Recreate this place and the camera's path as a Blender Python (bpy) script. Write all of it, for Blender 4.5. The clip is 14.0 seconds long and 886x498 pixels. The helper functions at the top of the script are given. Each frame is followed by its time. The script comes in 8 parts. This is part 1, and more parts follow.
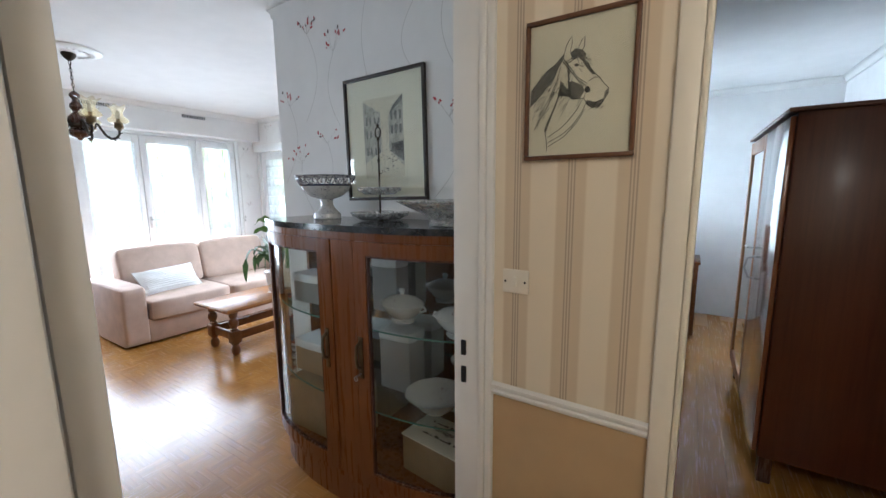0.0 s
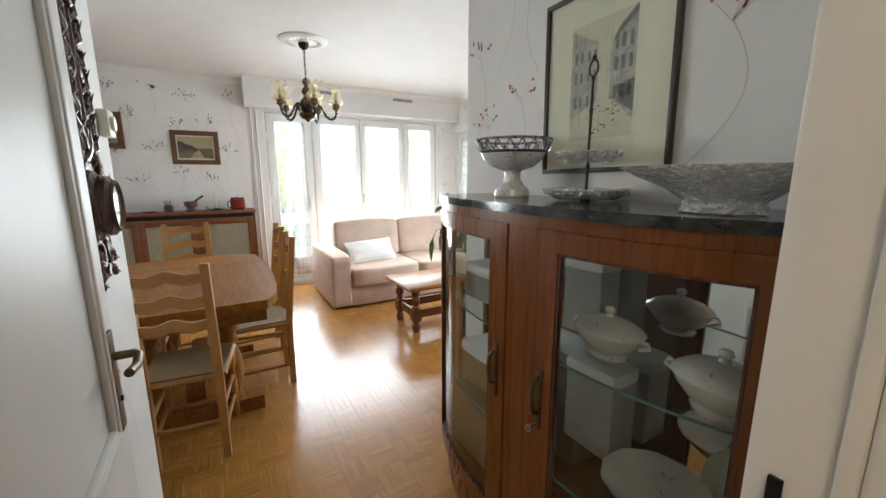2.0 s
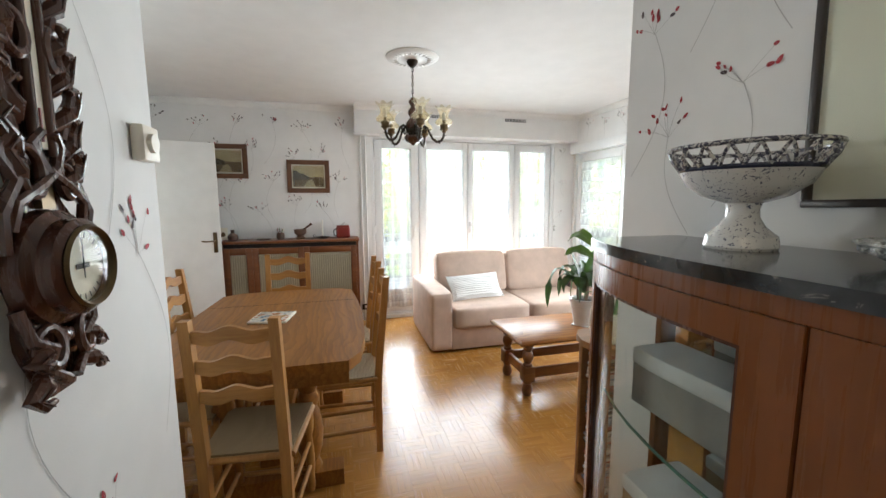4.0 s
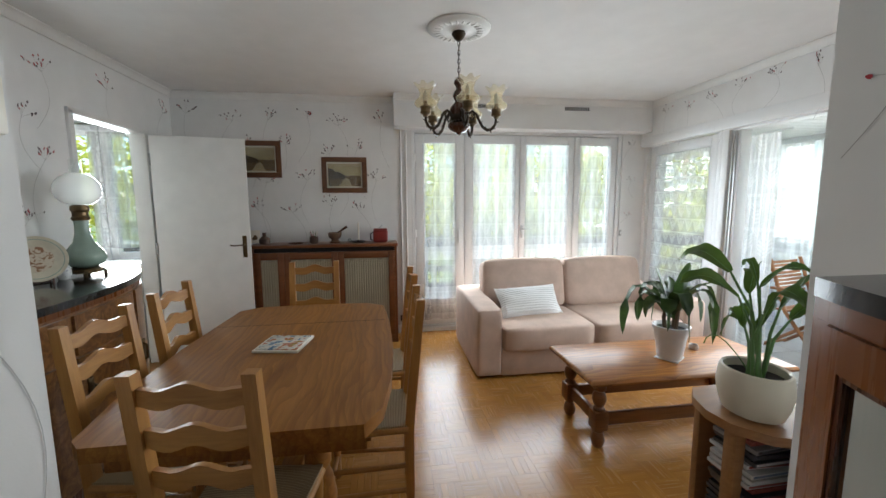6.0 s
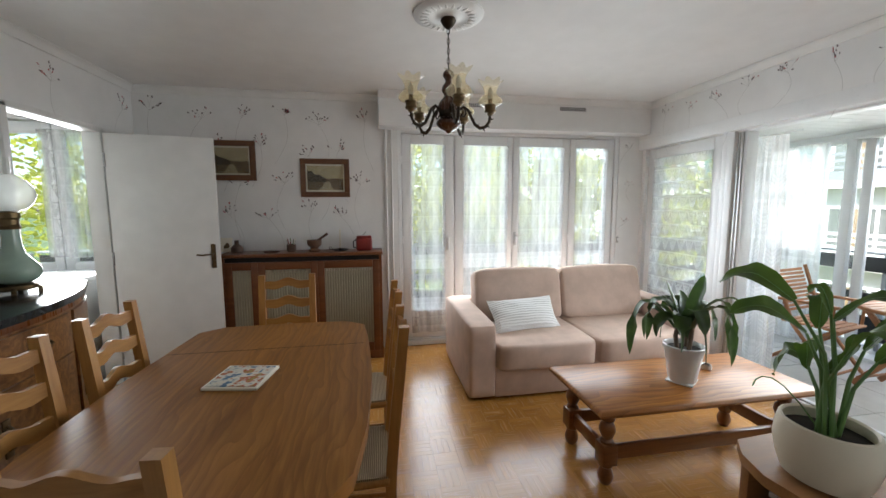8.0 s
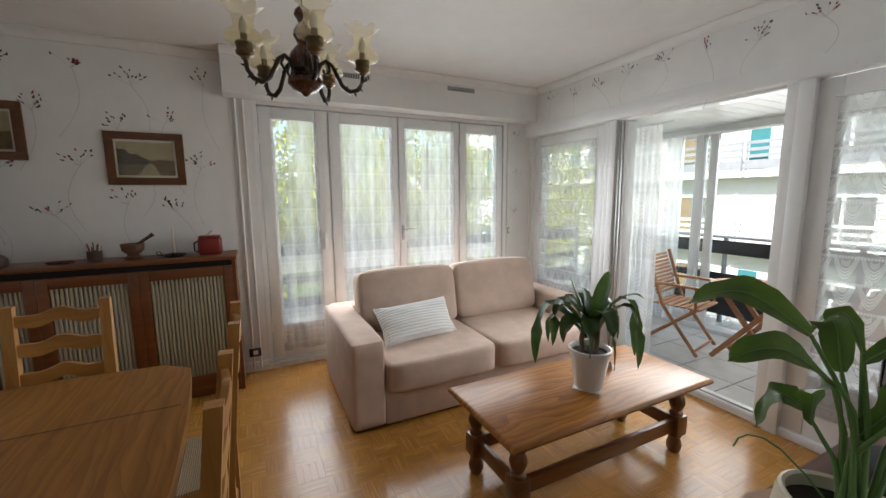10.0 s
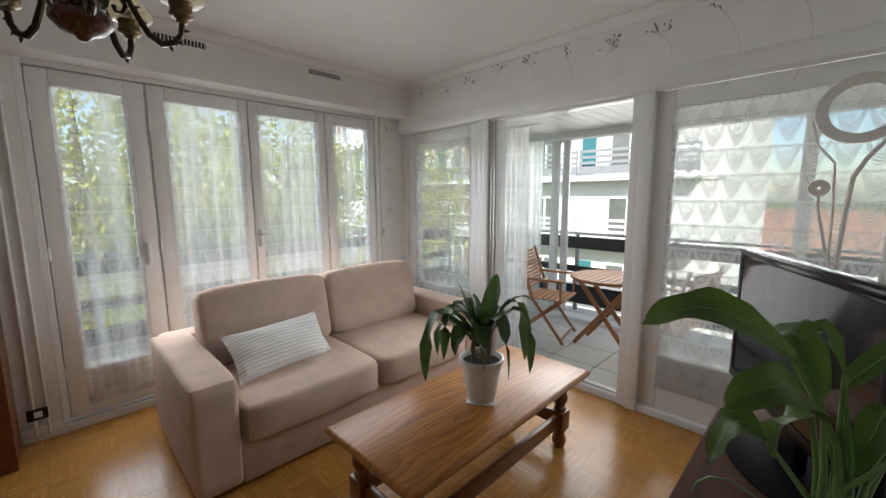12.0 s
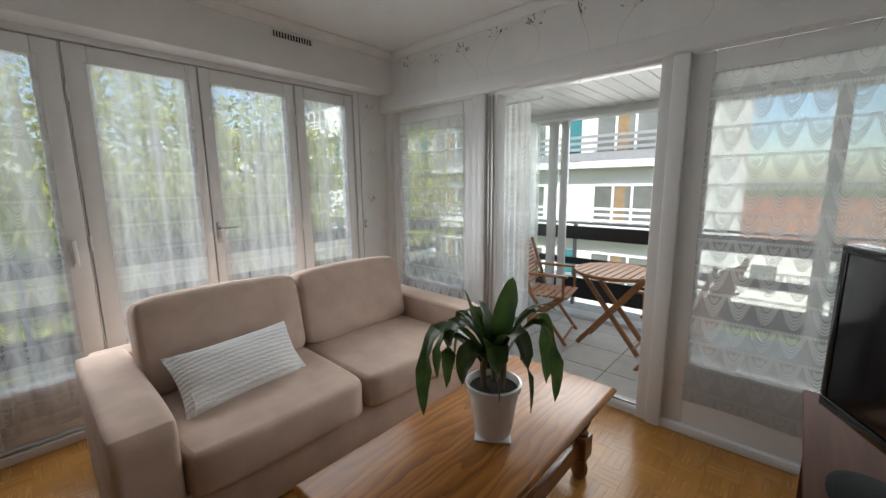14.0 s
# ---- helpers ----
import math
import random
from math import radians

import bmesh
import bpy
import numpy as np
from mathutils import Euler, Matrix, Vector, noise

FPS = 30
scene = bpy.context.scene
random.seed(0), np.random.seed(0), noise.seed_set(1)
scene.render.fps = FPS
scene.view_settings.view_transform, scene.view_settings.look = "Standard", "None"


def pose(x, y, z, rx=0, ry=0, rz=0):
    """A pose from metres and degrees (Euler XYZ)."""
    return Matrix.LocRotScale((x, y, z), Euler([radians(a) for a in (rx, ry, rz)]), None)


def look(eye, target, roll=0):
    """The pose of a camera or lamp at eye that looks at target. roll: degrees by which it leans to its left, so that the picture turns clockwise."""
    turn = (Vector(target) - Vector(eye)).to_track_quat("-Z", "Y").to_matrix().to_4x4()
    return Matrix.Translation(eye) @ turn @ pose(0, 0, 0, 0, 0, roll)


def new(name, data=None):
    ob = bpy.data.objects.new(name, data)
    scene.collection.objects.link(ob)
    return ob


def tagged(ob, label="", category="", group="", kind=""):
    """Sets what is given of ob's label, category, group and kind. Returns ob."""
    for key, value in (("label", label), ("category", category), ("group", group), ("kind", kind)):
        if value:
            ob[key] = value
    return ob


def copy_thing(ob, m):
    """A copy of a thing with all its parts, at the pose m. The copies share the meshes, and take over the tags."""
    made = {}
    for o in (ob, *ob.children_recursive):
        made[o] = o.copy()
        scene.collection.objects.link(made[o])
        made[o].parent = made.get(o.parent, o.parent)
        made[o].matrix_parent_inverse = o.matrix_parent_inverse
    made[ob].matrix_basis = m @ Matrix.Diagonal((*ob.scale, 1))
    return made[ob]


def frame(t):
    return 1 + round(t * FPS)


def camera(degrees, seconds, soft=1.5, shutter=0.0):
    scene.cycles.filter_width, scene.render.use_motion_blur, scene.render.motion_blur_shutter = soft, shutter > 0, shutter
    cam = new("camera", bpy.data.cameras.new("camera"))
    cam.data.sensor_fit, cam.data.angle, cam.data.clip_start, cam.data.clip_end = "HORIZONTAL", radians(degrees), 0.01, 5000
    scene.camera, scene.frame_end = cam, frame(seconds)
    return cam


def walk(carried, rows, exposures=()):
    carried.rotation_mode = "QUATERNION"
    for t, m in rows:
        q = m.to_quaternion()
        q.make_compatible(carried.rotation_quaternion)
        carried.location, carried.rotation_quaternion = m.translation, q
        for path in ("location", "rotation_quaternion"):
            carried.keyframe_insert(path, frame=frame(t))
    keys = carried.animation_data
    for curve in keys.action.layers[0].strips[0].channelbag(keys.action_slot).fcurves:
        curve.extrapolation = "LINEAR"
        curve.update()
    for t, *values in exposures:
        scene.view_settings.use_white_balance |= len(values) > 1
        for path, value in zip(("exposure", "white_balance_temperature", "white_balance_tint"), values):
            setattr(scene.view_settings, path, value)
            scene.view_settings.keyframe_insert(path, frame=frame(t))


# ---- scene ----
cam = camera(97.54, 14.0)
# seconds, x, y, z, yaw, pitch, roll
ROWS = [
    (0.0, 4.118, 3.556, 1.462, 32.26, -8.62, 0.51),
    (0.5, 4.025, 3.614, 1.444, 34.62, -8.78, 0.33),
    (1.0, 3.934, 3.699, 1.420, 39.86, -9.29, 0.28),
    (1.5, 3.842, 3.822, 1.407, 49.11, -10.31, 0.21),
    (2.0, 3.751, 3.922, 1.403, 60.01, -10.62, 0.10),
    (2.5, 3.626, 3.989, 1.404, 67.32, -9.36, 0.11),
    (3.0, 3.478, 4.033, 1.416, 70.40, -7.96, 0.11),
    (3.5, 3.343, 4.055, 1.426, 72.62, -7.27, 0.21),
    (6.0, 2.707, 4.180, 1.430, 81.66, -6.82, 0.29),
    (6.5, 2.639, 4.178, 1.432, 81.24, -6.87, 0.32),
    (7.0, 2.600, 4.180, 1.436, 81.35, -6.96, 0.30),
    (9.5, 2.079, 4.368, 1.452, 70.37, -6.33, 0.50),
    (10.0, 1.973, 4.418, 1.442, 63.97, -7.80, 0.46),
    (10.5, 1.897, 4.453, 1.442, 57.44, -8.50, 0.35),
    (11.0, 1.834, 4.475, 1.440, 52.07, -8.25, 0.32),
    (11.5, 1.774, 4.501, 1.432, 47.47, -7.82, 0.25),
    (12.0, 1.715, 4.546, 1.428, 45.06, -7.78, 0.25),
    (12.5, 1.623, 4.618, 1.421, 44.66, -8.03, 0.25),
    (13.0, 1.528, 4.676, 1.420, 44.26, -8.35, 0.30),
    (13.5, 1.463, 4.734, 1.410, 43.77, -8.81, 0.53),
    (14.0, 1.379, 4.785, 1.403, 42.37, -9.34, 0.56),
]
# seconds, stops, kelvin, tint
EXPOSURES = [(0.0, 2.25, 5300, 8), (0.8, 2.2, 5900, 8), (1.5, 2.2, 6000, 7), (2.2, 2.3, 6000, 6), (3.6, 2.25, 6000, 6), (6.0, 1.47, 5900, 6), (7.2, 1.37, 5950, 7), (9.5, 1.17, 6200, 9), (10.5, 0.95, 6300, 9), (12.0, 0.7, 6300, 10), (14.0, 0.45, 6250, 9)]
walk(cam, [(t, pose(x, y, z, 90 + pitch, roll, yaw)) for t, x, y, z, yaw, pitch, roll in ROWS], EXPOSURES)

# ---- light ----
world = bpy.data.worlds.new("world")
scene.world = world
world.use_nodes = True
sky = world.node_tree.nodes.new("ShaderNodeTexSky")
sky.sky_type = "NISHITA"
sky.sun_disc = False
sky.sun_elevation = radians(38.7)
sky.sun_rotation = radians(143)
background = world.node_tree.nodes["Background"]
world.node_tree.links.new(sky.outputs[0], background.inputs[0])
background.inputs[1].default_value = 0.14
sun = new("sun", bpy.data.lights.new("sun", "SUN"))
sun.data.energy, sun.data.angle, sun.data.color = 5.0, radians(0.5), (1.0, 0.95, 0.87)
sun.matrix_world = look((6, -8, 8), (0, 0, 0))


def window_light(name, x, y, z, rx, ry, rz, width, height, watts, colour, spread=130):
    """The sky's light through an opening; the sky stands above, so it leans down and keeps to a cone."""
    lamp = new(name, bpy.data.lights.new(name, "AREA"))
    lamp.data.shape, lamp.data.size, lamp.data.size_y = "RECTANGLE", width, height
    lamp.data.energy, lamp.data.color, lamp.data.spread = watts, colour, radians(spread)
    lamp.matrix_world = pose(x, y, z, rx, ry, rz)
    return lamp


# in the openings, shining in: strips one above another, like the panes of sky they stand for
for z in (0.65, 1.2, 1.75):
    window_light("sky_light_west", -1.38, 5.67, z, 0, -66, 0, 0.5, 2.2, 4.6, (0.98, 0.99, 1.0), 150)
for z in (0.8, 1.5):
    window_light("sky_light_door", 0.25, 7.04, z, -66, 0, 0, 0.95, 0.5, 1.9, (1.0, 0.99, 0.97), 150)
    window_light("sky_light_large_window", 1.45, 7.04, z, -66, 0, 0, 0.85, 0.5, 0.8, (1.0, 0.99, 0.97), 150)
window_light("sky_light_balcony", -2.45, 5.67, 1.4, 0, -88, 0, 2.2, 2.4, 18, (0.98, 0.99, 1.0), 170)
window_light("sky_light_loggia", 0.4, 9.05, 1.5, -68, 0, 0, 3.2, 1.1, 16, (1.0, 0.99, 0.97))
window_light("sky_light_kitchen", -1.45, 1.42, 1.5, 0, -88, 0, 1.1, 0.9, 15, (1.0, 1.0, 0.96))
window_light("sky_light_bedroom", 3.3, 8.0, 1.5, 0, -84, 0, 1.2, 1.2, 9, (0.95, 0.98, 1.0))
# warm fill added to brighten the hall and niche; no fixture stands there
hall_fill = new("hall_lamp_light", bpy.data.lights.new("hall_lamp_light", "POINT"))
hall_fill.data.energy, hall_fill.data.color, hall_fill.data.shadow_soft_size = 4.1, (1.0, 0.84, 0.66), 0.12
hall_fill.location = (4.85, 3.0, 2.25)

# ---- tools ----
def box(bm, x0, x1, y0, y1, z0, z1):
    """One box between two corners, added to bm."""
    made = bmesh.ops.create_cube(bm, size=1.0)["verts"]
    for v in made:
        v.co = Vector((x0 + (v.co.x + 0.5) * (x1 - x0), y0 + (v.co.y + 0.5) * (y1 - y0), z0 + (v.co.z + 0.5) * (z1 - z0)))
    return made


def boxes(*corners):
    bm = bmesh.new()
    for c in corners:
        box(bm, *c)
    return bm


def soft_box(x0, x1, y0, y1, z0, z1, r=0.01, seg=2):
    """A box with rounded edges."""
    bm = boxes((x0, x1, y0, y1, z0, z1))
    bmesh.ops.bevel(bm, geom=bm.edges[:], offset=r, segments=seg, affect="EDGES", profile=0.5)
    return bm


def turned(profile, steps=24, bm=None, x=0.0, y=0.0):
    """A turned form about the z axis from (radius, height) pairs."""
    bm = bm or bmesh.new()
    rings = []
    for r, z in profile:
        if r < 1e-5:
            rings.append([bm.verts.new((x, y, z))])
        else:
            rings.append([bm.verts.new((x + r * math.cos(a), y + r * math.sin(a), z)) for a in (2 * math.pi * i / steps for i in range(steps))])
    for a, b in zip(rings, rings[1:]):
        for i in range(steps):
            j = (i + 1) % steps
            if len(a) == 1 and len(b) == 1:
                continue
            if len(a) == 1:
                bm.faces.new((a[0], b[j], b[i]))
            elif len(b) == 1:
                bm.faces.new((a[i], a[j], b[0]))
            else:
                bm.faces.new((a[i], a[j], b[j], b[i]))
    return bm


def tube(points, radius, steps=8, bm=None, radii=None):
    """A round bar along points; radii may vary."""
    bm = bm or bmesh.new()
    pts = [Vector(p) for p in points]
    rings = []
    side = None
    for i, p in enumerate(pts):
        way = (pts[min(i + 1, len(pts) - 1)] - pts[max(i - 1, 0)]).normalized()
        if side is None:
            side = way.orthogonal().normalized()
        side = (side - way * side.dot(way)).normalized()
        up = way.cross(side)
        r = radii[i] if radii else radius
        rings.append([bm.verts.new(p + r * (math.cos(a) * side + math.sin(a) * up)) for a in (2 * math.pi * k / steps for k in range(steps))])
    for a, b in zip(rings, rings[1:]):
        for i in range(steps):
            j = (i + 1) % steps
            bm.faces.new((a[i], a[j], b[j], b[i]))
    bm.faces.new(rings[0][::-1])
    bm.faces.new(rings[-1])
    return bm


def prism(outline, z0, z1, bm=None):
    """A slab with the given outline of (x, y) pairs."""
    bm = bm or bmesh.new()
    low = [bm.verts.new((x, y, z0)) for x, y in outline]
    top = [bm.verts.new((x, y, z1)) for x, y in outline]
    bm.faces.new(low[::-1])
    bm.faces.new(top)
    for i in range(len(outline)):
        j = (i + 1) % len(outline)
        bm.faces.new((low[i], low[j], top[j], top[i]))
    return bm


def bevelled(bm, r, seg=2, sharp=30):
    edges = [e for e in bm.edges if len(e.link_faces) == 2 and e.calc_face_angle(0) > radians(sharp)]
    bmesh.ops.bevel(bm, geom=edges, offset=r, segments=seg, affect="EDGES", profile=0.5)
    return bm


def move(bm, m, verts=None):
    bmesh.ops.transform(bm, matrix=m, verts=verts or bm.verts[:])
    return bm


def join(*parts):
    """Several bmeshes as one."""
    whole = bmesh.new()
    for p in parts:
        data = bpy.data.meshes.new("joined")
        p.to_mesh(data)
        whole.from_mesh(data)
        p.free()
        bpy.data.meshes.remove(data)
    return whole


def part(name, bm, material, parent=None, label="", smooth=True):
    """Links a bmesh as one mesh object, under a thing or a part."""
    bmesh.ops.recalc_face_normals(bm, faces=bm.faces[:])
    data = bpy.data.meshes.new(name)
    for f in bm.faces:
        f.smooth = smooth
    if smooth:
        for e in bm.edges:
            if len(e.link_faces) == 2 and e.calc_face_angle(0) > radians(38):
                e.smooth = False
    bm.to_mesh(data)
    bm.free()
    data.materials.append(material)
    ob = new(name, data)
    ob.parent = parent
    if label:
        ob["label"] = label
    return ob


def thing(name, label, category, group="", at=None):
    """An empty at a thing's base that carries its parts."""
    ob = new(name)
    ob.empty_display_size = 0.1
    if at is not None:
        ob.matrix_world = at
    return tagged(ob, label, category, group)


def structure(name, bm, material, label="", smooth=False):
    return tagged(part(name, bm, material, None, label, smooth), kind="structure", category=name.split("_")[0])


# ---- materials ----
def material(name):
    m = bpy.data.materials.new(name)
    m.use_nodes = True
    return m, m.node_tree.nodes, m.node_tree.links, m.node_tree.nodes["Principled BSDF"]


def mixed(nodes, links, factor, a, b):
    """A colour between a and b (sockets or colours) by a factor socket."""
    mix = nodes.new("ShaderNodeMix")
    mix.data_type = "RGBA"
    links.new(factor, mix.inputs[0])
    for socket, value in ((mix.inputs[6], a), (mix.inputs[7], b)):
        if isinstance(value, tuple):
            socket.default_value = (*value, 1)
        else:
            links.new(value, socket)
    return mix.outputs[2]


def ramp(nodes, links, source, low, high):
    r = nodes.new("ShaderNodeMapRange")
    r.inputs[1].default_value, r.inputs[2].default_value = low, high
    links.new(source, r.inputs[0])
    return r.outputs[0]


def noise_at(nodes, links, scale, detail=4.0, stretch=(1, 1, 1), space="Object", rough=0.55, warp=0.0):
    coords = nodes.new("ShaderNodeTexCoord")
    mapping = nodes.new("ShaderNodeMapping")
    mapping.inputs["Scale"].default_value = stretch
    links.new(coords.outputs[space], mapping.inputs[0])
    tex = nodes.new("ShaderNodeTexNoise")
    tex.inputs["Scale"].default_value, tex.inputs["Detail"].default_value = scale, detail
    tex.inputs["Roughness"].default_value, tex.inputs["Distortion"].default_value = rough, warp
    links.new(mapping.outputs[0], tex.inputs["Vector"])
    return tex.outputs[0]


def bump(nodes, links, shader, height, strength=0.2, distance=0.002):
    b = nodes.new("ShaderNodeBump")
    b.inputs["Strength"].default_value, b.inputs["Distance"].default_value = strength, distance
    links.new(height, b.inputs["Height"])
    links.new(b.outputs[0], shader.inputs["Normal"])


def plain(name, colour, rough=0.5, metal=0.0, vary=0.12, scale=6.0, grain=120.0, relief=0.08, coat=0.0):
    """Paint, plaster, plastic, metal: a colour that varies at two scales, with fine relief."""
    m, nodes, links, shader = material(name)
    big = noise_at(nodes, links, scale, 3)
    fine = noise_at(nodes, links, grain, 3)
    dark = tuple(c * (1 - vary) for c in colour)
    base = mixed(nodes, links, ramp(nodes, links, big, 0.35, 0.7), dark, colour)
    links.new(base, shader.inputs["Base Color"])
    r = nodes.new("ShaderNodeMath")
    r.operation = "MULTIPLY_ADD"
    links.new(fine, r.inputs[0])
    r.inputs[1].default_value, r.inputs[2].default_value = 0.16, rough - 0.08
    links.new(r.outputs[0], shader.inputs["Roughness"])
    shader.inputs["Metallic"].default_value = metal
    shader.inputs["Coat Weight"].default_value = coat
    if relief:
        bump(nodes, links, shader, fine, relief)
    return m


def wood(name, light, dark, rough=0.4, along="x", scale=1.0, coat=0.0, contrast=1.0, random_tone=0.0, arches=0.0, gloss=0.5):
    """Grain that runs along one axis of the object."""
    m, nodes, links, shader = material(name)
    k = {"x": (0.05, 1, 1), "y": (1, 0.05, 1), "z": (1, 1, 0.05)}[along]
    fibre = noise_at(nodes, links, 90 * scale, 6, k, rough=0.65)
    k2 = {"x": (0.12, 1, 1), "y": (1, 0.12, 1), "z": (1, 1, 0.12)}[along]
    figure = noise_at(nodes, links, 9 * scale, 3, k2, warp=1.6)
    tone = nodes.new("ShaderNodeMath")
    tone.operation = "MULTIPLY_ADD"
    links.new(fibre, tone.inputs[0])
    tone.inputs[1].default_value = 0.9 * contrast
    links.new(figure, tone.inputs[2])
    base = mixed(nodes, links, ramp(nodes, links, tone.outputs[0], 0.65, 1.3), dark, light)
    if arches:
        # flat-sawn figure: long bent growth rings with open dark pores
        coords = nodes.new("ShaderNodeTexCoord")
        squeeze = nodes.new("ShaderNodeMapping")
        squeeze.inputs["Scale"].default_value = {"x": (0.3, 1, 1), "y": (1, 0.3, 1), "z": (1, 1, 0.3)}[along]
        links.new(coords.outputs["Object"], squeeze.inputs[0])
        rings = nodes.new("ShaderNodeTexWave")
        rings.bands_direction = "Y" if along == "x" else "X"
        rings.wave_profile = "SAW"
        rings.inputs["Scale"].default_value, rings.inputs["Distortion"].default_value = 9.0 * scale, 15.0
        rings.inputs["Detail"].default_value, rings.inputs["Detail Scale"].default_value = 2.0, 0.9
        links.new(squeeze.outputs[0], rings.inputs["Vector"])
        pores = nodes.new("ShaderNodeMath")
        pores.operation = "MULTIPLY"
        links.new(ramp(nodes, links, rings.outputs["Fac"], 0.35, 1.0), pores.inputs[0])
        links.new(ramp(nodes, links, fibre, 0.25, 0.65), pores.inputs[1])
        share = nodes.new("ShaderNodeMath")
        share.operation = "MULTIPLY"
        links.new(pores.outputs[0], share.inputs[0])
        share.inputs[1].default_value = arches
        base = mixed(nodes, links, share.outputs[0], base, tuple(c * 0.3 for c in dark))
    if random_tone:
        info = nodes.new("ShaderNodeObjectInfo")
        island = nodes.new("ShaderNodeNewGeometry")
        both = nodes.new("ShaderNodeMath")
        both.operation = "ADD"
        links.new(info.outputs["Random"], both.inputs[0])
        links.new(island.outputs["Random Per Island"], both.inputs[1])
        frac = nodes.new("ShaderNodeMath")
        frac.operation = "FRACT"
        links.new(both.outputs[0], frac.inputs[0])
        hsv = nodes.new("ShaderNodeHueSaturation")
        links.new(base, hsv.inputs["Color"])
        v = nodes.new("ShaderNodeMapRange")
        v.inputs[3].default_value, v.inputs[4].default_value = 1 - random_tone, 1 + random_tone
        links.new(frac.outputs[0], v.inputs[0])
        links.new(v.outputs[0], hsv.inputs["Value"])
        base = hsv.outputs[0]
    links.new(base, shader.inputs["Base Color"])
    r = nodes.new("ShaderNodeMath")
    r.operation = "MULTIPLY_ADD"
    links.new(fibre, r.inputs[0])
    r.inputs[1].default_value, r.inputs[2].default_value = 0.25, rough - 0.12
    links.new(r.outputs[0], shader.inputs["Roughness"])
    shader.inputs["Coat Weight"].default_value = coat
    shader.inputs["Coat Roughness"].default_value = 0.15
    shader.inputs["Specular IOR Level"].default_value = gloss
    bump(nodes, links, shader, fibre, 0.12, 0.001)
    return m


def grazing(nodes, links, least=0.035):
    """The share of gloss on glass: little head-on, much at a slant."""
    facing = nodes.new("ShaderNodeLayerWeight")
    power = nodes.new("ShaderNodeMath")
    power.operation = "POWER"
    links.new(facing.outputs["Facing"], power.inputs[0])
    power.inputs[1].default_value = 5.0
    share = nodes.new("ShaderNodeMath")
    share.operation = "MULTIPLY_ADD"
    links.new(power.outputs[0], share.inputs[0])
    share.inputs[1].default_value, share.inputs[2].default_value = 0.8, least
    return share.outputs[0]


def pane_glass(name, tint=(0.97, 0.99, 0.98)):
    """A thin pane: clear, with a mirror's gloss at grazing angles."""
    m, nodes, links, shader = material(name)
    clear = nodes.new("ShaderNodeBsdfTransparent")
    clear.inputs[0].default_value = (*tint, 1)
    gloss = nodes.new("ShaderNodeBsdfGlossy")
    gloss.inputs["Roughness"].default_value = 0.01
    mix = nodes.new("ShaderNodeMixShader")
    links.new(grazing(nodes, links), mix.inputs[0])
    links.new(clear.outputs[0], mix.inputs[1])
    links.new(gloss.outputs[0], mix.inputs[2])
    links.new(mix.outputs[0], nodes["Material Output"].inputs[0])
    return m


WHITE_WALL = plain("white_wallpaper", (0.80, 0.80, 0.79), 0.75, vary=0.05, grain=220, relief=0.15)
CEILING = plain("ceiling_paint", (0.82, 0.82, 0.81), 0.8, vary=0.04, grain=90, relief=0.1)
WHITE_PAINT = plain("white_gloss_paint", (0.80, 0.80, 0.78), 0.45, vary=0.06, grain=60, relief=0.04)
CREAM_PAINT = plain("cream_paint", (0.78, 0.74, 0.64), 0.4, vary=0.06, grain=60, relief=0.04)
PVC = plain("white_window_frame", (0.82, 0.83, 0.83), 0.3, vary=0.04, grain=50, relief=0.03)
BEIGE_WALL = plain("beige_lower_wall", (0.50, 0.36, 0.20), 0.7, vary=0.08, relief=0.15)
TABLE_OAK = wood("table_oak", (0.36, 0.158, 0.034), (0.17, 0.064, 0.012), 0.42, "x", 1.0, coat=0.06, contrast=1.3, arches=0.4, gloss=0.22)
CHAIR_OAK = wood("chair_oak", (0.50, 0.26, 0.07), (0.30, 0.13, 0.03), 0.4, "z", 0.9)
SLAT_OAK = wood("chair_slat_oak", (0.50, 0.26, 0.07), (0.30, 0.13, 0.03), 0.4, "y", 0.9)
CHERRY = wood("cabinet_cherry", (0.26, 0.092, 0.025), (0.16, 0.052, 0.013), 0.28, "z", 0.6, coat=0.1, contrast=0.35, gloss=0.25)
DARK_WOOD = wood("dark_carved_wood", (0.12, 0.048, 0.028), (0.04, 0.016, 0.01), 0.26, "z", 0.8, coat=0.2)
WALNUT = wood("radiator_cover_wood", (0.21, 0.072, 0.022), (0.11, 0.034, 0.011), 0.35, "y", 0.7, coat=0.15)
COFFEE_OAK = wood("coffee_table_oak", (0.45, 0.185, 0.038), (0.21, 0.073, 0.014), 0.34, "y", 0.9, coat=0.12, contrast=1.2, arches=0.75, gloss=0.3)
TEAK = wood("teak", (0.42, 0.19, 0.07), (0.26, 0.11, 0.04), 0.5, "x", 1.0)
PARQUET = wood("parquet_oak", (0.5, 0.252, 0.058), (0.36, 0.168, 0.037), 0.25, "x", 1.0, coat=0.2, contrast=0.7, random_tone=0.1, gloss=0.4)
JOINT_GREY = plain("grey_grout", (0.25, 0.245, 0.24), 0.8)
JOINT = plain("parquet_joint", (0.36, 0.185, 0.055), 0.5)
FABRIC = plain("beige_sofa_fabric", (0.6, 0.457, 0.37), 0.9, vary=0.17, scale=7, grain=500, relief=0.35)
TILE = plain("loggia_tile", (0.6, 0.58, 0.54), 0.45, vary=0.12, scale=9, grain=70)
DARK_METAL = plain("dark_metal", (0.03, 0.03, 0.032), 0.4, 0.7)
PANE = pane_glass("window_pane")

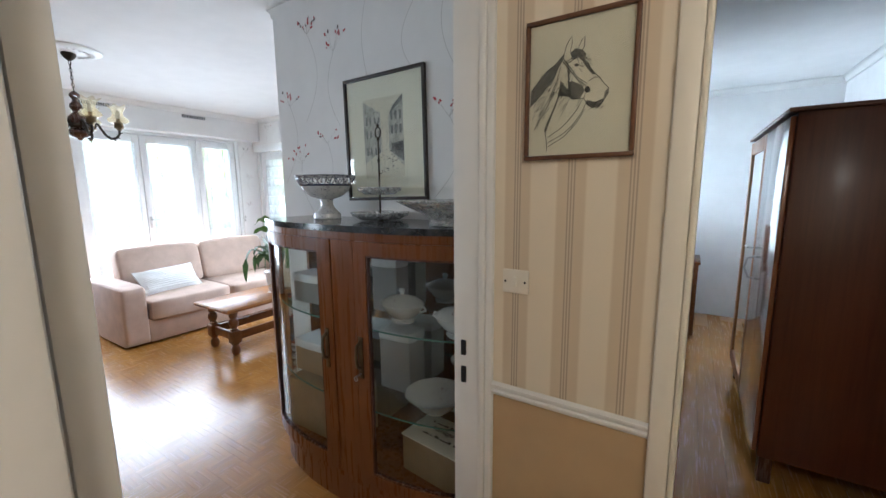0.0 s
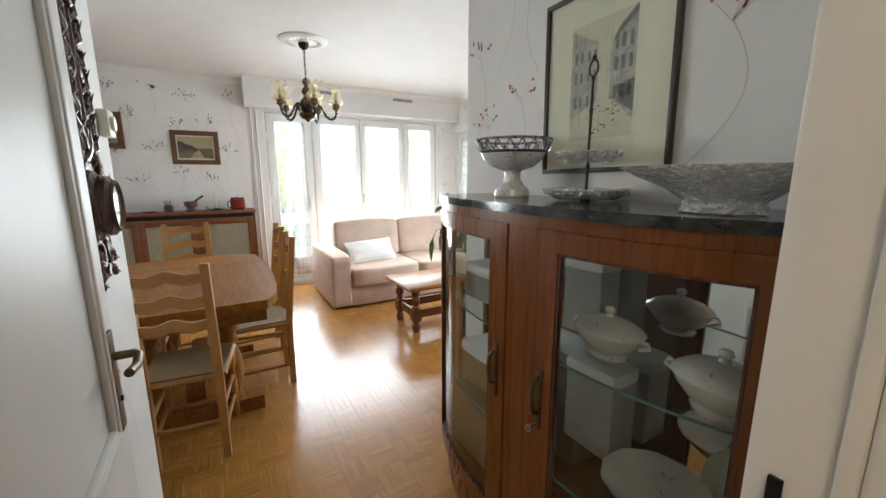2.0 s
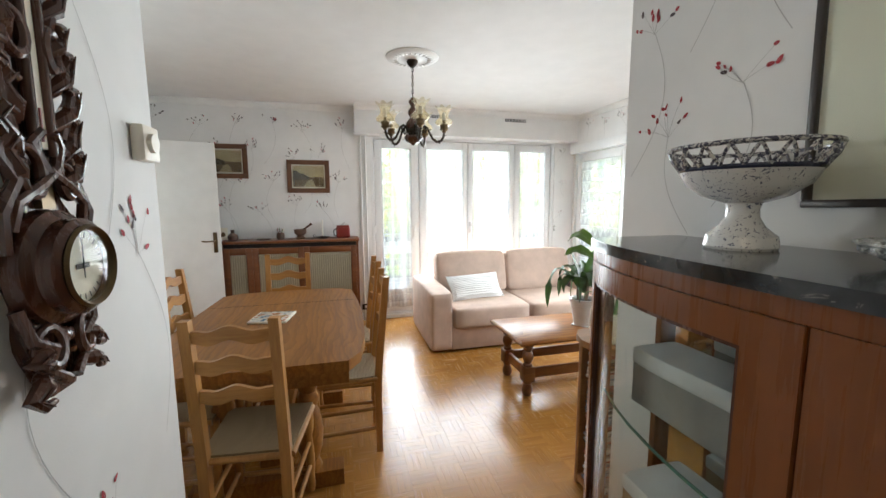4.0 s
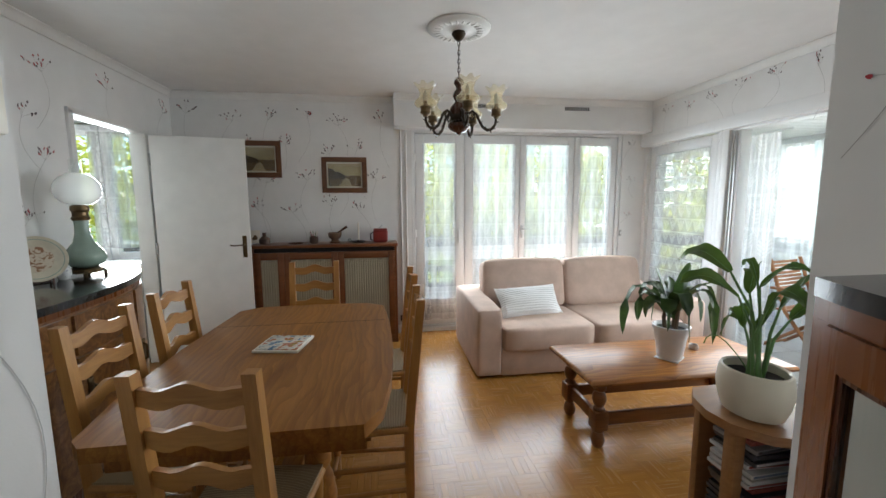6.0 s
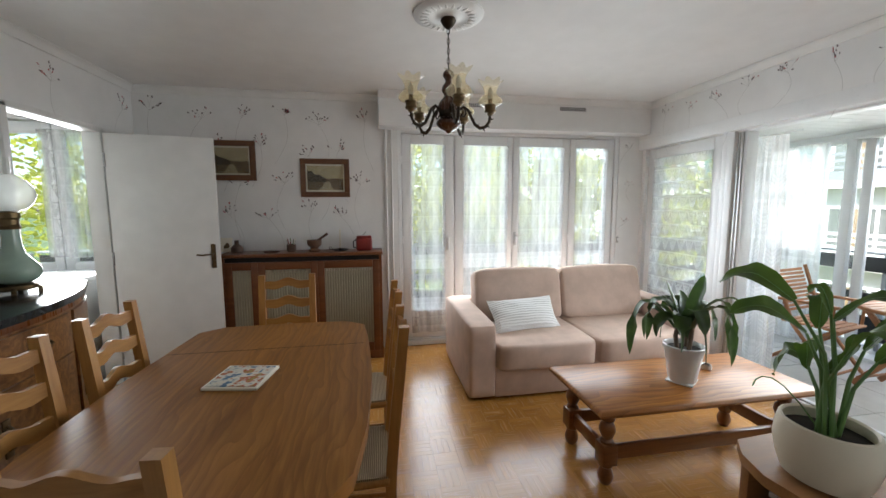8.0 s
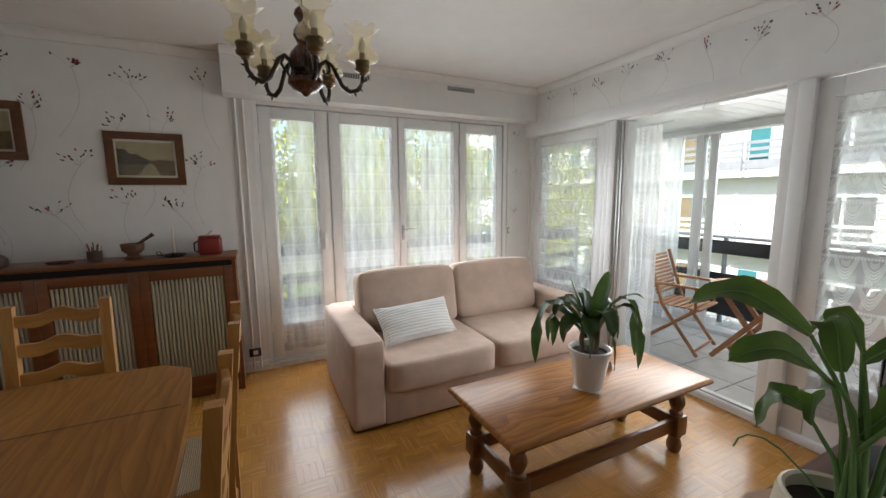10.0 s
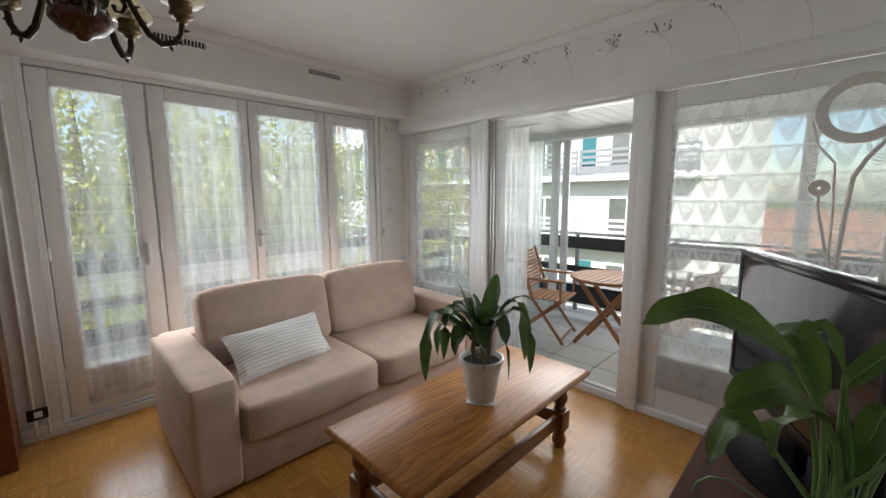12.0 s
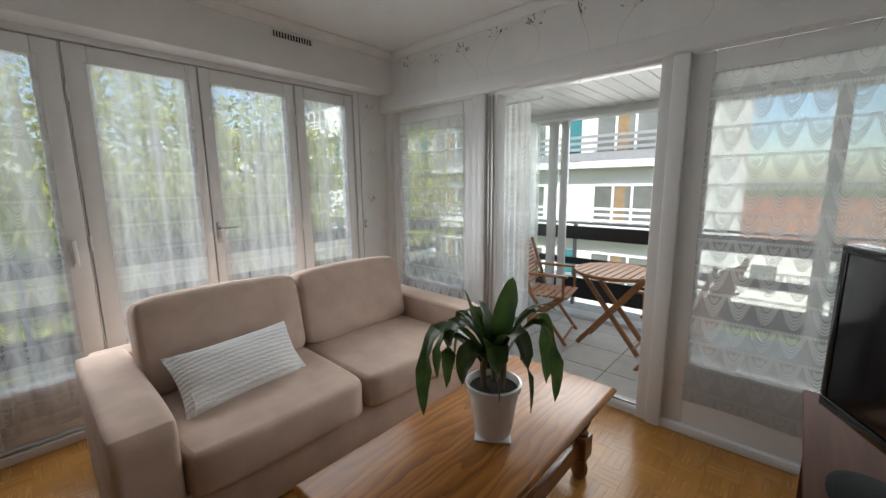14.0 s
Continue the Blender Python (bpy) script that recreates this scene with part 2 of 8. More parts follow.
# ---- structure ----
# living room x -1.49..2.01, y 2.15..7.12; niche x 2.01..3.56, y 3.62..5.07; hall x 3.63..5.3, y 2.5..4.5
H = 2.5


def striped_paper():
    """Cream wallpaper with woven stripes of satin and fine dark lines."""
    m, nodes, links, shader = material("striped_wallpaper")
    coords = nodes.new("ShaderNodeTexCoord")
    split = nodes.new("ShaderNodeSeparateXYZ")
    links.new(coords.outputs["Object"], split.inputs[0])

    def stripe(period, offset, width, soft):
        a = nodes.new("ShaderNodeMath")
        a.operation = "PINGPONG"
        b = nodes.new("ShaderNodeMath")
        b.operation = "ADD"
        links.new(split.outputs[0], b.inputs[0])
        b.inputs[1].default_value = offset
        links.new(b.outputs[0], a.inputs[0])
        a.inputs[1].default_value = period / 2
        r = nodes.new("ShaderNodeMapRange")
        r.inputs[1].default_value, r.inputs[2].default_value = width, width + soft
        r.inputs[3].default_value, r.inputs[4].default_value = 1.0, 0.0
        links.new(a.outputs[0], r.inputs[0])
        return r.outputs[0]

    fine = noise_at(nodes, links, 260, 2, (1, 1, 0.2))
    base = mixed(nodes, links, stripe(0.134, 0.075, 0.03, 0.006), (0.62, 0.52, 0.38), (0.74, 0.66, 0.52))
    for k in (-0.007, 0.0, 0.007):
        base = mixed(nodes, links, stripe(0.134, 0.008 + k, 0.0012, 0.0012), base, (0.40, 0.33, 0.25))
    links.new(base, shader.inputs["Base Color"])
    shader.inputs["Roughness"].default_value = 0.55
    bump(nodes, links, shader, fine, 0.15, 0.001)
    return m


STRIPED = striped_paper()
structure("floor", boxes((-1.75, 5.4, 0.0, 7.26, -0.2, -0.012)), JOINT, "bed under the oak parquet floor")
structure("ceiling", boxes((-1.75, 5.4, 0.0, 7.4, H, H + 0.2), (3.56, 5.4, 7.4, 9.0, H, H + 0.2)), CEILING, "plain white painted ceiling")
wall_west = structure("wall_west", boxes((-1.75, -1.49, 2.05, 4.46, 0, H), (-1.75, -1.49, 6.87, 7.4, 0, H), (-1.75, -1.49, 4.46, 6.87, 2.2, H),
                                         (-1.75, -1.49, 4.46, 6.87, -0.2, 0.05)), WHITE_WALL, "white wallpapered wall with floral print")
wall_kitchen_side = structure("wall_kitchen_side", boxes((-1.49, -1.03, 2.05, 2.15, 0, H), (-0.23, 2.11, 2.05, 2.15, 0, H), (-1.03, -0.23, 2.05, 2.15, 2.03, H)),
                              WHITE_WALL, "white wallpapered wall with a kitchen doorway")
wall_dining_end = structure("wall_dining_end", boxes((2.01, 2.11, 2.15, 3.52, 0, H), (2.01, 3.56, 3.52, 3.62, 0, H)), WHITE_WALL, "white wallpapered wall with floral print")
wall_living_end = structure("wall_living_end", boxes((2.015, 2.12, 5.17, 7.4, 0, H), (2.015, 3.56, 5.07, 5.17, 0, H)), WHITE_WALL,
                            "white wallpapered wall with red floral print")
wall_north = structure("wall_north", boxes((-1.49, 2.015, 7.1, 7.3, 2.13, H), (-1.485, 2.01, 7.18, 7.29, -0.2, 0.04), (-1.49, -1.44, 7.16, 7.3, 0.045, 2.13)), WHITE_WALL,
                       "white wallpapered band over the glazed partition")
structure("wall_door", boxes((3.56, 3.63, 3.52, 3.64, 0, H), (3.56, 3.63, 4.52, 5.17, 0, H), (3.56, 3.63, 3.64, 4.52, 2.06, H), (3.56, 3.63, 2.5, 3.52, 0, H)), CREAM_PAINT,
          "cream painted wall with the living room doorway")
structure("wall_hall", boxes((3.63, 4.11, 4.505, 4.6, 0.895, H), (4.11, 5.0, 4.505, 4.6, 2.06, H), (5.0, 5.4, 4.505, 4.6, 0, H)), STRIPED, "hall wall with cream striped wallpaper")
structure("wall_hall_lower", boxes((3.63, 4.11, 4.507, 4.6, 0, 0.895)), BEIGE_WALL, "brown painted lower part of the hall wall")
# added out of view to close the hall and keep outside light out
structure("wall_hall_back", boxes((3.56, 5.4, 2.4, 2.5, 0, H), (5.3, 5.4, 2.5, 4.505, 0, H)), STRIPED, "hall wall with cream striped wallpaper")
structure("wall_bedroom", boxes((5.3, 5.4, 4.6, 9.0, 0, H), (3.56, 3.66, 5.17, 7.3, 0, H), (3.56, 3.66, 8.75, 9.0, 0, H), (3.56, 3.66, 7.3, 8.75, 0, 0.9), (3.56, 3.66, 7.3, 8.75, 2.15, H), (3.66, 5.3, 8.9, 9.0, 0, H)), WHITE_WALL, "white bedroom wall")
structure("floor_bedroom", boxes((3.56, 5.4, 7.26, 9.0, -0.2, -0.012)), JOINT, "bed under the bedroom floor")
structure("wall_kitchen", boxes((-1.75, -1.49, 0.0, 0.95, 0, H), (-1.75, -1.49, 0.95, 2.05, 0, 0.85), (-1.75, -1.49, 0.95, 2.05, 2.2, H), (-1.75, -1.49, 1.95, 2.05, 0.85, 2.2),
                                (-1.75, 2.2, -0.1, 0.0, 0, H), (2.11, 2.2, 0.0, 2.15, 0, H)), WHITE_WALL, "white kitchen wall")
structure("roller_shutter_box", bevelled(boxes((-1.488, -1.305, 4.276, 7.098, 2.19, H - 0.002)), 0.004), WHITE_WALL, "white boxed-in roller shutter casing")
structure("wall_loggia", boxes((2.4, 2.5, 7.3, 9.1, -0.2, 2.4)), WHITE_WALL, "white loggia wall")


def run_profile(points, profile, closed=False):
    """A moulding: profile of (out, z) pairs carried along straight legs of (x, y, out_x, out_y)."""
    bm = bmesh.new()
    for (x0, y0, nx, ny), (x1, y1, _, _) in points:
        a = [bm.verts.new((x0 + o * nx, y0 + o * ny, z)) for o, z in profile]
        b = [bm.verts.new((x1 + o * nx, y1 + o * ny, z)) for o, z in profile]
        n = len(profile)
        for i in range(n):
            j = (i + 1) % n
            bm.faces.new((a[i], a[j], b[j], b[i]))
        bm.faces.new(a)
        bm.faces.new(b[::-1])
    return bm


COVE = ((0, H - 0.001), (0.05, H - 0.001), (0.05, H - 0.008), (0.038, H - 0.012), (0.026, H - 0.026), (0.018, H - 0.042), (0.014, H - 0.056), (0, H - 0.058))


def leg(x0, y0, x1, y1, nx, ny):
    return ((x0, y0, nx, ny), (x1, y1, nx, ny))


structure("cornice_trim", run_profile([leg(-1.49, 2.15, -1.49, 4.276, 1, 0), leg(-1.49, 2.15, 2.01, 2.15, 0, 1), leg(2.01, 2.15, 2.01, 3.62, -1, 0), leg(-1.305, 4.28, -1.305, 7.1, 1, 0),
                                       leg(-1.305, 7.1, 2.015, 7.1, 0, -1), leg(2.015, 5.07, 2.015, 7.1, -1, 0), leg(5.3, 4.6, 5.3, 8.9, -1, 0), leg(3.66, 8.9, 5.3, 8.9, 0, -1)], COVE),
          WHITE_PAINT, "white coved plaster cornice", True)
SKIRT = ((0, 0), (0.013, 0), (0.013, 0.07), (0.006, 0.082), (0, 0.084))
structure("baseboard", run_profile([leg(-1.49, 2.15, -1.49, 2.89, 1, 0), leg(-1.49, 4.29, -1.49, 4.46, 1, 0), leg(2.01, 2.15, 2.01, 3.62, -1, 0), leg(2.01, 3.62, 3.56, 3.62, 0, 1),
                                    leg(2.02, 5.07, 2.2, 5.07, 0, -1), leg(2.015, 5.08, 2.015, 7.1, -1, 0), leg(3.63, 2.5, 3.63, 3.5, 1, 0), leg(-0.15, 2.15, 2.0, 2.15, 0, 1),
                                    leg(5.3, 4.6, 5.3, 8.9, -1, 0)], SKIRT), WHITE_PAINT, "white painted skirting board", True)
RAIL = ((0, 0.925), (0.012, 0.925), (0.014, 0.935), (0.02, 0.942), (0.02, 0.952), (0.013, 0.958), (0.016, 0.968), (0.022, 0.978), (0.022, 0.99), (0.008, 0.998), (0, 0.998))
structure("chair_rail_trim", run_profile([leg(3.682, 4.505, 4.075, 4.505, 0, -1)], [(o * 0.7, 0.908 + (z - 0.96) * 0.48) for o, z in RAIL]), WHITE_PAINT, "white moulded chair rail", True)


# door frames
def post(x0, x1, y0, y1, z0, z1, r=0.006):
    return soft_box(x0, x1, y0, y1, z0, z1, r)


doorway = tagged(part("doorway_trim", join(post(3.555, 3.64, 4.5, 4.53, 0, 2.06), post(3.64, 3.66, 4.486, 4.52, 0, 2.1), post(3.66, 3.682, 4.492, 4.52, 0, 2.1, 0.006), post(3.555, 3.64, 3.625, 3.643, 0, 2.06),
                                       post(3.625, 3.65, 3.56, 3.647, 0, 2.12, 0.01), post(3.625, 3.645, 3.5, 3.56, 0, 2.12, 0.01), post(3.555, 3.64, 3.64, 4.5, 2.03, 2.065)), WHITE_PAINT, None,
                      "cream painted door frame of the living room"), kind="structure", category="trim")
part("strike_plate", join(soft_box(3.582, 3.598, 4.494, 4.5012, 0.985, 1.03, 0.002), soft_box(3.582, 3.598, 4.494, 4.5012, 0.9, 0.95, 0.002)), DARK_METAL, doorway, "dark steel strike plate")
part("hinge", soft_box(3.562, 3.575, 3.642, 3.649, 1.62, 1.74, 0.003), DARK_METAL, doorway, "steel door hinge")
tagged(part("bedroom_doorway_trim", join(post(4.075, 4.12, 4.49, 4.62, 0, 2.06), post(4.12, 4.135, 4.54, 4.58, 0, 2.03), post(4.96, 5.0, 4.49, 4.62, 0, 2.06), post(4.075, 5.0, 4.49, 4.62, 2.03, 2.1)), CREAM_PAINT,
            None, "cream painted door frame of the bedroom"), kind="structure", category="trim")
tagged(part("kitchen_doorway_trim", join(post(-0.245, -0.2, 2.04, 2.17, 0, 2.05), post(-1.06, -1.015, 2.04, 2.17, 0, 2.05), post(-1.06, -0.2, 2.04, 2.17, 2.02, 2.06)), WHITE_PAINT, None,
            "white painted kitchen door frame"), kind="structure", category="trim")


# windows
def framed(bm_list, axis, a0, a1, z0, z1, d0, d1, ga0, ga1, gz0, gz1, r=0.006):
    """Four bars round an opening; axis 'y': the bars lie along y with depth in x."""
    for p0, p1, q0, q1 in ((a0, ga0, z0, z1), (ga1, a1, z0, z1), (ga0, ga1, z0, gz0), (ga0, ga1, gz1, z1)):
        c = (d0, d1, p0, p1, q0, q1) if axis == "y" else (p0, p1, d0, d1, q0, q1)
        bm_list.append(soft_box(*c, r))
    return bm_list


def window(number, axis, a0, a1, z0, z1, d0, d1, ga0, ga1, gz0, gz1, label, panel=False):
    w = tagged(new("window_%d" % number), label, "window", kind="structure")
    part("window_frame", join(*framed([], axis, a0, a1, z0, z1, d0, d1, ga0, ga1, gz0, gz1)), PVC, w)
    m = (d0 + d1) / 2
    bead = framed([], axis, ga0 - 0.002, ga1 + 0.002, gz0 - 0.002, gz1 + 0.002, m - 0.018, m + 0.018, ga0 + 0.012, ga1 - 0.012, gz0 + 0.012, gz1 - 0.012, 0.003)
    part("glazing_bead", join(*bead), PVC, w)
    c = (m - 0.003, m + 0.003, ga0 + 0.005, ga1 - 0.005, gz0 + 0.005, gz1 - 0.005) if axis == "y" else (ga0 + 0.005, ga1 - 0.005, m - 0.003, m + 0.003, gz0 + 0.005, gz1 - 0.005)
    pane = part("pane", boxes(c), PANE, w, smooth=False)
    pane.visible_shadow = False
    return w


WX0, WX1 = -1.575, -1.515
LEAVES = ((4.5, 5.03, 4.594, 4.929), (5.042, 5.66, 5.14, 5.595), (5.668, 6.298, 5.735, 6.221), (6.31, 6.82, 6.379, 6.735))
for n, (a0, a1, g0, g1) in enumerate(LEAVES):
    w = window(n + 1, "y", a0, a1, 0.07, 2.155, WX0, WX1, g0, g1, 0.36, 2.067, "white glazed balcony door leaf with a solid foot panel")
    for z in (0.35, 1.1, 1.9):
        part("hinge", turned(((0.0, z - 0.04), (0.007, z - 0.04), (0.007, z + 0.04), (0.0, z + 0.04)), 10, None, WX1 + 0.006, a0 if n != 2 else a1), PVC, w)
# strips at x -1.6..-1.577 are added to stop light leaks round the leaves
casing = boxes((-1.62, -1.5, 4.46, 4.495, 0.05, 2.2), (-1.62, -1.5, 6.825, 6.87, 0.05, 2.2), (-1.62, -1.5, 4.495, 6.825, 2.16, 2.2), (-1.62, -1.5, 4.495, 6.825, 0.05, 0.065), (-1.6, -1.53, 5.031, 5.041, 0.065, 2.16),
               (-1.6, -1.53, 6.299, 6.309, 0.065, 2.16), (-1.51, -1.475, 4.29, 6.86, 0.0, 0.05), (-1.6, -1.577, 4.46, 4.52, 0.05, 2.2), (-1.6, -1.577, 5.02, 5.05, 0.05, 2.2), (-1.6, -1.577, 5.652, 5.676, 0.05, 2.2), (-1.6, -1.577, 6.29, 6.32, 0.05, 2.2), (-1.6, -1.577, 6.81, 6.87, 0.05, 2.2), (-1.6, -1.577, 4.5, 6.83, 2.14, 2.2), (-1.6, -1.577, 4.5, 6.83, 0.05, 0.09))
tagged(part("window_casing_trim", bevelled(casing, 0.003, 1), PVC, None, "white casing round the balcony doors, with added strips against light leaks"), kind="structure", category="trim")


def lever(name, at, material, parent, label):
    """A lever handle with its plate, along local x, standing out along -y."""
    bm = join(soft_box(-0.014, 0.014, -0.006, 0, -0.07, 0.07, 0.004), tube([(0, 0, 0.03), (0, -0.045, 0.03), (0.012, -0.052, 0.031), (0.06, -0.05, 0.035), (0.11, -0.046, 0.033)], 0.007, 8))
    move(bm, at)
    return part(name, bm, material, parent, label)


BRASS = plain("aged_brass", (0.16, 0.11, 0.055), 0.38, 0.85, 0.3, 30)
CHROME = plain("brushed_steel", (0.5, 0.5, 0.5), 0.3, 0.9)
for ob in list(bpy.data.objects):
    if ob.name == "window_3":
        lever("handle", pose(WX1, 5.695, 1.1, 0, 0, 90), CHROME, ob, "steel lever handle")
    if ob.name == "window_1":
        part("handle", join(soft_box(WX1, WX1 + 0.012, 4.955, 4.985, 0.98, 1.08, 0.004), soft_box(WX1 + 0.012, WX1 + 0.04, 4.96, 4.98, 1.0, 1.13, 0.006)), PVC, ob, "white turn handle")

# glazed partition to the loggia
PY0, PY1 = 7.165, 7.235
window(5, "x", -1.42, -0.49, 0.05, 2.04, PY0 + 0.02, PY1, -1.32, -0.591, 0.55, 1.94, "white fixed window beside the loggia door")
window(6, "x", 0.905, 2.0, 0.05, 2.04, PY0 + 0.02, PY1, 1.006, 1.9, 0.42, 1.935, "large white fixed window to the loggia")
posts = join(post(-0.49, -0.425, PY0, 7.28, 0, 2.14), post(-0.425, -0.36, PY0 - 0.02, 7.28, 0, 2.14), post(-0.36, -0.27, PY0 + 0.01, 7.28, 0, 2.06), post(0.77, 0.83, PY0, 7.28, 0, 2.06), post(0.83, 0.905, PY0 - 0.02, 7.28, 0, 2.14),
             post(-0.27, 0.77, PY0, 7.28, 2.03, 2.06), post(-1.487, 2.012, 7.096, 7.28, 2.045, 2.15, 0.006), post(-0.27, 0.77, PY0 + 0.02, 7.28, 0.0, 0.05, 0.008), post(-1.44, -0.36, PY0 + 0.01, 7.28, 0, 0.05),
             post(0.83, 2.01, PY0 - 0.005, 7.28, 0, 0.05))
tagged(part("partition_trim", posts, PVC, None, "white posts and header of the loggia partition"), kind="structure", category="trim")
tagged(part("sliding_rail_trim", join(soft_box(-0.345, -0.33, PY0 - 0.0, PY0 + 0.012, 0.05, 2.03, 0.002), soft_box(-0.31, -0.298, PY0 - 0.0, PY0 + 0.012, 0.05, 2.03, 0.002),
                                      soft_box(-0.26, 0.76, PY0 + 0.04, PY0 + 0.055, 0.05, 0.062, 0.002)), plain("aluminium", (0.55, 0.55, 0.54), 0.35, 0.8), None, "aluminium sliding door track"),
       kind="structure", category="trim")
# pipes beside the window
for x, r, y in ((-1.474, 0.009, 4.345), (-1.476, 0.008, 4.4)):
    tagged(part("heating_pipe", tube([(x, y, 0.03), (x, y, 2.2)], r, 10), WHITE_PAINT), "white painted heating pipe beside the window", "pipe", "pipes beside the window")


# lace curtains
def lace(name, across, density=0.42, cell=(0.085, 0.115), figure=1.0, streaks=0.3, stagger=0.5, hem=(), glow=0.8):
    m, nodes, links, shader = material(name)
    coords = nodes.new("ShaderNodeTexCoord")
    split = nodes.new("ShaderNodeSeparateXYZ")
    links.new(coords.outputs["Object"], split.inputs[0])

    def op(kind, a, b=0.0, c=0.0):
        n = nodes.new("ShaderNodeMath")
        n.operation = kind
        for i, v in enumerate((a, b, c)):
            if isinstance(v, (int, float)):
                n.inputs[i].default_value = v
            else:
                links.new(v, n.inputs[i])
        return n.outputs[0]

    u, z = split.outputs[across], split.outputs[2]
    # rows of pointed scallops hanging from dashed bands
    row = op("FLOOR", op("DIVIDE", z, cell[1]))
    fu = op("ABSOLUTE", op("SUBTRACT", op("FRACT", op("ADD", op("DIVIDE", u, cell[0]), op("MULTIPLY", row, stagger))), 0.5))
    drop = op("SUBTRACT", 1.0, op("FRACT", op("DIVIDE", z, cell[1])))
    s = op("ADD", op("DIVIDE", drop, 0.86), op("POWER", op("MULTIPLY", fu, 2.0), 1.9))
    lines = op("GREATER_THAN", op("SINE", op("MULTIPLY", s, 44.0)), -0.2)
    rim = op("MULTIPLY", op("GREATER_THAN", s, 0.58), op("LESS_THAN", s, 1.06))
    heart = op("MULTIPLY", op("LESS_THAN", fu, 0.16), op("MULTIPLY", op("LESS_THAN", s, 0.5), op("GREATER_THAN", s, 0.26)))
    edge = op("MAXIMUM", op("MULTIPLY", rim, op("ADD", 0.2, op("MULTIPLY", lines, 0.8))), op("MULTIPLY", heart, 0.6))
    dash = op("GREATER_THAN", op("FRACT", op("DIVIDE", u, 0.012)), 0.4)
    band = op("MULTIPLY", op("LESS_THAN", op("ABSOLUTE", op("SUBTRACT", drop, 0.07)), 0.05), op("ADD", 0.4, op("MULTIPLY", dash, 0.6)))
    net = op("MULTIPLY", op("GREATER_THAN", op("FRACT", op("DIVIDE", u, 0.006)), 0.5), op("GREATER_THAN", op("FRACT", op("DIVIDE", z, 0.006)), 0.5))
    cloud = noise_at(nodes, links, 5, 2)
    streak = noise_at(nodes, links, 13, 2, (1, 1, 0.03))
    cover = op("ADD", density, op("MULTIPLY", op("MAXIMUM", edge, band), 0.34 * figure))
    cover = op("ADD", cover, op("MULTIPLY", net, 0.08))
    if hem:
        for z0, z1, more in hem:
            within = op("MULTIPLY", op("GREATER_THAN", z, z0), op("LESS_THAN", z, z1))
            cover = op("ADD", cover, op("MULTIPLY", within, more))
    cover = op("ADD", cover, op("ADD", op("MULTIPLY", op("SUBTRACT", cloud, 0.5), 0.12), op("MULTIPLY", op("SUBTRACT", streak, 0.5), streaks)))
    cover = op("MAXIMUM", op("MINIMUM", cover, 0.94), 0.05)
    clear = nodes.new("ShaderNodeBsdfTransparent")
    through_cloth = nodes.new("ShaderNodeBsdfTranslucent")
    through_cloth.inputs[0].default_value = (glow, glow, glow, 1)
    face = nodes.new("ShaderNodeBsdfDiffuse")
    face.inputs[0].default_value = (0.8, 0.8, 0.8, 1)
    cloth = nodes.new("ShaderNodeMixShader")
    cloth.inputs[0].default_value = 0.42
    links.new(through_cloth.outputs[0], cloth.inputs[1])
    links.new(face.outputs[0], cloth.inputs[2])
    mix = nodes.new("ShaderNodeMixShader")
    links.new(cover, mix.inputs[0])
    links.new(clear.outputs[0], mix.inputs[1])
    links.new(cloth.outputs[0], mix.inputs[2])
    links.new(mix.outputs[0], nodes["Material Output"].inputs[0])
    return m


LACE_Y = lace("lace_west", 1, 0.42, (0.11, 0.15), 0.36, 1.3, 0.5, ((0.8, 0.95, 0.2), (0.36, 0.5, 0.2), (0.12, 0.2, 0.2)))
LACE_X = lace("lace_loggia", 0, 0.4, (0.105, 0.14), 1.2, 0.25, 0.0, ((1.85, 1.95, 0.3), (0.1, 0.42, 0.4)), 0.5)
SHEER = lace("sheer_drape", 0, 0.6, (0.2, 0.3), 0.3, 0.7, glow=0.95)


def drape(a0, a1, z0, z1, depth, axis, folds, swing, seed, steps=60):
    """A hanging cloth with uneven folds, wider at the foot."""
    bm = bmesh.new()
    rnd = random.Random(seed)
    phase = [rnd.uniform(0, 6.28) for _ in range(4)]
    grid = []
    rows = 14
    for j in range(rows + 1):
        v = j / rows
        line = []
        for i in range(steps + 1):
            u = i / steps
            w = swing * (0.35 + 0.65 * v) * (math.sin(6.28 * folds * u + phase[0] + 0.5 * math.sin(3 * v + phase[1])) + 0.5 * math.sin(6.28 * folds * 2.3 * u + phase[2]))
            a = a0 + (a1 - a0) * u + 0.008 * math.sin(5 * v + phase[3]) * v
            z = z1 + (z0 - z1) * v + 0.006 * math.sin(9 * u + phase[1]) * v
            line.append(bm.verts.new((depth + w, a, z) if axis == "y" else (a, depth + w, z)))
        grid.append(line)
    for j in range(rows):
        for i in range(steps):
            bm.faces.new((grid[j][i], grid[j][i + 1], grid[j + 1][i + 1], grid[j + 1][i]))
    return bm


def curtain(label, bm, cloth, rod, group="lace curtains"):
    c = thing("lace_curtain", label, "curtain", group)
    part("cloth", bm, cloth, c)
    part("rod", rod, PVC, c, "thin white curtain rod")


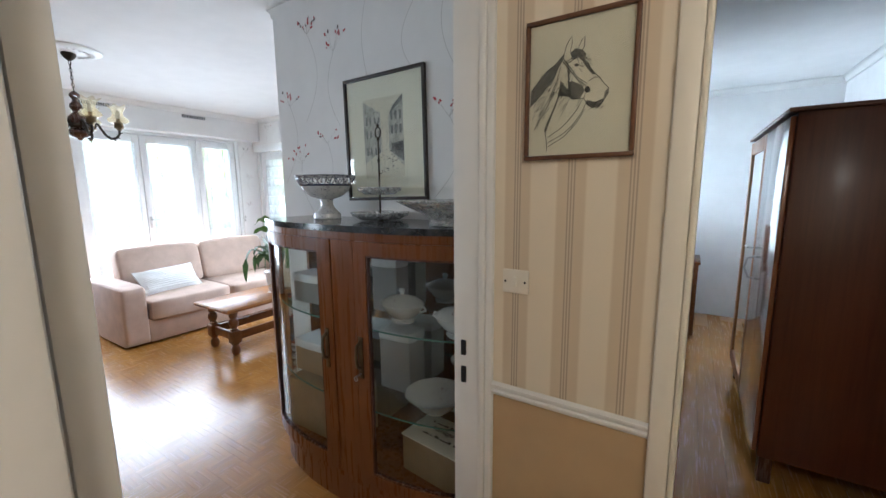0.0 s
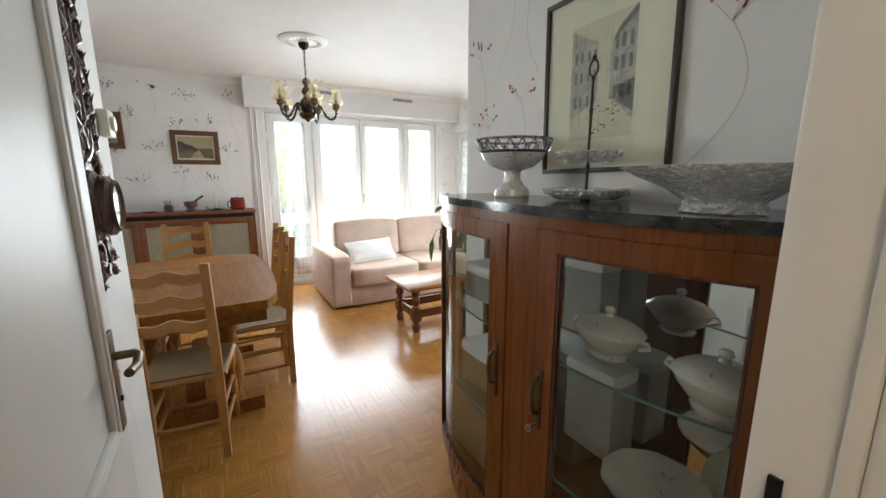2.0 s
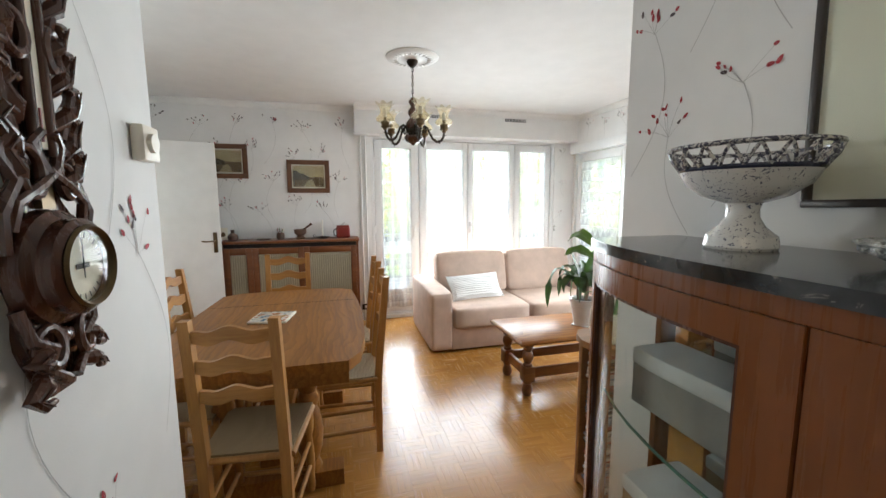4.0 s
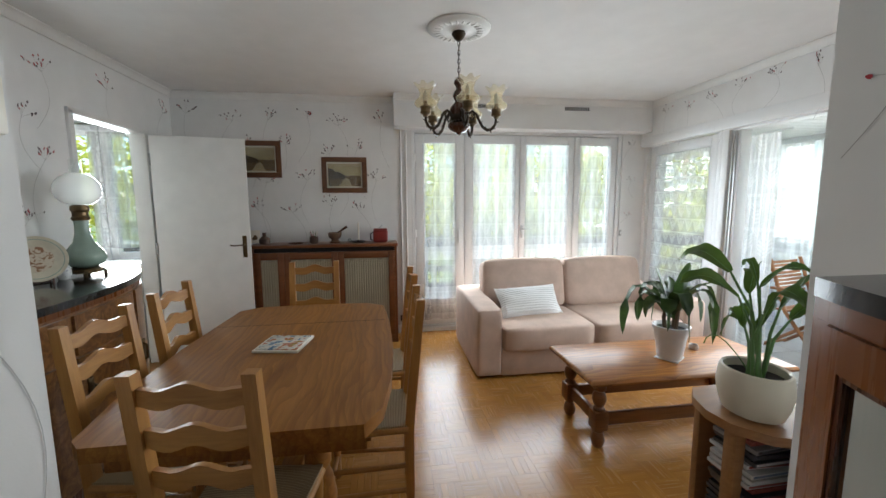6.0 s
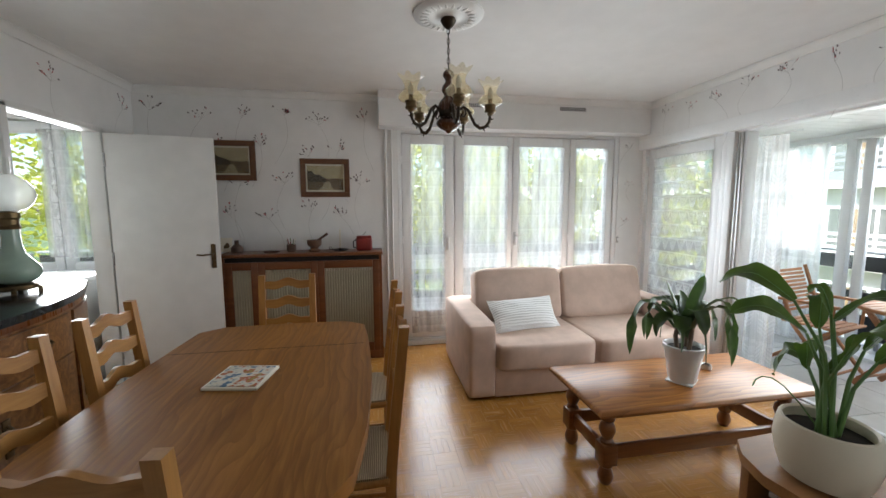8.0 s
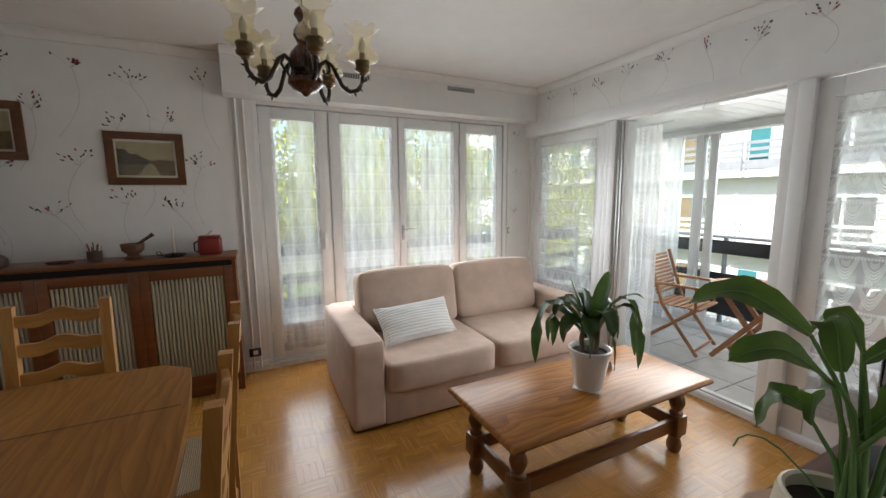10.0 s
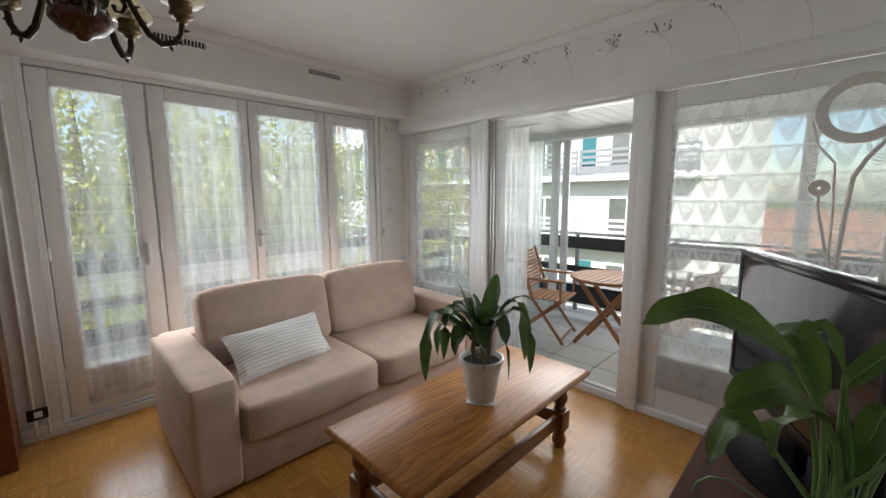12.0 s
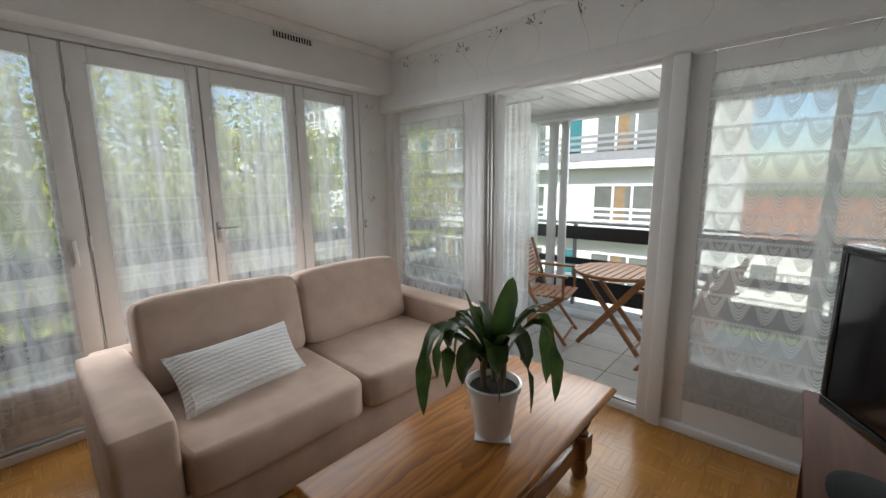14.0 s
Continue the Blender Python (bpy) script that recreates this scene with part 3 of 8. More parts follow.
for n, (a0, a1, g0, g1) in enumerate(LEAVES):
    curtain("white lace curtain on the balcony door", drape(g0 - 0.01, g1 + 0.015, 0.13 if n == 0 else 0.3, 2.06, -1.503, "y", 2.4, 0.007, n), LACE_Y,
            tube([(-1.505, g0 - 0.02, 2.064), (-1.505, g1 + 0.02, 2.064)], 0.004, 8))
curtain("white scalloped lace curtain on the fixed window", drape(-1.325, -0.585, 0.45, 1.935, 7.176, "x", 3, 0.002, 7), LACE_X, tube([(-1.34, 7.177, 1.94), (-0.57, 7.177, 1.94)], 0.004, 8))
curtain("white scalloped lace curtain on the large window", drape(1.0, 1.905, 0.2, 1.93, 7.172, "x", 3, 0.002, 8), LACE_X, tube([(0.98, 7.174, 1.935), (1.93, 7.174, 1.935)], 0.004, 8))
curtain("sheer white drape gathered beside the loggia door", drape(-0.45, -0.14, -0.02, 2.0, 7.42, "x", 5, 0.025, 9), SHEER, tube([(-0.7, 7.42, 2.01), (-0.05, 7.42, 2.01)], 0.006, 8))


# wallpaper sprays
STEM = plain("printed_stem", (0.52, 0.51, 0.50), 0.75, relief=0)
BUD_RED = plain("printed_red_bud", (0.42, 0.045, 0.06), 0.75, relief=0)
BUD_DARK = plain("printed_dark_bud", (0.10, 0.075, 0.08), 0.75, relief=0)


def sprays(wall, origin, along, normal, spots, red, seed, size=1.0):
    """Printed branches: curling stems that end in fans of small buds."""
    rnd = random.Random(seed)
    o, s, n = Vector(origin), Vector(along), Vector(normal)
    stems, reds, darks = bmesh.new(), bmesh.new(), bmesh.new()

    def put(u, z):
        return o + s * u + Vector((0, 0, z)) + n * 0.0022

    def ribbon(pts, w):
        prev = None
        for i, (u, z) in enumerate(pts):
            du = pts[min(i + 1, len(pts) - 1)][0] - pts[max(i - 1, 0)][0]
            dz = pts[min(i + 1, len(pts) - 1)][1] - pts[max(i - 1, 0)][1]
            k = w / max(math.hypot(du, dz), 1e-6)
            pair = (stems.verts.new(put(u - dz * k, z + du * k)), stems.verts.new(put(u + dz * k, z - du * k)))
            if prev:
                stems.faces.new((prev[0], prev[1], pair[1], pair[0]))
            prev = pair

    def bud(bm, u, z, a, length, w):
        k = [(math.cos(t) * length, math.sin(t) * w * (1 - 0.35 * math.cos(t))) for t in (i * math.pi / 4 for i in range(8))]
        bm.faces.new([bm.verts.new(put(u + x * math.cos(a) - y * math.sin(a), z + x * math.sin(a) + y * math.cos(a))) for x, y in k])

    for u, z in spots:
        lean = rnd.uniform(-0.12, 0.12)
        long = rnd.uniform(0.28, 0.5) * size
        bend = rnd.choice((-1, 1)) * rnd.uniform(0.04, 0.1)
        trunk = [(u - lean * (1 - t) + bend * math.sin(3.1 * t), z - long * (1 - t)) for t in (i / 12 for i in range(13))]
        ribbon(trunk, 0.0011)
        for k in range(rnd.randint(6, 9)):
            a = math.radians(rnd.uniform(25, 155))
            far = rnd.uniform(0.05, 0.13) * size
            side = rnd.uniform(-0.25, 0.25)
            tip = None
            pts = []
            for i in range(5):
                t = i / 4
                tip = (u + far * t * math.cos(a + side * t), z + far * t * math.sin(a + side * t))
                pts.append(tip)
            ribbon(pts, 0.0006)
            for q in range(rnd.randint(1, 2)):
                where = pts[4 - q]
                bud(reds if rnd.random() < red else darks, where[0] + rnd.uniform(-0.006, 0.006), where[1], a + rnd.uniform(-0.6, 0.6), rnd.uniform(0.007, 0.013) * size, rnd.uniform(0.0035, 0.0065) * size)
    for name, bm, m in (("printed_stems", stems, STEM), ("printed_red_buds", reds, BUD_RED), ("printed_dark_buds", darks, BUD_DARK)):
        tagged(part(name, bm, m, wall, smooth=False), kind="stuff")


def spots(u0, u1, z0, z1, seed, du=0.42, dz=0.36, keep_out=()):
    rnd = random.Random(seed)
    out = []
    row = 0
    z = z1 - 0.16
    while z > z0 + 0.2:
        u = u0 + 0.12 + (du / 2 if row % 2 else 0)
        while u < u1 - 0.1:
            p = (u + rnd.uniform(-0.05, 0.05), z + rnd.uniform(-0.05, 0.05))
            if not any(a < p[0] < b and c < p[1] < d for a, b, c, d in keep_out):
                out.append(p)
            u += du
        z -= dz
        row += 1
    return out


sprays(wall_west, (-1.49, 0, 0), (0, 1, 0), (1, 0, 0), spots(2.2, 4.3, 0.9, 2.42, 1, 0.36, 0.3), 0.15, 1)
sprays(wall_west, (-1.49, 0, 0), (0, 1, 0), (1, 0, 0), [(6.99, 2.06), (7.0, 1.66), (6.98, 1.25)], 0.2, 2, 0.55)
sprays(wall_kitchen_side, (0, 2.15, 0), (1, 0, 0), (0, 1, 0), spots(-1.45, -1.1, 1.0, 2.42, 3) + spots(-0.15, 1.95, 1.1, 2.42, 4, 0.36, 0.3) + [(-0.62, 2.27)], 0.4, 3)
sprays(wall_dining_end, (2.01, 0, 0), (0, 1, 0), (-1, 0, 0), spots(2.2, 3.6, 0.3, 2.42, 5), 0.4, 4)
sprays(wall_dining_end, (0, 3.62, 0), (1, 0, 0), (0, 1, 0), spots(2.02, 3.5, 0.35, 2.45, 6, 0.36, 0.5), 0.75, 5)
sprays(wall_living_end, (0, 5.07, 0), (1, 0, 0), (0, -1, 0), [(2.12, 1.95), (2.3, 2.3), (2.42, 1.72), (2.2, 1.62), (2.75, 2.42), (3.2, 1.78), (3.42, 2.2), (3.2, 2.35), (3.02, 2.3), (2.5, 2.18)], 0.8, 6, 0.95)
sprays(wall_living_end, (2.015, 0, 0), (0, 1, 0), (-1, 0, 0), spots(5.2, 7.0, 0.4, 2.42, 7), 0.5, 7)
sprays(wall_north, (0, 7.1, 0), (1, 0, 0), (0, -1, 0), [(-1.1 + 0.29 * i, 2.34 + 0.03 * math.sin(5 * i)) for i in range(11)], 0.3, 8, 0.8)

# vents in the shutter casing
for y in (5.08, 6.075):
    v = thing("air_vent", "white slotted air vent in the shutter casing", "vent", "air vents")
    # no hole is cut: a dark strip gives the shade behind the slats
    part("backing", soft_box(-1.3055, -1.302, y, y + 0.28, 2.39, 2.425, 0.001), DARK_METAL, v, "dark strip standing in for the shaded vent opening")
    for i in range(14):
        part("slat", boxes((-1.302, -1.298, y + 0.01 + 0.02 * i, y + 0.0155 + 0.02 * i, 2.392, 2.423)), PVC, v, smooth=False)


# doors
def panelled_door(number, label):
    """A leaf 0.86 wide along -x from its hinge, face to +y, with moulded panels."""
    d = tagged(new("door_%d" % number), label, "door", kind="structure")
    part("leaf", soft_box(-0.86, 0, -0.04, 0, 0.01, 2.02, 0.003), WHITE_PAINT, d)
    for z0, z1 in ((0.16, 0.72), (0.88, 1.88)):
        bars = []
        for x0, x1, q0, q1 in ((-0.75, -0.11, z0, z0 + 0.035), (-0.75, -0.11, z1 - 0.035, z1), (-0.75, -0.715, z0, z1), (-0.145, -0.11, z0, z1)):
            bars.append(soft_box(x0, x1, -0.002, 0.012, q0, q1, 0.006))
            bars.append(soft_box(x0 + 0.01, x1 - 0.01, 0.008, 0.016, q0 + 0.01, q1 - 0.01, 0.004) if x1 - x0 > 0.1 or q1 - q0 > 0.1 else bmesh.new())
        part("moulding", join(*bars), WHITE_PAINT, d)
    return d


door_1 = panelled_door(1, "white panelled living room door standing open")
handle = part("door_handle", join(soft_box(-0.822, -0.782, 0, 0.008, 0.87, 1.09, 0.004), tube([(-0.802, 0.006, 1.035), (-0.802, 0.043, 1.035), (-0.79, 0.05, 1.034), (-0.76, 0.05, 1.024), (-0.71, 0.045, 1.03)], 0.009, 10)), BRASS, door_1,
              "aged brass lever handle")
# a dark disc stands in for the shade inside the keyhole
part("keyhole", turned(((0, 0.0), (0.006, 0.0), (0.006, 0.004), (0, 0.004)), 10), DARK_METAL, handle).matrix_basis = pose(-0.802, 0.0085, 0.94, -90, 0, 0)
door_1.matrix_world = pose(3.557, 3.705, 0, 0, 0, 0.6)
door_2 = tagged(new("door_2"), "plain white kitchen door standing open", "door", kind="structure")
part("leaf", soft_box(-0.02, 0.02, 0, 0.72, 0.01, 2.0, 0.003), WHITE_PAINT, door_2)
part("door_handle", join(soft_box(0.02, 0.027, 0.655, 0.69, 0.94, 1.14, 0.004), tube([(0.026, 0.672, 1.06), (0.07, 0.672, 1.06), (0.078, 0.66, 1.06), (0.076, 0.6, 1.055), (0.074, 0.56, 1.06)], 0.007, 8)), BRASS, door_2, "aged brass lever handle")
part("hinge", join(*(soft_box(0.0, 0.03, -0.008, 0.004, z, z + 0.1, 0.003) for z in (0.25, 1.0, 1.75))), CHROME, door_2)
door_2.matrix_world = pose(-0.94, 2.235, 0, 0, 0, 11)

# ---- dining area ----
def dining_table():
    t = thing("dining_table", "long oak dining table with cut corners and trestle legs", "table")
    x0, x1, y0, y1 = 0.08, 1.56, 3.25, 4.165

    def outline(g, c=0.12):
        near = [(x1 - g + 0.012, y0 + 0.07), (x1 - g + 0.012, y1 - 0.065), (x1 - 0.08 - g, y1 - 0.01 - g), (x1 - 0.3, y1 + 0.022 - g)]
        far = [(x0 + 0.1, y1 - 0.015 - g), (x0 + 0.02 + g, y1 - 0.12), (x0 + g, (y0 + y1) / 2), (x0 + 0.02 + g, y0 + 0.12), (x0 + 0.1, y0 + 0.015 + g)]
        return near + [((x0 + x1) / 2 + 0.1, y1 + 0.035 - g), ((x0 + x1) / 2 - 0.2, y1 + 0.025 - g), (x0 + 0.3, y1 + 0.008 - g)] + far + [((x0 + x1) / 2, y0 - 0.02 + g), (x1 - 0.3, y0 - 0.012 + g), (x1 - 0.03 - g, y0 + 0.028 + g)]

    part("tabletop", bevelled(prism(outline(0), 0.712, 0.76), 0.006, 2, 40), TABLE_OAK, t)
    part("seam", boxes((0.498, 0.501, y0 + 0.005, y1 - 0.005, 0.7596, 0.7606)), plain("dark_gap", (0.03, 0.015, 0.008), 0.6), t, "dark seam of the extension leaf")
    part("apron", prism(outline(0.09, 0.1), 0.62, 0.712), TABLE_OAK, t)
    profile = ((0.0, 0.08), (0.05, 0.08), (0.055, 0.1), (0.04, 0.14), (0.06, 0.2), (0.068, 0.3), (0.055, 0.38), (0.04, 0.42), (0.05, 0.44), (0.05, 0.47), (0.04, 0.5), (0.055, 0.54), (0.055, 0.62), (0.0, 0.62))
    for x in (0.42, 1.26):
        for y in (3.52, 3.9):
            part("leg", turned(profile, 20, None, x, y), TABLE_OAK, t)
        part("foot", bevelled(prism([(x - 0.05, 3.36), (x + 0.05, 3.36), (x + 0.05, 4.06), (x - 0.05, 4.06)], 0.0, 0.085), 0.015), TABLE_OAK, t)
    part("stretcher", soft_box(0.42, 1.26, 3.66, 3.76, 0.12, 0.2, 0.01), TABLE_OAK, t)


dining_table()


def straw():
    m, nodes, links, shader = material("woven_rush")
    coords = nodes.new("ShaderNodeTexCoord")
    wave = nodes.new("ShaderNodeTexWave")
    wave.inputs["Scale"].default_value, wave.inputs["Distortion"].default_value = 42, 2.0
    links.new(coords.outputs["Object"], wave.inputs["Vector"])
    links.new(mixed(nodes, links, wave.outputs["Fac"], (0.22, 0.15, 0.07), (0.47, 0.36, 0.2)), shader.inputs["Base Color"])
    shader.inputs["Roughness"].default_value = 0.75
    bump(nodes, links, shader, wave.outputs["Fac"], 0.6, 0.004)
    return m


RUSH = straw()


def ladder_chair():
    """Local: the sitter faces +x, the back stands at x = -0.2."""
    c = thing("dining_chair", "oak ladder-back dining chair with a woven rush seat", "chair", "chairs round the dining table")
    for y in (-0.15, 0.15):
        post_bm = bmesh.new()
        rings = []
        for x, z, h in ((-0.175, 0.0, 0.017), (-0.175, 0.44, 0.02), (-0.19, 0.62, 0.02), (-0.232, 1.018, 0.018)):
            rings.append([post_bm.verts.new((x + a, y + b, z)) for a, b in ((-h, -h), (h, -h), (h, h), (-h, h))])
        for a, b in zip(rings, rings[1:]):
            for i in range(4):
                post_bm.faces.new((a[i], a[(i + 1) % 4], b[(i + 1) % 4], b[i]))
        post_bm.faces.new(rings[0][::-1])
        post_bm.faces.new(rings[-1])
        part("back_post", bevelled(post_bm, 0.005), CHAIR_OAK, c)
        part("leg", turned(((0.0, 0.0), (0.014, 0.0), (0.02, 0.03), (0.016, 0.1), (0.021, 0.14), (0.019, 0.3), (0.022, 0.33), (0.022, 0.44), (0.0, 0.44)), 14, None, 0.19, y * 1.1), CHAIR_OAK, c)
        for z in (0.14, 0.26):
            part("stretcher", tube([(-0.17, y, z), (0.19, y * 1.1, z)], 0.011, 10), CHAIR_OAK, c)
    for z, x in ((0.12, 0.19), (0.2, -0.175), (0.3, 0.19)):
        part("stretcher", tube([(x, -0.17, z), (x, 0.17, z)], 0.011, 10), CHAIR_OAK, c)
    for z0, rise in ((0.693, 0.052), (0.81, 0.054), (0.928, 0.05)):
        slat = bmesh.new()
        x = -0.19 - (z0 - 0.62) * 0.11
        line = []
        n = 14
        for i in range(n + 1):
            u = i / n
            y = -0.14 + 0.28 * u
            bow = 0.016 * math.sin(math.pi * u)
            wave = 0.016 * (0.5 - 0.5 * math.cos(4 * math.pi * u)) * (1 if 0.2 < u < 0.8 else 0.4)
            hump = 0.02 * math.exp(-((u - 0.5) / 0.2) ** 2)
            low = z0 + 0.6 * hump + 0.006 * math.cos(4 * math.pi * u)
            top = z0 + rise + hump - 0.4 * wave
            line.append([slat.verts.new((x - bow + dx, y, z)) for dx, z in ((-0.009, low), (0.009, low), (0.007, top), (-0.011, top))])
        for a, b in zip(line, line[1:]):
            for i in range(4):
                slat.faces.new((a[i], a[(i + 1) % 4], b[(i + 1) % 4], b[i]))
        slat.faces.new(line[0])
        slat.faces.new(line[-1][::-1])
        part("back_slat", slat, SLAT_OAK, c)
    part("seat_rail", join(*(tube(p, 0.014, 10) for p in ([(-0.17, -0.17, 0.44), (0.19, -0.185, 0.44)], [(-0.17, 0.17, 0.44), (0.19, 0.185, 0.44)], [(0.19, -0.185, 0.44), (0.19, 0.185, 0.44)], [(-0.17, -0.17, 0.44), (-0.17, 0.17, 0.44)]))),
         CHAIR_OAK, c)
    seat = bmesh.new()
    n = 10
    grid = [[seat.verts.new((-0.165 + 0.36 * i / n, (0.17 + 0.018 * i / n) * (2 * j / n - 1), 0.462 - 0.018 * (1 - (2 * i / n - 1) ** 2) * (1 - (2 * j / n - 1) ** 2))) for j in range(n + 1)] for i in range(n + 1)]
    for i in range(n):
        for j in range(n):
            seat.faces.new((grid[i][j], grid[i + 1][j], grid[i + 1][j + 1], grid[i][j + 1]))
    made = bmesh.ops.extrude_face_region(seat, geom=seat.faces[:])["geom"]
    for v in made:
        if isinstance(v, bmesh.types.BMVert):
            v.co.z -= 0.035
    part("seat", seat, RUSH, c, "woven rush seat")
    return c


chair = ladder_chair()
chair.matrix_world = pose(1.483, 3.718, 0, 0, 0, 173.7)
for x, y, a in ((0.1, 3.68, 3), (1.135, 3.32, 84.6), (0.624, 3.335, 89), (0.93, 4.09, -91), (0.36, 4.1, -89)):
    copy_thing(chair, pose(x, y, 0, 0, 0, a))


def tiled_trivet():
    t = thing("tile_trivet", "painted ceramic tile trivet in a white frame", "trivet", at=pose(0.834, 3.689, 0.7605, 0, 0, 80.4))
    part("frame", soft_box(-0.105, 0.105, -0.105, 0.105, 0, 0.012, 0.003), CREAM_PAINT, t)
    m, nodes, links, shader = material("painted_tile")
    n = noise_at(nodes, links, 26, 2)
    r = nodes.new("ShaderNodeValToRGB")
    e = r.color_ramp.elements
    e[0].position, e[0].color = 0.38, (0.12, 0.2, 0.3, 1)
    e[1].position, e[1].color = 0.7, (0.35, 0.3, 0.1, 1)
    for p, c in ((0.46, (0.68, 0.66, 0.58, 1)), (0.55, (0.7, 0.66, 0.56, 1)), (0.62, (0.45, 0.12, 0.06, 1))):
        k = e.new(p)
        k.color = c
    links.new(n, r.inputs[0])
    links.new(r.outputs[0], shader.inputs["Base Color"])
    shader.inputs["Roughness"].default_value = 0.2
    part("tile", soft_box(-0.095, 0.095, -0.095, 0.095, 0.006, 0.015, 0.002), m, t, "tile painted with blue, ochre and red flowers")


tiled_trivet()


def marble():
    m, nodes, links, shader = material("dark_marble")
    big = noise_at(nodes, links, 5, 6, warp=2.5)
    vein = noise_at(nodes, links, 11, 8, warp=4.0, rough=0.7)
    base = mixed(nodes, links, ramp(nodes, links, big, 0.4, 0.65), (0.012, 0.014, 0.015), (0.05, 0.053, 0.055))
    base = mixed(nodes, links, ramp(nodes, links, vein, 0.62, 0.7), base, (0.22, 0.2, 0.18))
    links.new(base, shader.inputs["Base Color"])
    shader.inputs["Roughness"].default_value = 0.12
    return m


MARBLE = marble()


def burl():
    m, nodes, links, shader = material("burr_walnut")
    a = noise_at(nodes, links, 12, 6, warp=3.0)
    b = noise_at(nodes, links, 70, 4, (1, 1, 0.3))
    base = mixed(nodes, links, ramp(nodes, links, a, 0.35, 0.65), (0.15, 0.062, 0.018), (0.33, 0.155, 0.048))
    base = mixed(nodes, links, ramp(nodes, links, b, 0.45, 0.9), base, (0.14, 0.06, 0.02))
    links.new(base, shader.inputs["Base Color"])
    shader.inputs["Roughness"].default_value = 0.28
    shader.inputs["Coat Weight"].default_value = 0.3
    return m


BURL = burl()


def sideboard():
    s = thing("sideboard", "curved burr walnut sideboard with a dark marble top", "sideboard")
    xa, xb = -0.25, 1.75
    back = 2.165

    def front(x, g=0.0):
        u = (x - (xa + xb) / 2) / ((xb - xa) / 2)
        return back + 0.28 + 0.29 * (1 - abs(u) ** 2.6) + g

    def shape(g, a=xa, b=xb, n=28):
        pts = [(a - g + (b - a + 2 * g) * i / n, 0) for i in range(n + 1)]
        return [(x, front(min(max(x, xa), xb), g)) for x, _ in pts] + [(b + g, back), (a - g, back)]

    part("body", prism(shape(0), 0.1, 0.96), BURL, s)
    part("marble_top", bevelled(prism(shape(0.02), 0.965, 1.0), 0.006, 2, 50), MARBLE, s, "dark veined marble top")
    part("top_rail", prism(shape(0.008), 0.935, 0.965), CHERRY, s)
    part("plinth", prism(shape(-0.03), 0.0, 0.1), DARK_WOOD, s)
    for a, b, z0, z1 in ((-0.2, 0.18, 0.14, 0.92), (0.23, 0.74, 0.73, 0.92), (0.23, 0.74, 0.14, 0.715), (0.76, 1.27, 0.73, 0.92), (0.76, 1.27, 0.14, 0.715), (1.32, 1.7, 0.14, 0.92)):
        n = 10
        xs = [a + (b - a) * i / n for i in range(n + 1)]
        name = "drawer" if z0 > 0.7 else "door"
        leaf = part(name, bevelled(prism([(x, front(x, 0.014)) for x in xs] + [(x, front(x, -0.002)) for x in xs[::-1]], z0, z1), 0.004, 1, 50), BURL, s)
        if name == "drawer":
            x = (a + b) / 2
            y = front(x, 0.014)
            part("handle", tube([(x - 0.06, y, 0.835), (x - 0.05, y + 0.02, 0.832), (x, y + 0.024, 0.822), (x + 0.05, y + 0.02, 0.832), (x + 0.06, y, 0.835)], 0.006, 8), BRASS, leaf, "aged brass drawer pull")
        else:
            x = b - 0.05 if a < 0.7 else a + 0.05
            y = front(x, 0.014)
            part("handle", join(soft_box(x - 0.018, x + 0.018, y - 0.004, y + 0.006, 0.44, 0.6, 0.004), tube([(x, y, 0.575), (x, y + 0.022, 0.56), (x, y + 0.022, 0.48), (x, y, 0.465)], 0.007, 8)), BRASS, leaf, "aged brass door pull")


sideboard()


# ---- on the sideboard ----
def thin_glass(name, clear_tint, body_tint, cloudy):
    """Blown glass: clear, a little cloudy, glossy at a slant."""
    m, nodes, links, shader = material(name)
    clear = nodes.new("ShaderNodeBsdfTransparent")
    clear.inputs[0].default_value = (*clear_tint, 1)
    body = nodes.new("ShaderNodeBsdfTranslucent")
    body.inputs[0].default_value = (*body_tint, 1)
    gloss = nodes.new("ShaderNodeBsdfGlossy")
    gloss.inputs["Roughness"].default_value = 0.06
    one = nodes.new("ShaderNodeMixShader")
    one.inputs[0].default_value = cloudy
    links.new(clear.outputs[0], one.inputs[1])
    links.new(body.outputs[0], one.inputs[2])
    two = nodes.new("ShaderNodeMixShader")
    links.new(grazing(nodes, links), two.inputs[0])
    links.new(one.outputs[0], two.inputs[1])
    links.new(gloss.outputs[0], two.inputs[2])
    links.new(two.outputs[0], nodes["Material Output"].inputs[0])
    return m


AMBER = thin_glass("amber_glass", (0.97, 0.92, 0.77), (0.88, 0.82, 0.66), 0.24)
GLOBE = thin_glass("etched_glass", (0.96, 0.96, 0.95), (0.8, 0.8, 0.79), 0.55)
CELADON = plain("celadon_glaze", (0.30, 0.40, 0.33), 0.15, vary=0.12, scale=8, relief=0, coat=0.4)
FROSTED = plain("frosted_glass", (0.62, 0.62, 0.61), 0.25, vary=0.08, scale=14, relief=0.05)
PORCELAIN = plain("white_porcelain", (0.72, 0.71, 0.69), 0.12, vary=0.08, scale=20, relief=0, coat=0.3)


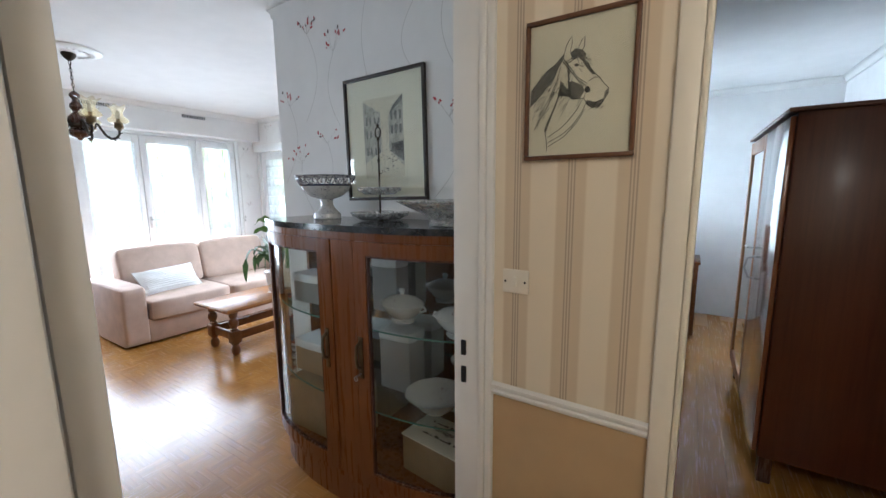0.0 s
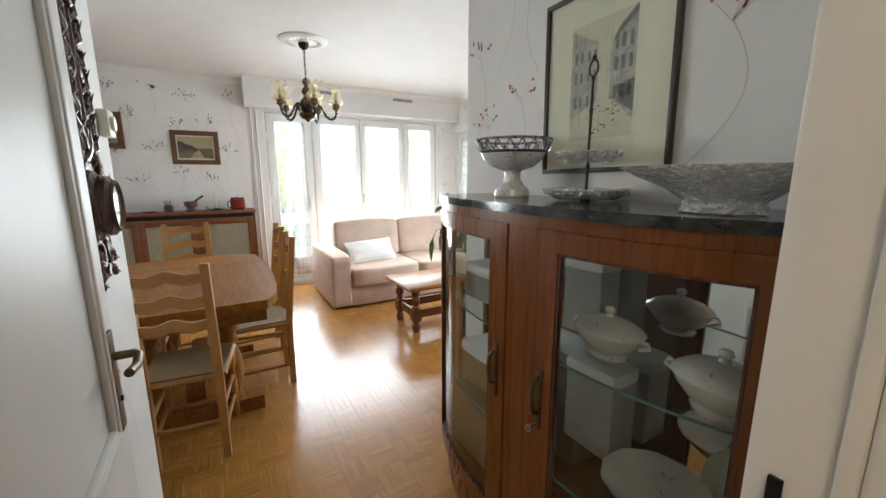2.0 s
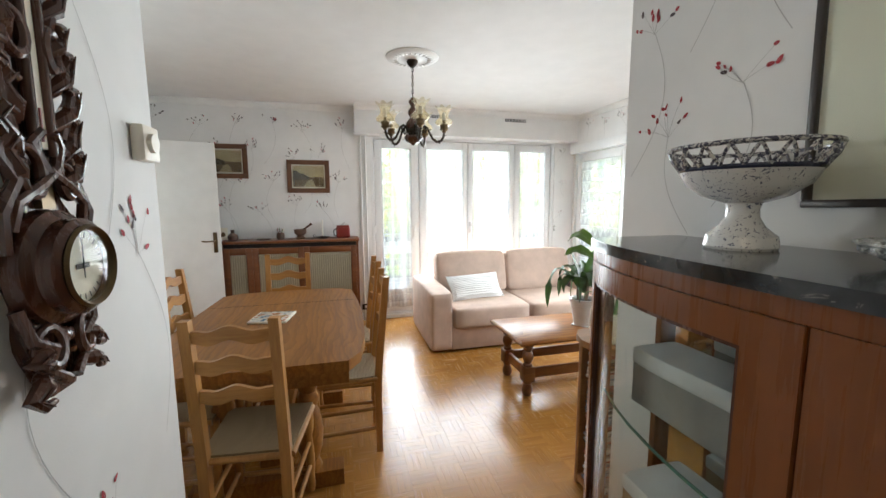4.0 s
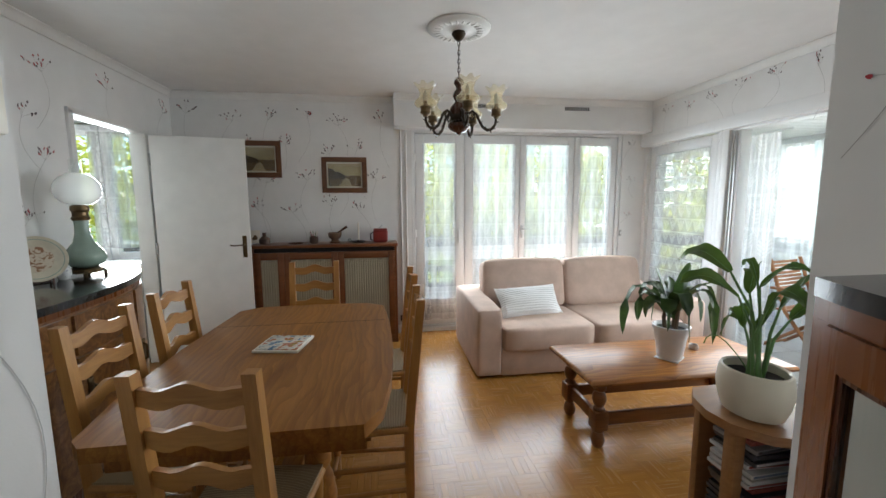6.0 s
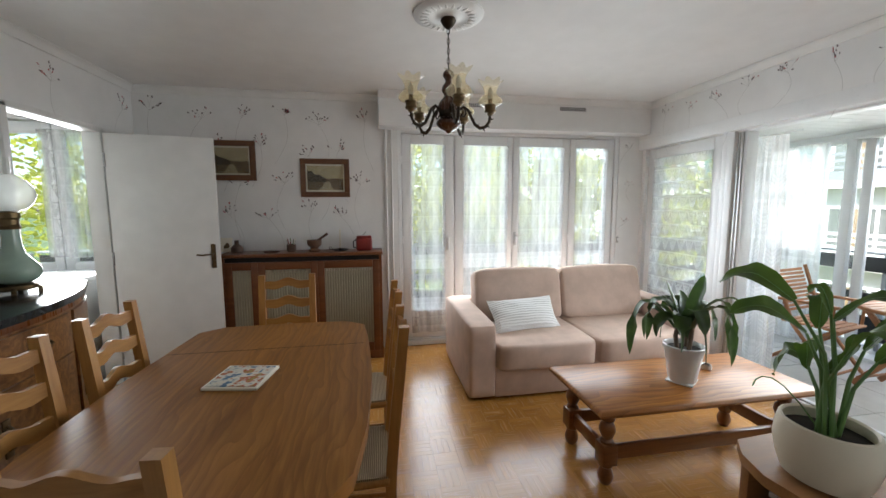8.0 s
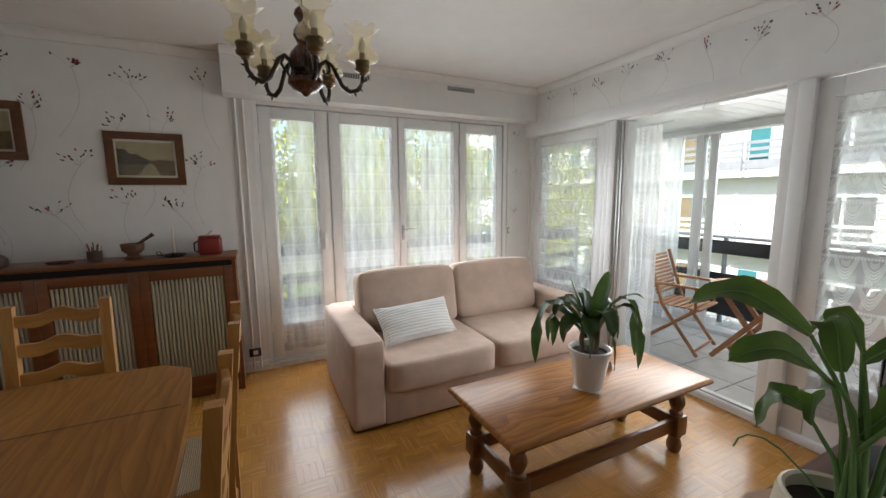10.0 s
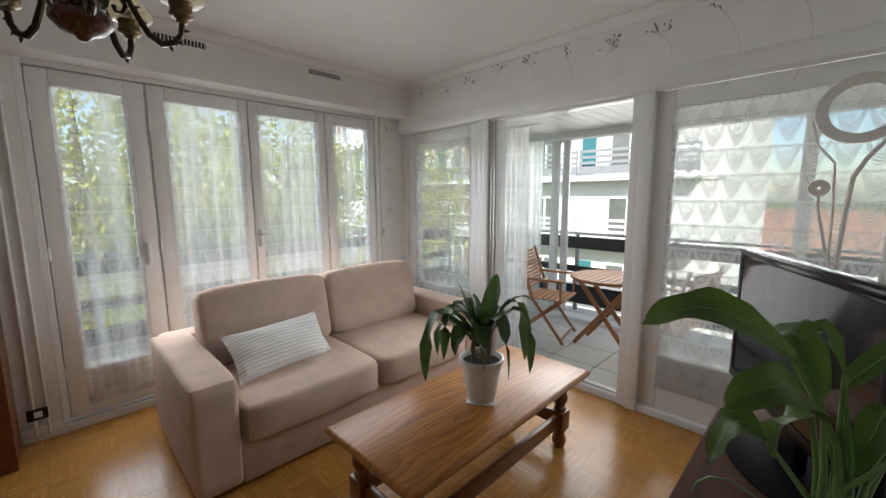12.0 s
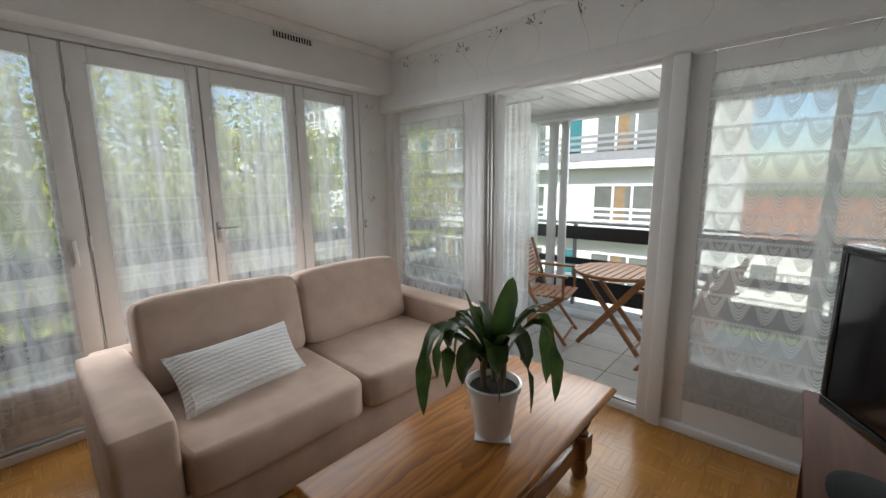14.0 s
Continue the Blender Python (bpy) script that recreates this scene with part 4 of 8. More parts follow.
def oil_lamp():
    o = thing("oil_lamp", "old oil lamp with celadon body and frosted globe", "lamp", at=pose(0.085, 2.37, 1.0))
    part("foot", turned(((0.0, 0.02), (0.075, 0.02), (0.085, 0.03), (0.08, 0.045), (0.06, 0.055), (0.0, 0.055)), 28), BRASS, o, "pierced bronze foot")
    for k in range(4):
        part("claw", move(tube([(0.07, 0, 0.035), (0.088, 0, 0.02), (0.085, 0, 0.006), (0.095, 0, 0.0)], 0.011, 8), pose(0, 0, 0, 0, 0, 90 * k + 30)), BRASS, o)
    part("body", turned(((0.0, 0.055), (0.06, 0.055), (0.09, 0.075), (0.105, 0.105), (0.1, 0.135), (0.075, 0.17), (0.05, 0.205), (0.038, 0.25), (0.034, 0.3), (0.036, 0.34), (0.0, 0.34)), 36), CELADON, o, "glazed celadon body")
    part("burner", turned(((0.0, 0.335), (0.042, 0.335), (0.046, 0.35), (0.038, 0.36), (0.038, 0.385), (0.046, 0.395), (0.044, 0.42), (0.03, 0.43), (0.0, 0.43)), 24), BRASS, o, "bronze burner collar")
    part("globe", turned(((0.045, 0.428), (0.075, 0.442), (0.102, 0.47), (0.114, 0.508), (0.106, 0.55), (0.08, 0.588), (0.05, 0.606), (0.043, 0.614)), 36), GLOBE, o, "round frosted glass globe")
    part("chimney", turned(((0.03, 0.43), (0.045, 0.5), (0.03, 0.56), (0.028, 0.7)), 20), PANE, o, "clear glass chimney")


oil_lamp()


def painted_china(name, ground, ink, scale, amount):
    m, nodes, links, shader = material(name)
    a = noise_at(nodes, links, scale, 4, warp=2.0)
    links.new(mixed(nodes, links, ramp(nodes, links, a, amount, amount + 0.04), ground, ink), shader.inputs["Base Color"])
    shader.inputs["Roughness"].default_value = 0.14
    shader.inputs["Coat Weight"].default_value = 0.3
    return m


PLATE = plain("cream_glaze", (0.66, 0.61, 0.47), 0.16, vary=0.12, scale=30, relief=0, coat=0.3)
PLATE_SCENE = painted_china("painted_plate", (0.6, 0.52, 0.4), (0.24, 0.12, 0.06), 26, 0.5)
BLUE_WHITE = painted_china("blue_white_china", (0.7, 0.7, 0.69), (0.12, 0.13, 0.19), 80, 0.6)
plate = thing("decorative_plate", "painted earthenware plate on a small stand", "plate", at=Matrix.Translation((0.36, 2.33, 1.008)) @ pose(0, 0, 0, 72, 0, 135) @ Matrix.Diagonal((1.08, 1.08, 1.08, 1)))
part("dish", move(turned(((0.0, 0.0), (0.07, 0.0), (0.085, 0.008), (0.115, 0.016), (0.118, 0.02), (0.085, 0.014), (0.07, 0.006), (0.0, 0.006)), 40), pose(0, 0.122, 0)), PLATE, plate)
part("painted_scene", move(turned(((0.0, 0.0), (0.066, 0.0), (0.066, 0.0009), (0.0, 0.0009)), 36), pose(0, 0.122, 0.006)), PLATE_SCENE, plate, "brown painted figures in the well of the plate")
part("rim_line", move(turned(((0.1, 0.0153), (0.104, 0.016), (0.1035, 0.0175), (0.1, 0.0168), (0.1, 0.0153)), 40), pose(0, 0.122, 0)), CELADON, plate, "pale green painted rim")
stand = thing("plate_stand", "dark wooden plate stand on the sideboard", "plate stand", at=pose(0.36, 2.33, 1.0, 0, 0, 135))
part("cradle", join(tube([(-0.05, -0.02, 0.03), (-0.05, -0.025, 0.0), (-0.05, 0.08, 0.006), (-0.05, 0.05, 0.14)], 0.005), tube([(0.05, -0.02, 0.03), (0.05, -0.025, 0.0), (0.05, 0.08, 0.006), (0.05, 0.05, 0.14)], 0.005), tube([(-0.05, 0.07, 0.006), (0.05, 0.07, 0.006)], 0.005)), DARK_WOOD, stand)
pot = thing("china_jar", "small blue and white china jar", "jar", at=pose(0.2, 2.33, 1.0))
part("body", turned(((0.0, 0.0), (0.025, 0.0), (0.035, 0.02), (0.036, 0.05), (0.027, 0.066), (0.028, 0.072), (0.0, 0.072)), 24), BLUE_WHITE, pot)
part("lid", turned(((0.03, 0.072), (0.028, 0.078), (0.012, 0.09), (0.006, 0.094), (0.0, 0.1)), 20), BLUE_WHITE, pot)


# ---- chandelier ----
BRONZE = plain("dark_bronze", (0.055, 0.042, 0.03), 0.35, 0.8, 0.3, 40)


def chandelier():
    c = thing("chandelier", "five-armed bronze and wood chandelier with amber glass tulips", "chandelier", at=pose(0.2, 4.652, 0.045))
    rose_profile = ((0.0, 2.478), (0.05, 2.476), (0.06, 2.482), (0.1, 2.486), (0.12, 2.478), (0.15, 2.474), (0.175, 2.482), (0.195, 2.492), (0.197, 2.499))
    rose = tagged(part("ceiling_rose", turned(rose_profile, 64), WHITE_PAINT), "white moulded plaster ceiling rose", "ceiling rose")
    rose.matrix_world = pose(0.2, 4.652, 0)
    for k in range(24):
        a = 2 * math.pi * k / 24
        bud = bmesh.new()
        bmesh.ops.create_uvsphere(bud, u_segments=8, v_segments=6, radius=1.0)
        move(bud, Matrix.Translation((0.135 * math.cos(a), 0.135 * math.sin(a), 2.477)) @ Matrix.Rotation(a, 4, "Z") @ Matrix.Diagonal((0.026, 0.01, 0.006, 1)))
        part("leaf_ornament", bud, WHITE_PAINT, rose)
    part("ceiling_cup", turned(((0.0, 2.433), (0.04, 2.433), (0.044, 2.42), (0.03, 2.395), (0.012, 2.38), (0.0, 2.375)), 24), BRONZE, c)
    for i in range(8):
        z = 2.365 - 0.026 * i
        ring = [(0.008 * math.cos(t) if i % 2 else 0.0, 0.0 if i % 2 else 0.008 * math.cos(t), z + 0.018 * math.sin(t)) for t in (2 * math.pi * k / 10 for k in range(11))]
        part("chain_link", tube(ring, 0.0022, 6), BRONZE, c)
    part("cable", tube([(0.004, 0.003, 2.375), (0.006, -0.004, 2.28), (0.0, 0.0, 2.17)], 0.002, 6), BRONZE, c)
    part("column", turned(((0.0, 2.17), (0.012, 2.165), (0.03, 2.145), (0.033, 2.13), (0.018, 2.105), (0.018, 2.095), (0.036, 2.07), (0.04, 2.05), (0.024, 2.02), (0.03, 2.01), (0.055, 1.98), (0.06, 1.955), (0.05, 1.93), (0.0, 1.93)), 28), DARK_WOOD, c, "turned dark wood column")
    part("arm_plate", turned(((0.0, 1.935), (0.052, 1.935), (0.056, 1.915), (0.046, 1.9), (0.0, 1.9)), 24), BRONZE, c)
    part("bowl", turned(((0.0, 1.905), (0.046, 1.9), (0.068, 1.88), (0.07, 1.862), (0.05, 1.838), (0.02, 1.826), (0.012, 1.815), (0.0, 1.81)), 28), DARK_WOOD, c, "turned dark wood bowl")
    barb = turned(((0.0, -0.002), (0.0055, 0.0), (0.004, 0.006), (0.0, 0.016)), 6)
    barb_data = bpy.data.meshes.new("barb")
    barb.to_mesh(barb_data)
    barb.free()
    barb_data.materials.append(BRONZE)
    for k in range(5):
        pts = [(0.045, 0, 1.905), (0.06, 0, 1.94), (0.085, 0, 1.957), (0.11, 0, 1.94), (0.128, 0, 1.9), (0.15, 0, 1.858), (0.18, 0, 1.837), (0.21, 0, 1.845), (0.23, 0, 1.872), (0.235, 0, 1.91)]
        arm = part("arm", tube(pts, 0.008, 8, None, [0.011, 0.0095, 0.0085, 0.008, 0.0085, 0.0095, 0.0105, 0.0095, 0.0085, 0.0085]), BRONZE, c)
        arm.matrix_basis = pose(0, 0, 0, 0, 0, 72 * k + 2)
        part("curl", tube([(0.09, 0, 1.95), (0.1, 0, 1.925), (0.09, 0, 1.905), (0.076, 0, 1.908), (0.074, 0, 1.922)], 0.0055, 6, None, [0.007, 0.006, 0.005, 0.005, 0.007]), BRONZE, arm)
        for x, z, turn in ((0.122, 1.925, 65), (0.137, 1.885, 60), (0.165, 1.85, 30), (0.2, 1.832, 160), (0.222, 1.85, 130), (0.24, 1.885, 85)):
            b = new("barb", barb_data)
            b.parent = arm
            b.matrix_basis = pose(x, 0, z, 0, turn, 0)
        part("cup", turned(((0.0, 1.903), (0.014, 1.905), (0.017, 1.915), (0.03, 1.922), (0.033, 1.93), (0.029, 1.938), (0.03, 1.955), (0.034, 1.96), (0.03, 1.966), (0.012, 1.966), (0.012, 1.995), (0.0, 1.995)), 20, None, 0.235, 0), BRASS, arm, "dull brass cup")
        shade = bmesh.new()
        rings = []
        n = 48
        for r, z, w in ((0.024, 1.958, 0), (0.052, 1.962, 0), (0.069, 1.975, 0), (0.0745, 1.993, 0), (0.068, 2.012, 0), (0.05, 2.03, 0), (0.04, 2.048, 0.01), (0.0375, 2.068, 0.02), (0.042, 2.094, 0.04), (0.052, 2.12, 0.08), (0.066, 2.139, 0.13), (0.072, 2.142, 0.16)):
            r, z = 0.92 * r, 1.956 + 0.72 * (z - 1.958)
            rings.append([shade.verts.new((0.235 + r * (1 + w * math.cos(7 * t)) * math.cos(t), r * (1 + w * math.cos(7 * t)) * math.sin(t), z + 0.05 * w * math.cos(7 * t))) for t in (2 * math.pi * i / n for i in range(n))])
        for p, q in zip(rings, rings[1:]):
            for i in range(n):
                shade.faces.new((p[i], p[(i + 1) % n], q[(i + 1) % n], q[i]))
        part("shade", shade, AMBER, arm, "ruffled amber glass tulip shade")
        part("bulb", turned(((0.0, 1.99), (0.01, 1.992), (0.016, 2.01), (0.013, 2.04), (0.0, 2.062)), 14, None, 0.235, 0), FROSTED, arm)


chandelier()


# ---- pictures ----
FRAME_BROWN = wood("frame_brown", (0.17, 0.07, 0.025), (0.08, 0.03, 0.012), 0.4, "y", 1.2)
FRAME_DARK = plain("dark_frame", (0.035, 0.025, 0.02), 0.4)
MOUNT = plain("cream_mount", (0.7, 0.64, 0.52), 0.8, vary=0.04)
PAPER = plain("white_mount", (0.82, 0.77, 0.65), 0.8, vary=0.04)
INK = plain("ink", (0.055, 0.05, 0.05), 0.8)
GREY_INK = plain("grey_wash", (0.25, 0.245, 0.24), 0.8, vary=0.3, scale=25)
SEPIA = plain("sepia_wash", (0.22, 0.14, 0.065), 0.8, vary=0.5, scale=30)


def flat(points, y=-0.001):
    bm = bmesh.new()
    bm.faces.new([bm.verts.new((x, y, z)) for x, z in points])
    return bm


def stroke(points, w, y=-0.0012):
    """A drawn line as a thin ribbon in the picture's plane (x right, z up, facing -y)."""
    bm = bmesh.new()
    prev = None
    for i, (x, z) in enumerate(points):
        a, b = points[max(i - 1, 0)], points[min(i + 1, len(points) - 1)]
        dx, dz = b[0] - a[0], b[1] - a[1]
        k = w * (0.5 + 0.5 * math.sin(math.pi * (i + 0.7) / (len(points) + 0.4))) / max(math.hypot(dx, dz), 1e-6)
        pair = (bm.verts.new((x - dz * k, y, z + dx * k)), bm.verts.new((x + dz * k, y, z - dx * k)))
        if prev:
            bm.faces.new((prev[0], prev[1], pair[1], pair[0]))
        prev = pair
    return bm


def picture(label, w, h, bar, depth, frame_material, sheet, at):
    """A framed sheet under glass; local origin at the centre of its back."""
    p = thing("picture", label, "picture", at=at)
    part("frame", join(*(soft_box(*c, 0.003) for c in ((-w / 2, w / 2, -depth, 0, h / 2 - bar, h / 2), (-w / 2, w / 2, -depth, 0, -h / 2, -h / 2 + bar), (-w / 2, -w / 2 + bar, -depth, 0, -h / 2 + bar, h / 2 - bar), (w / 2 - bar, w / 2, -depth, 0, -h / 2 + bar, h / 2 - bar)))), frame_material, p)
    part("mount", boxes((-w / 2 + bar, w / 2 - bar, -depth * 0.4, -0.001, -h / 2 + bar, h / 2 - bar)), sheet, p, smooth=False)
    part("glass", boxes((-w / 2 + bar, w / 2 - bar, -depth * 0.75, -depth * 0.72, -h / 2 + bar, h / 2 - bar)), PANE, p, smooth=False)
    return p, -depth * 0.4 - 0.0005


def landscape(p, y, w, h, seed):
    """A sepia landscape: sky, wooded banks, water and a path."""
    rnd = random.Random(seed)
    part("sky", flat([(-w, -h), (w, -h), (w, h), (-w, h)], y), plain("sepia_sky", (0.5, 0.4, 0.23), 0.8, vary=0.25, scale=18), p, smooth=False)
    ridge = [(-w + 2 * w * i / 14, -0.1 * h + 0.12 * h * rnd.random()) for i in range(15)]
    part("far_bank", flat([(-w, -h)] + ridge + [(w, -h)], y - 0.0006), SEPIA, p, smooth=False)
    left = [(-w + 1.0 * w * i / 10, (0.55 - 0.06 * i) * h + 0.16 * h * rnd.random()) for i in range(11)]
    part("trees", flat([(-w, -0.35 * h)] + left + [(0.05 * w, -0.35 * h)], y - 0.0012), plain("sepia_dark", (0.085, 0.06, 0.028), 0.8, vary=0.5, scale=45), p, smooth=False)
    part("water", flat([(-0.35 * w, -h), (0.45 * w, -h), (0.22 * w, -0.3 * h), (0.02 * w, -0.3 * h)], y - 0.0018), plain("sepia_water", (0.46, 0.37, 0.22), 0.7, vary=0.25, scale=30), p, smooth=False)


for y0, z0, seed in ((3.765, 1.718, 1), (2.92, 1.87, 2)):
    p, face = picture("small sepia landscape in a brown wooden frame", 0.455, 0.362, 0.05, 0.022, FRAME_BROWN, MOUNT, pose(-1.4885, y0, z0, 0, 0, 90))
    p["group"] = "landscape pictures"
    landscape(p, face, 0.165, 0.115, seed)


def street_sketch():
    """An old street in pen and wash, the lane running to the back between gabled houses."""
    p, y = picture("pen and wash street scene in a dark frame", 0.505, 0.605, 0.016, 0.02, FRAME_DARK, PAPER, pose(2.832, 5.068, 1.718, 0, -1.0, 0))
    part("wash", flat([(-0.13, -0.19), (0.12, -0.19), (0.12, 0.19), (-0.13, 0.19)], y), MOUNT, p, smooth=False)
    rnd = random.Random(5)
    washes = [flat([(-0.13, -0.12), (-0.02, -0.06), (-0.02, 0.12), (-0.13, 0.18)], y - 0.0005), flat([(0.12, -0.14), (0.03, -0.06), (0.03, 0.09), (0.06, 0.14), (0.12, 0.185)], y - 0.0005)]
    part("house_wash", join(*washes), plain("pale_wash", (0.58, 0.55, 0.49), 0.8, vary=0.35, scale=30), p, smooth=False)
    darks = []
    for x in (-0.115, -0.09, -0.06, -0.035):
        for z in (-0.06, 0.02, 0.085):
            s = 1 - (x + 0.13) * 3
            darks.append(flat([(x, z - 0.02 * s), (x + 0.012 * s, z - 0.018 * s), (x + 0.012 * s, z + 0.02 * s), (x, z + 0.022 * s)], y - 0.001))
    for x in (0.045, 0.07, 0.097):
        for z in (-0.05, 0.035, 0.1):
            darks.append(flat([(x, z - 0.02), (x + 0.013, z - 0.022), (x + 0.013, z + 0.02), (x, z + 0.02)], y - 0.001))
    darks.append(flat([(0.03, 0.1), (0.06, 0.145), (0.12, 0.19), (0.12, 0.165), (0.06, 0.125)], y - 0.001))
    darks.append(flat([(0.12, -0.12), (0.06, -0.08), (0.06, -0.03), (0.12, -0.02)], y - 0.001))
    part("dark_wash", join(*darks), GREY_INK, p, smooth=False)
    lines = []
    for i in range(110):
        x, z = rnd.uniform(-0.125, 0.078), rnd.uniform(-0.17, 0.135)
        tall = rnd.random() < 0.55
        lines.append(stroke([(x + (0 if tall else 0.012 * k), z + (0.016 * k if tall else 0.004 * k)) for k in range(4)], 0.00035, y - 0.0014))
    for i in range(34):
        x, z, r = rnd.gauss(0.01, 0.05), rnd.uniform(-0.175, -0.06), rnd.uniform(0.003, 0.01)
        x = min(max(x, -0.115), 0.105)
        lines.append(flat([(x - r, z), (x, z - 0.3 * r), (x + r, z + 0.1 * r), (x, z + 0.35 * r)], y - 0.0014))
    part("pen_lines", join(*lines), INK, p, smooth=False)


street_sketch()


def horse_drawing():
    """A bridled horse's head drawn in charcoal, in profile to the right."""
    p, y = picture("charcoal drawing of a horse's head in a brown frame", 0.245, 0.315, 0.01, 0.016, FRAME_BROWN, MOUNT, pose(3.886, 4.5045, 1.689, 0, 0, 0))
    soft = plain("soft_charcoal", (0.2, 0.18, 0.155), 0.85, vary=0.55, scale=160)
    shades = [flat(q, y - 0.0004) for q in (
        [(-0.0323, 0.0778), (-0.0401, 0.0709), (-0.0518, 0.0582), (-0.0734, 0.0451), (-0.0929, 0.0245), (-0.1098, 0.0052), (-0.1113, -0.0328), (-0.0988, -0.0213), (-0.0832, -0.006), (-0.0675, 0.0103), (-0.0538, 0.0261), (-0.044, 0.0502), (-0.0342, 0.0654)],
        [(-0.0401, 0.0151), (-0.046, -0.0184), (-0.0597, -0.0511), (-0.0695, -0.0717), (-0.0753, -0.0885), (-0.0706, -0.0956), (-0.0636, -0.0724), (-0.0499, -0.0394), (-0.0421, -0.0147), (-0.0323, -0.014)],
        [(-0.0225, 0.0121), (-0.0127, 0.0147), (0.0068, 0.0031), (0.0147, -0.0106), (0.0049, -0.0237), (-0.0108, -0.0257), (-0.0205, -0.0137)],
        [(-0.0401, 0.0194), (-0.0284, 0.0046), (-0.0186, -0.0055), (-0.0205, -0.0171), (-0.0362, -0.0113), (-0.0409, -0.002)],
        [(0.0205, -0.0301), (0.0382, -0.0365), (0.0558, -0.0307), (0.0577, -0.0169), (0.0655, -0.0099), (0.0648, -0.0219), (0.0558, -0.0368), (0.046, -0.0477), (0.0303, -0.0458), (0.0205, -0.0383)],
        [(-0.0205, 0.0754), (-0.0088, 0.0835), (0.0068, 0.0781), (0.0147, 0.0682), (0.0108, 0.0607), (0.0225, 0.0419), (0.0382, 0.0227), (0.0303, 0.022), (0.0186, 0.0364), (0.0088, 0.0527), (-0.001, 0.063), (-0.0127, 0.0611)])]
    part("charcoal_shade", join(*shades), soft, p, smooth=False)
    rnd = random.Random(8)
    hatch = []
    for cx, cz, w, h, tilt, count in ((-0.085, -0.03, 0.02, 0.035, 0.9, 60), (-0.05, 0.0, 0.025, 0.03, 0.9, 50), (-0.03, -0.02, 0.012, 0.04, 1.1, 30), (0.01, -0.01, 0.018, 0.02, 0.9, 34), (0.045, -0.045, 0.02, 0.014, 0.5, 26), (0.015, 0.05, 0.016, 0.02, -0.9, 26), (-0.02, 0.03, 0.012, 0.02, 1.2, 20)):
        for k in range(count):
            x, z = cx + rnd.gauss(0, w * 0.5), cz + rnd.gauss(0, h * 0.5)
            a, l = tilt + rnd.uniform(-0.25, 0.25), rnd.uniform(0.006, 0.014)
            hatch.append(stroke([(max(x + l * t * math.cos(a), -0.111), z + l * t * math.sin(a)) for t in (-0.5, 0.0, 0.5)], rnd.uniform(0.0003, 0.0007), y - 0.0008))
    part("hatching", join(*hatch), soft, p, smooth=False)
    lines = [stroke(q, w, y - 0.0012) for w, q in (
        (0.0009, [(-0.0323, 0.0778), (-0.0284, 0.094), (-0.0174, 0.1107), (-0.0158, 0.0955), (-0.0205, 0.0754)]),
        (0.0009, [(-0.0029, 0.0822), (0.0049, 0.0993), (0.0108, 0.1043), (0.0108, 0.0856), (0.0068, 0.076)]),
        (0.0009, [(0.0108, 0.0731), (0.0186, 0.0509), (0.0303, 0.0281), (0.046, 0.0133), (0.0558, -0.0004), (0.0648, -0.0098), (0.0648, -0.0219), (0.0577, -0.033), (0.046, -0.0477), (0.0303, -0.0466), (0.0205, -0.0383), (0.0147, -0.0272), (-0.001, -0.025), (-0.0108, -0.0257), (-0.0205, -0.0171), (-0.0362, -0.0113), (-0.0421, -0.019)]))]
    lines += [stroke(q, 0.0009, y - 0.0012) for q in (
        [(-0.0342, 0.0654), (-0.0225, 0.0494), (-0.001, 0.0203), (0.0205, 0.0042)],
        [(-0.0284, 0.0578), (-0.0088, 0.0675), (0.0068, 0.0689)],
        [(-0.0225, 0.0503), (-0.0205, 0.0075), (-0.0108, -0.0257)],
        [(-0.0049, 0.0218), (0.0108, -0.0025)],
        [(0.0225, 0.0089), (0.0342, 0.016), (0.0479, 0.0138)],
        [(-0.037, 0.0617), (-0.0252, 0.0466), (-0.0029, 0.0172), (0.0178, 0.0005)],
        [(-0.0264, 0.0532), (-0.0068, 0.0629), (0.0084, 0.0653)],
        [(0.0108, -0.0287), (-0.001, -0.0501), (-0.0205, -0.073), (-0.0401, -0.0901), (-0.0655, -0.1049)],
        [(0.0205, -0.0342), (0.0108, -0.0557), (-0.0088, -0.0828), (-0.0323, -0.1016), (-0.0655, -0.118)],
        [(-0.0648, -0.1267), (-0.0284, -0.1071), (-0.001, -0.0794), (0.0174, -0.0503)],
        [(-0.0734, -0.0887), (-0.0683, -0.1155), (-0.0675, -0.1374)],
        [(-0.0401, 0.0494), (-0.0479, 0.0208), (-0.0636, -0.0157), (-0.0832, -0.048), (-0.0988, -0.086)],
        [(-0.0479, 0.0121), (-0.0675, -0.0326), (-0.0871, -0.0651), (-0.0929, -0.0822)])]
    lines += [flat(q, y - 0.0012) for q in ([(-0.0108, 0.0489), (-0.0049, 0.0511), (0.001, 0.0471), (-0.0049, 0.0436)], [(0.0147, -0.0064), (0.0178, -0.0007), (0.0233, -0.0016), (0.0276, -0.0084), (0.0245, -0.0149), (0.0178, -0.0144)])]
    part("charcoal_lines", join(*lines), INK, p, smooth=False)


horse_drawing()


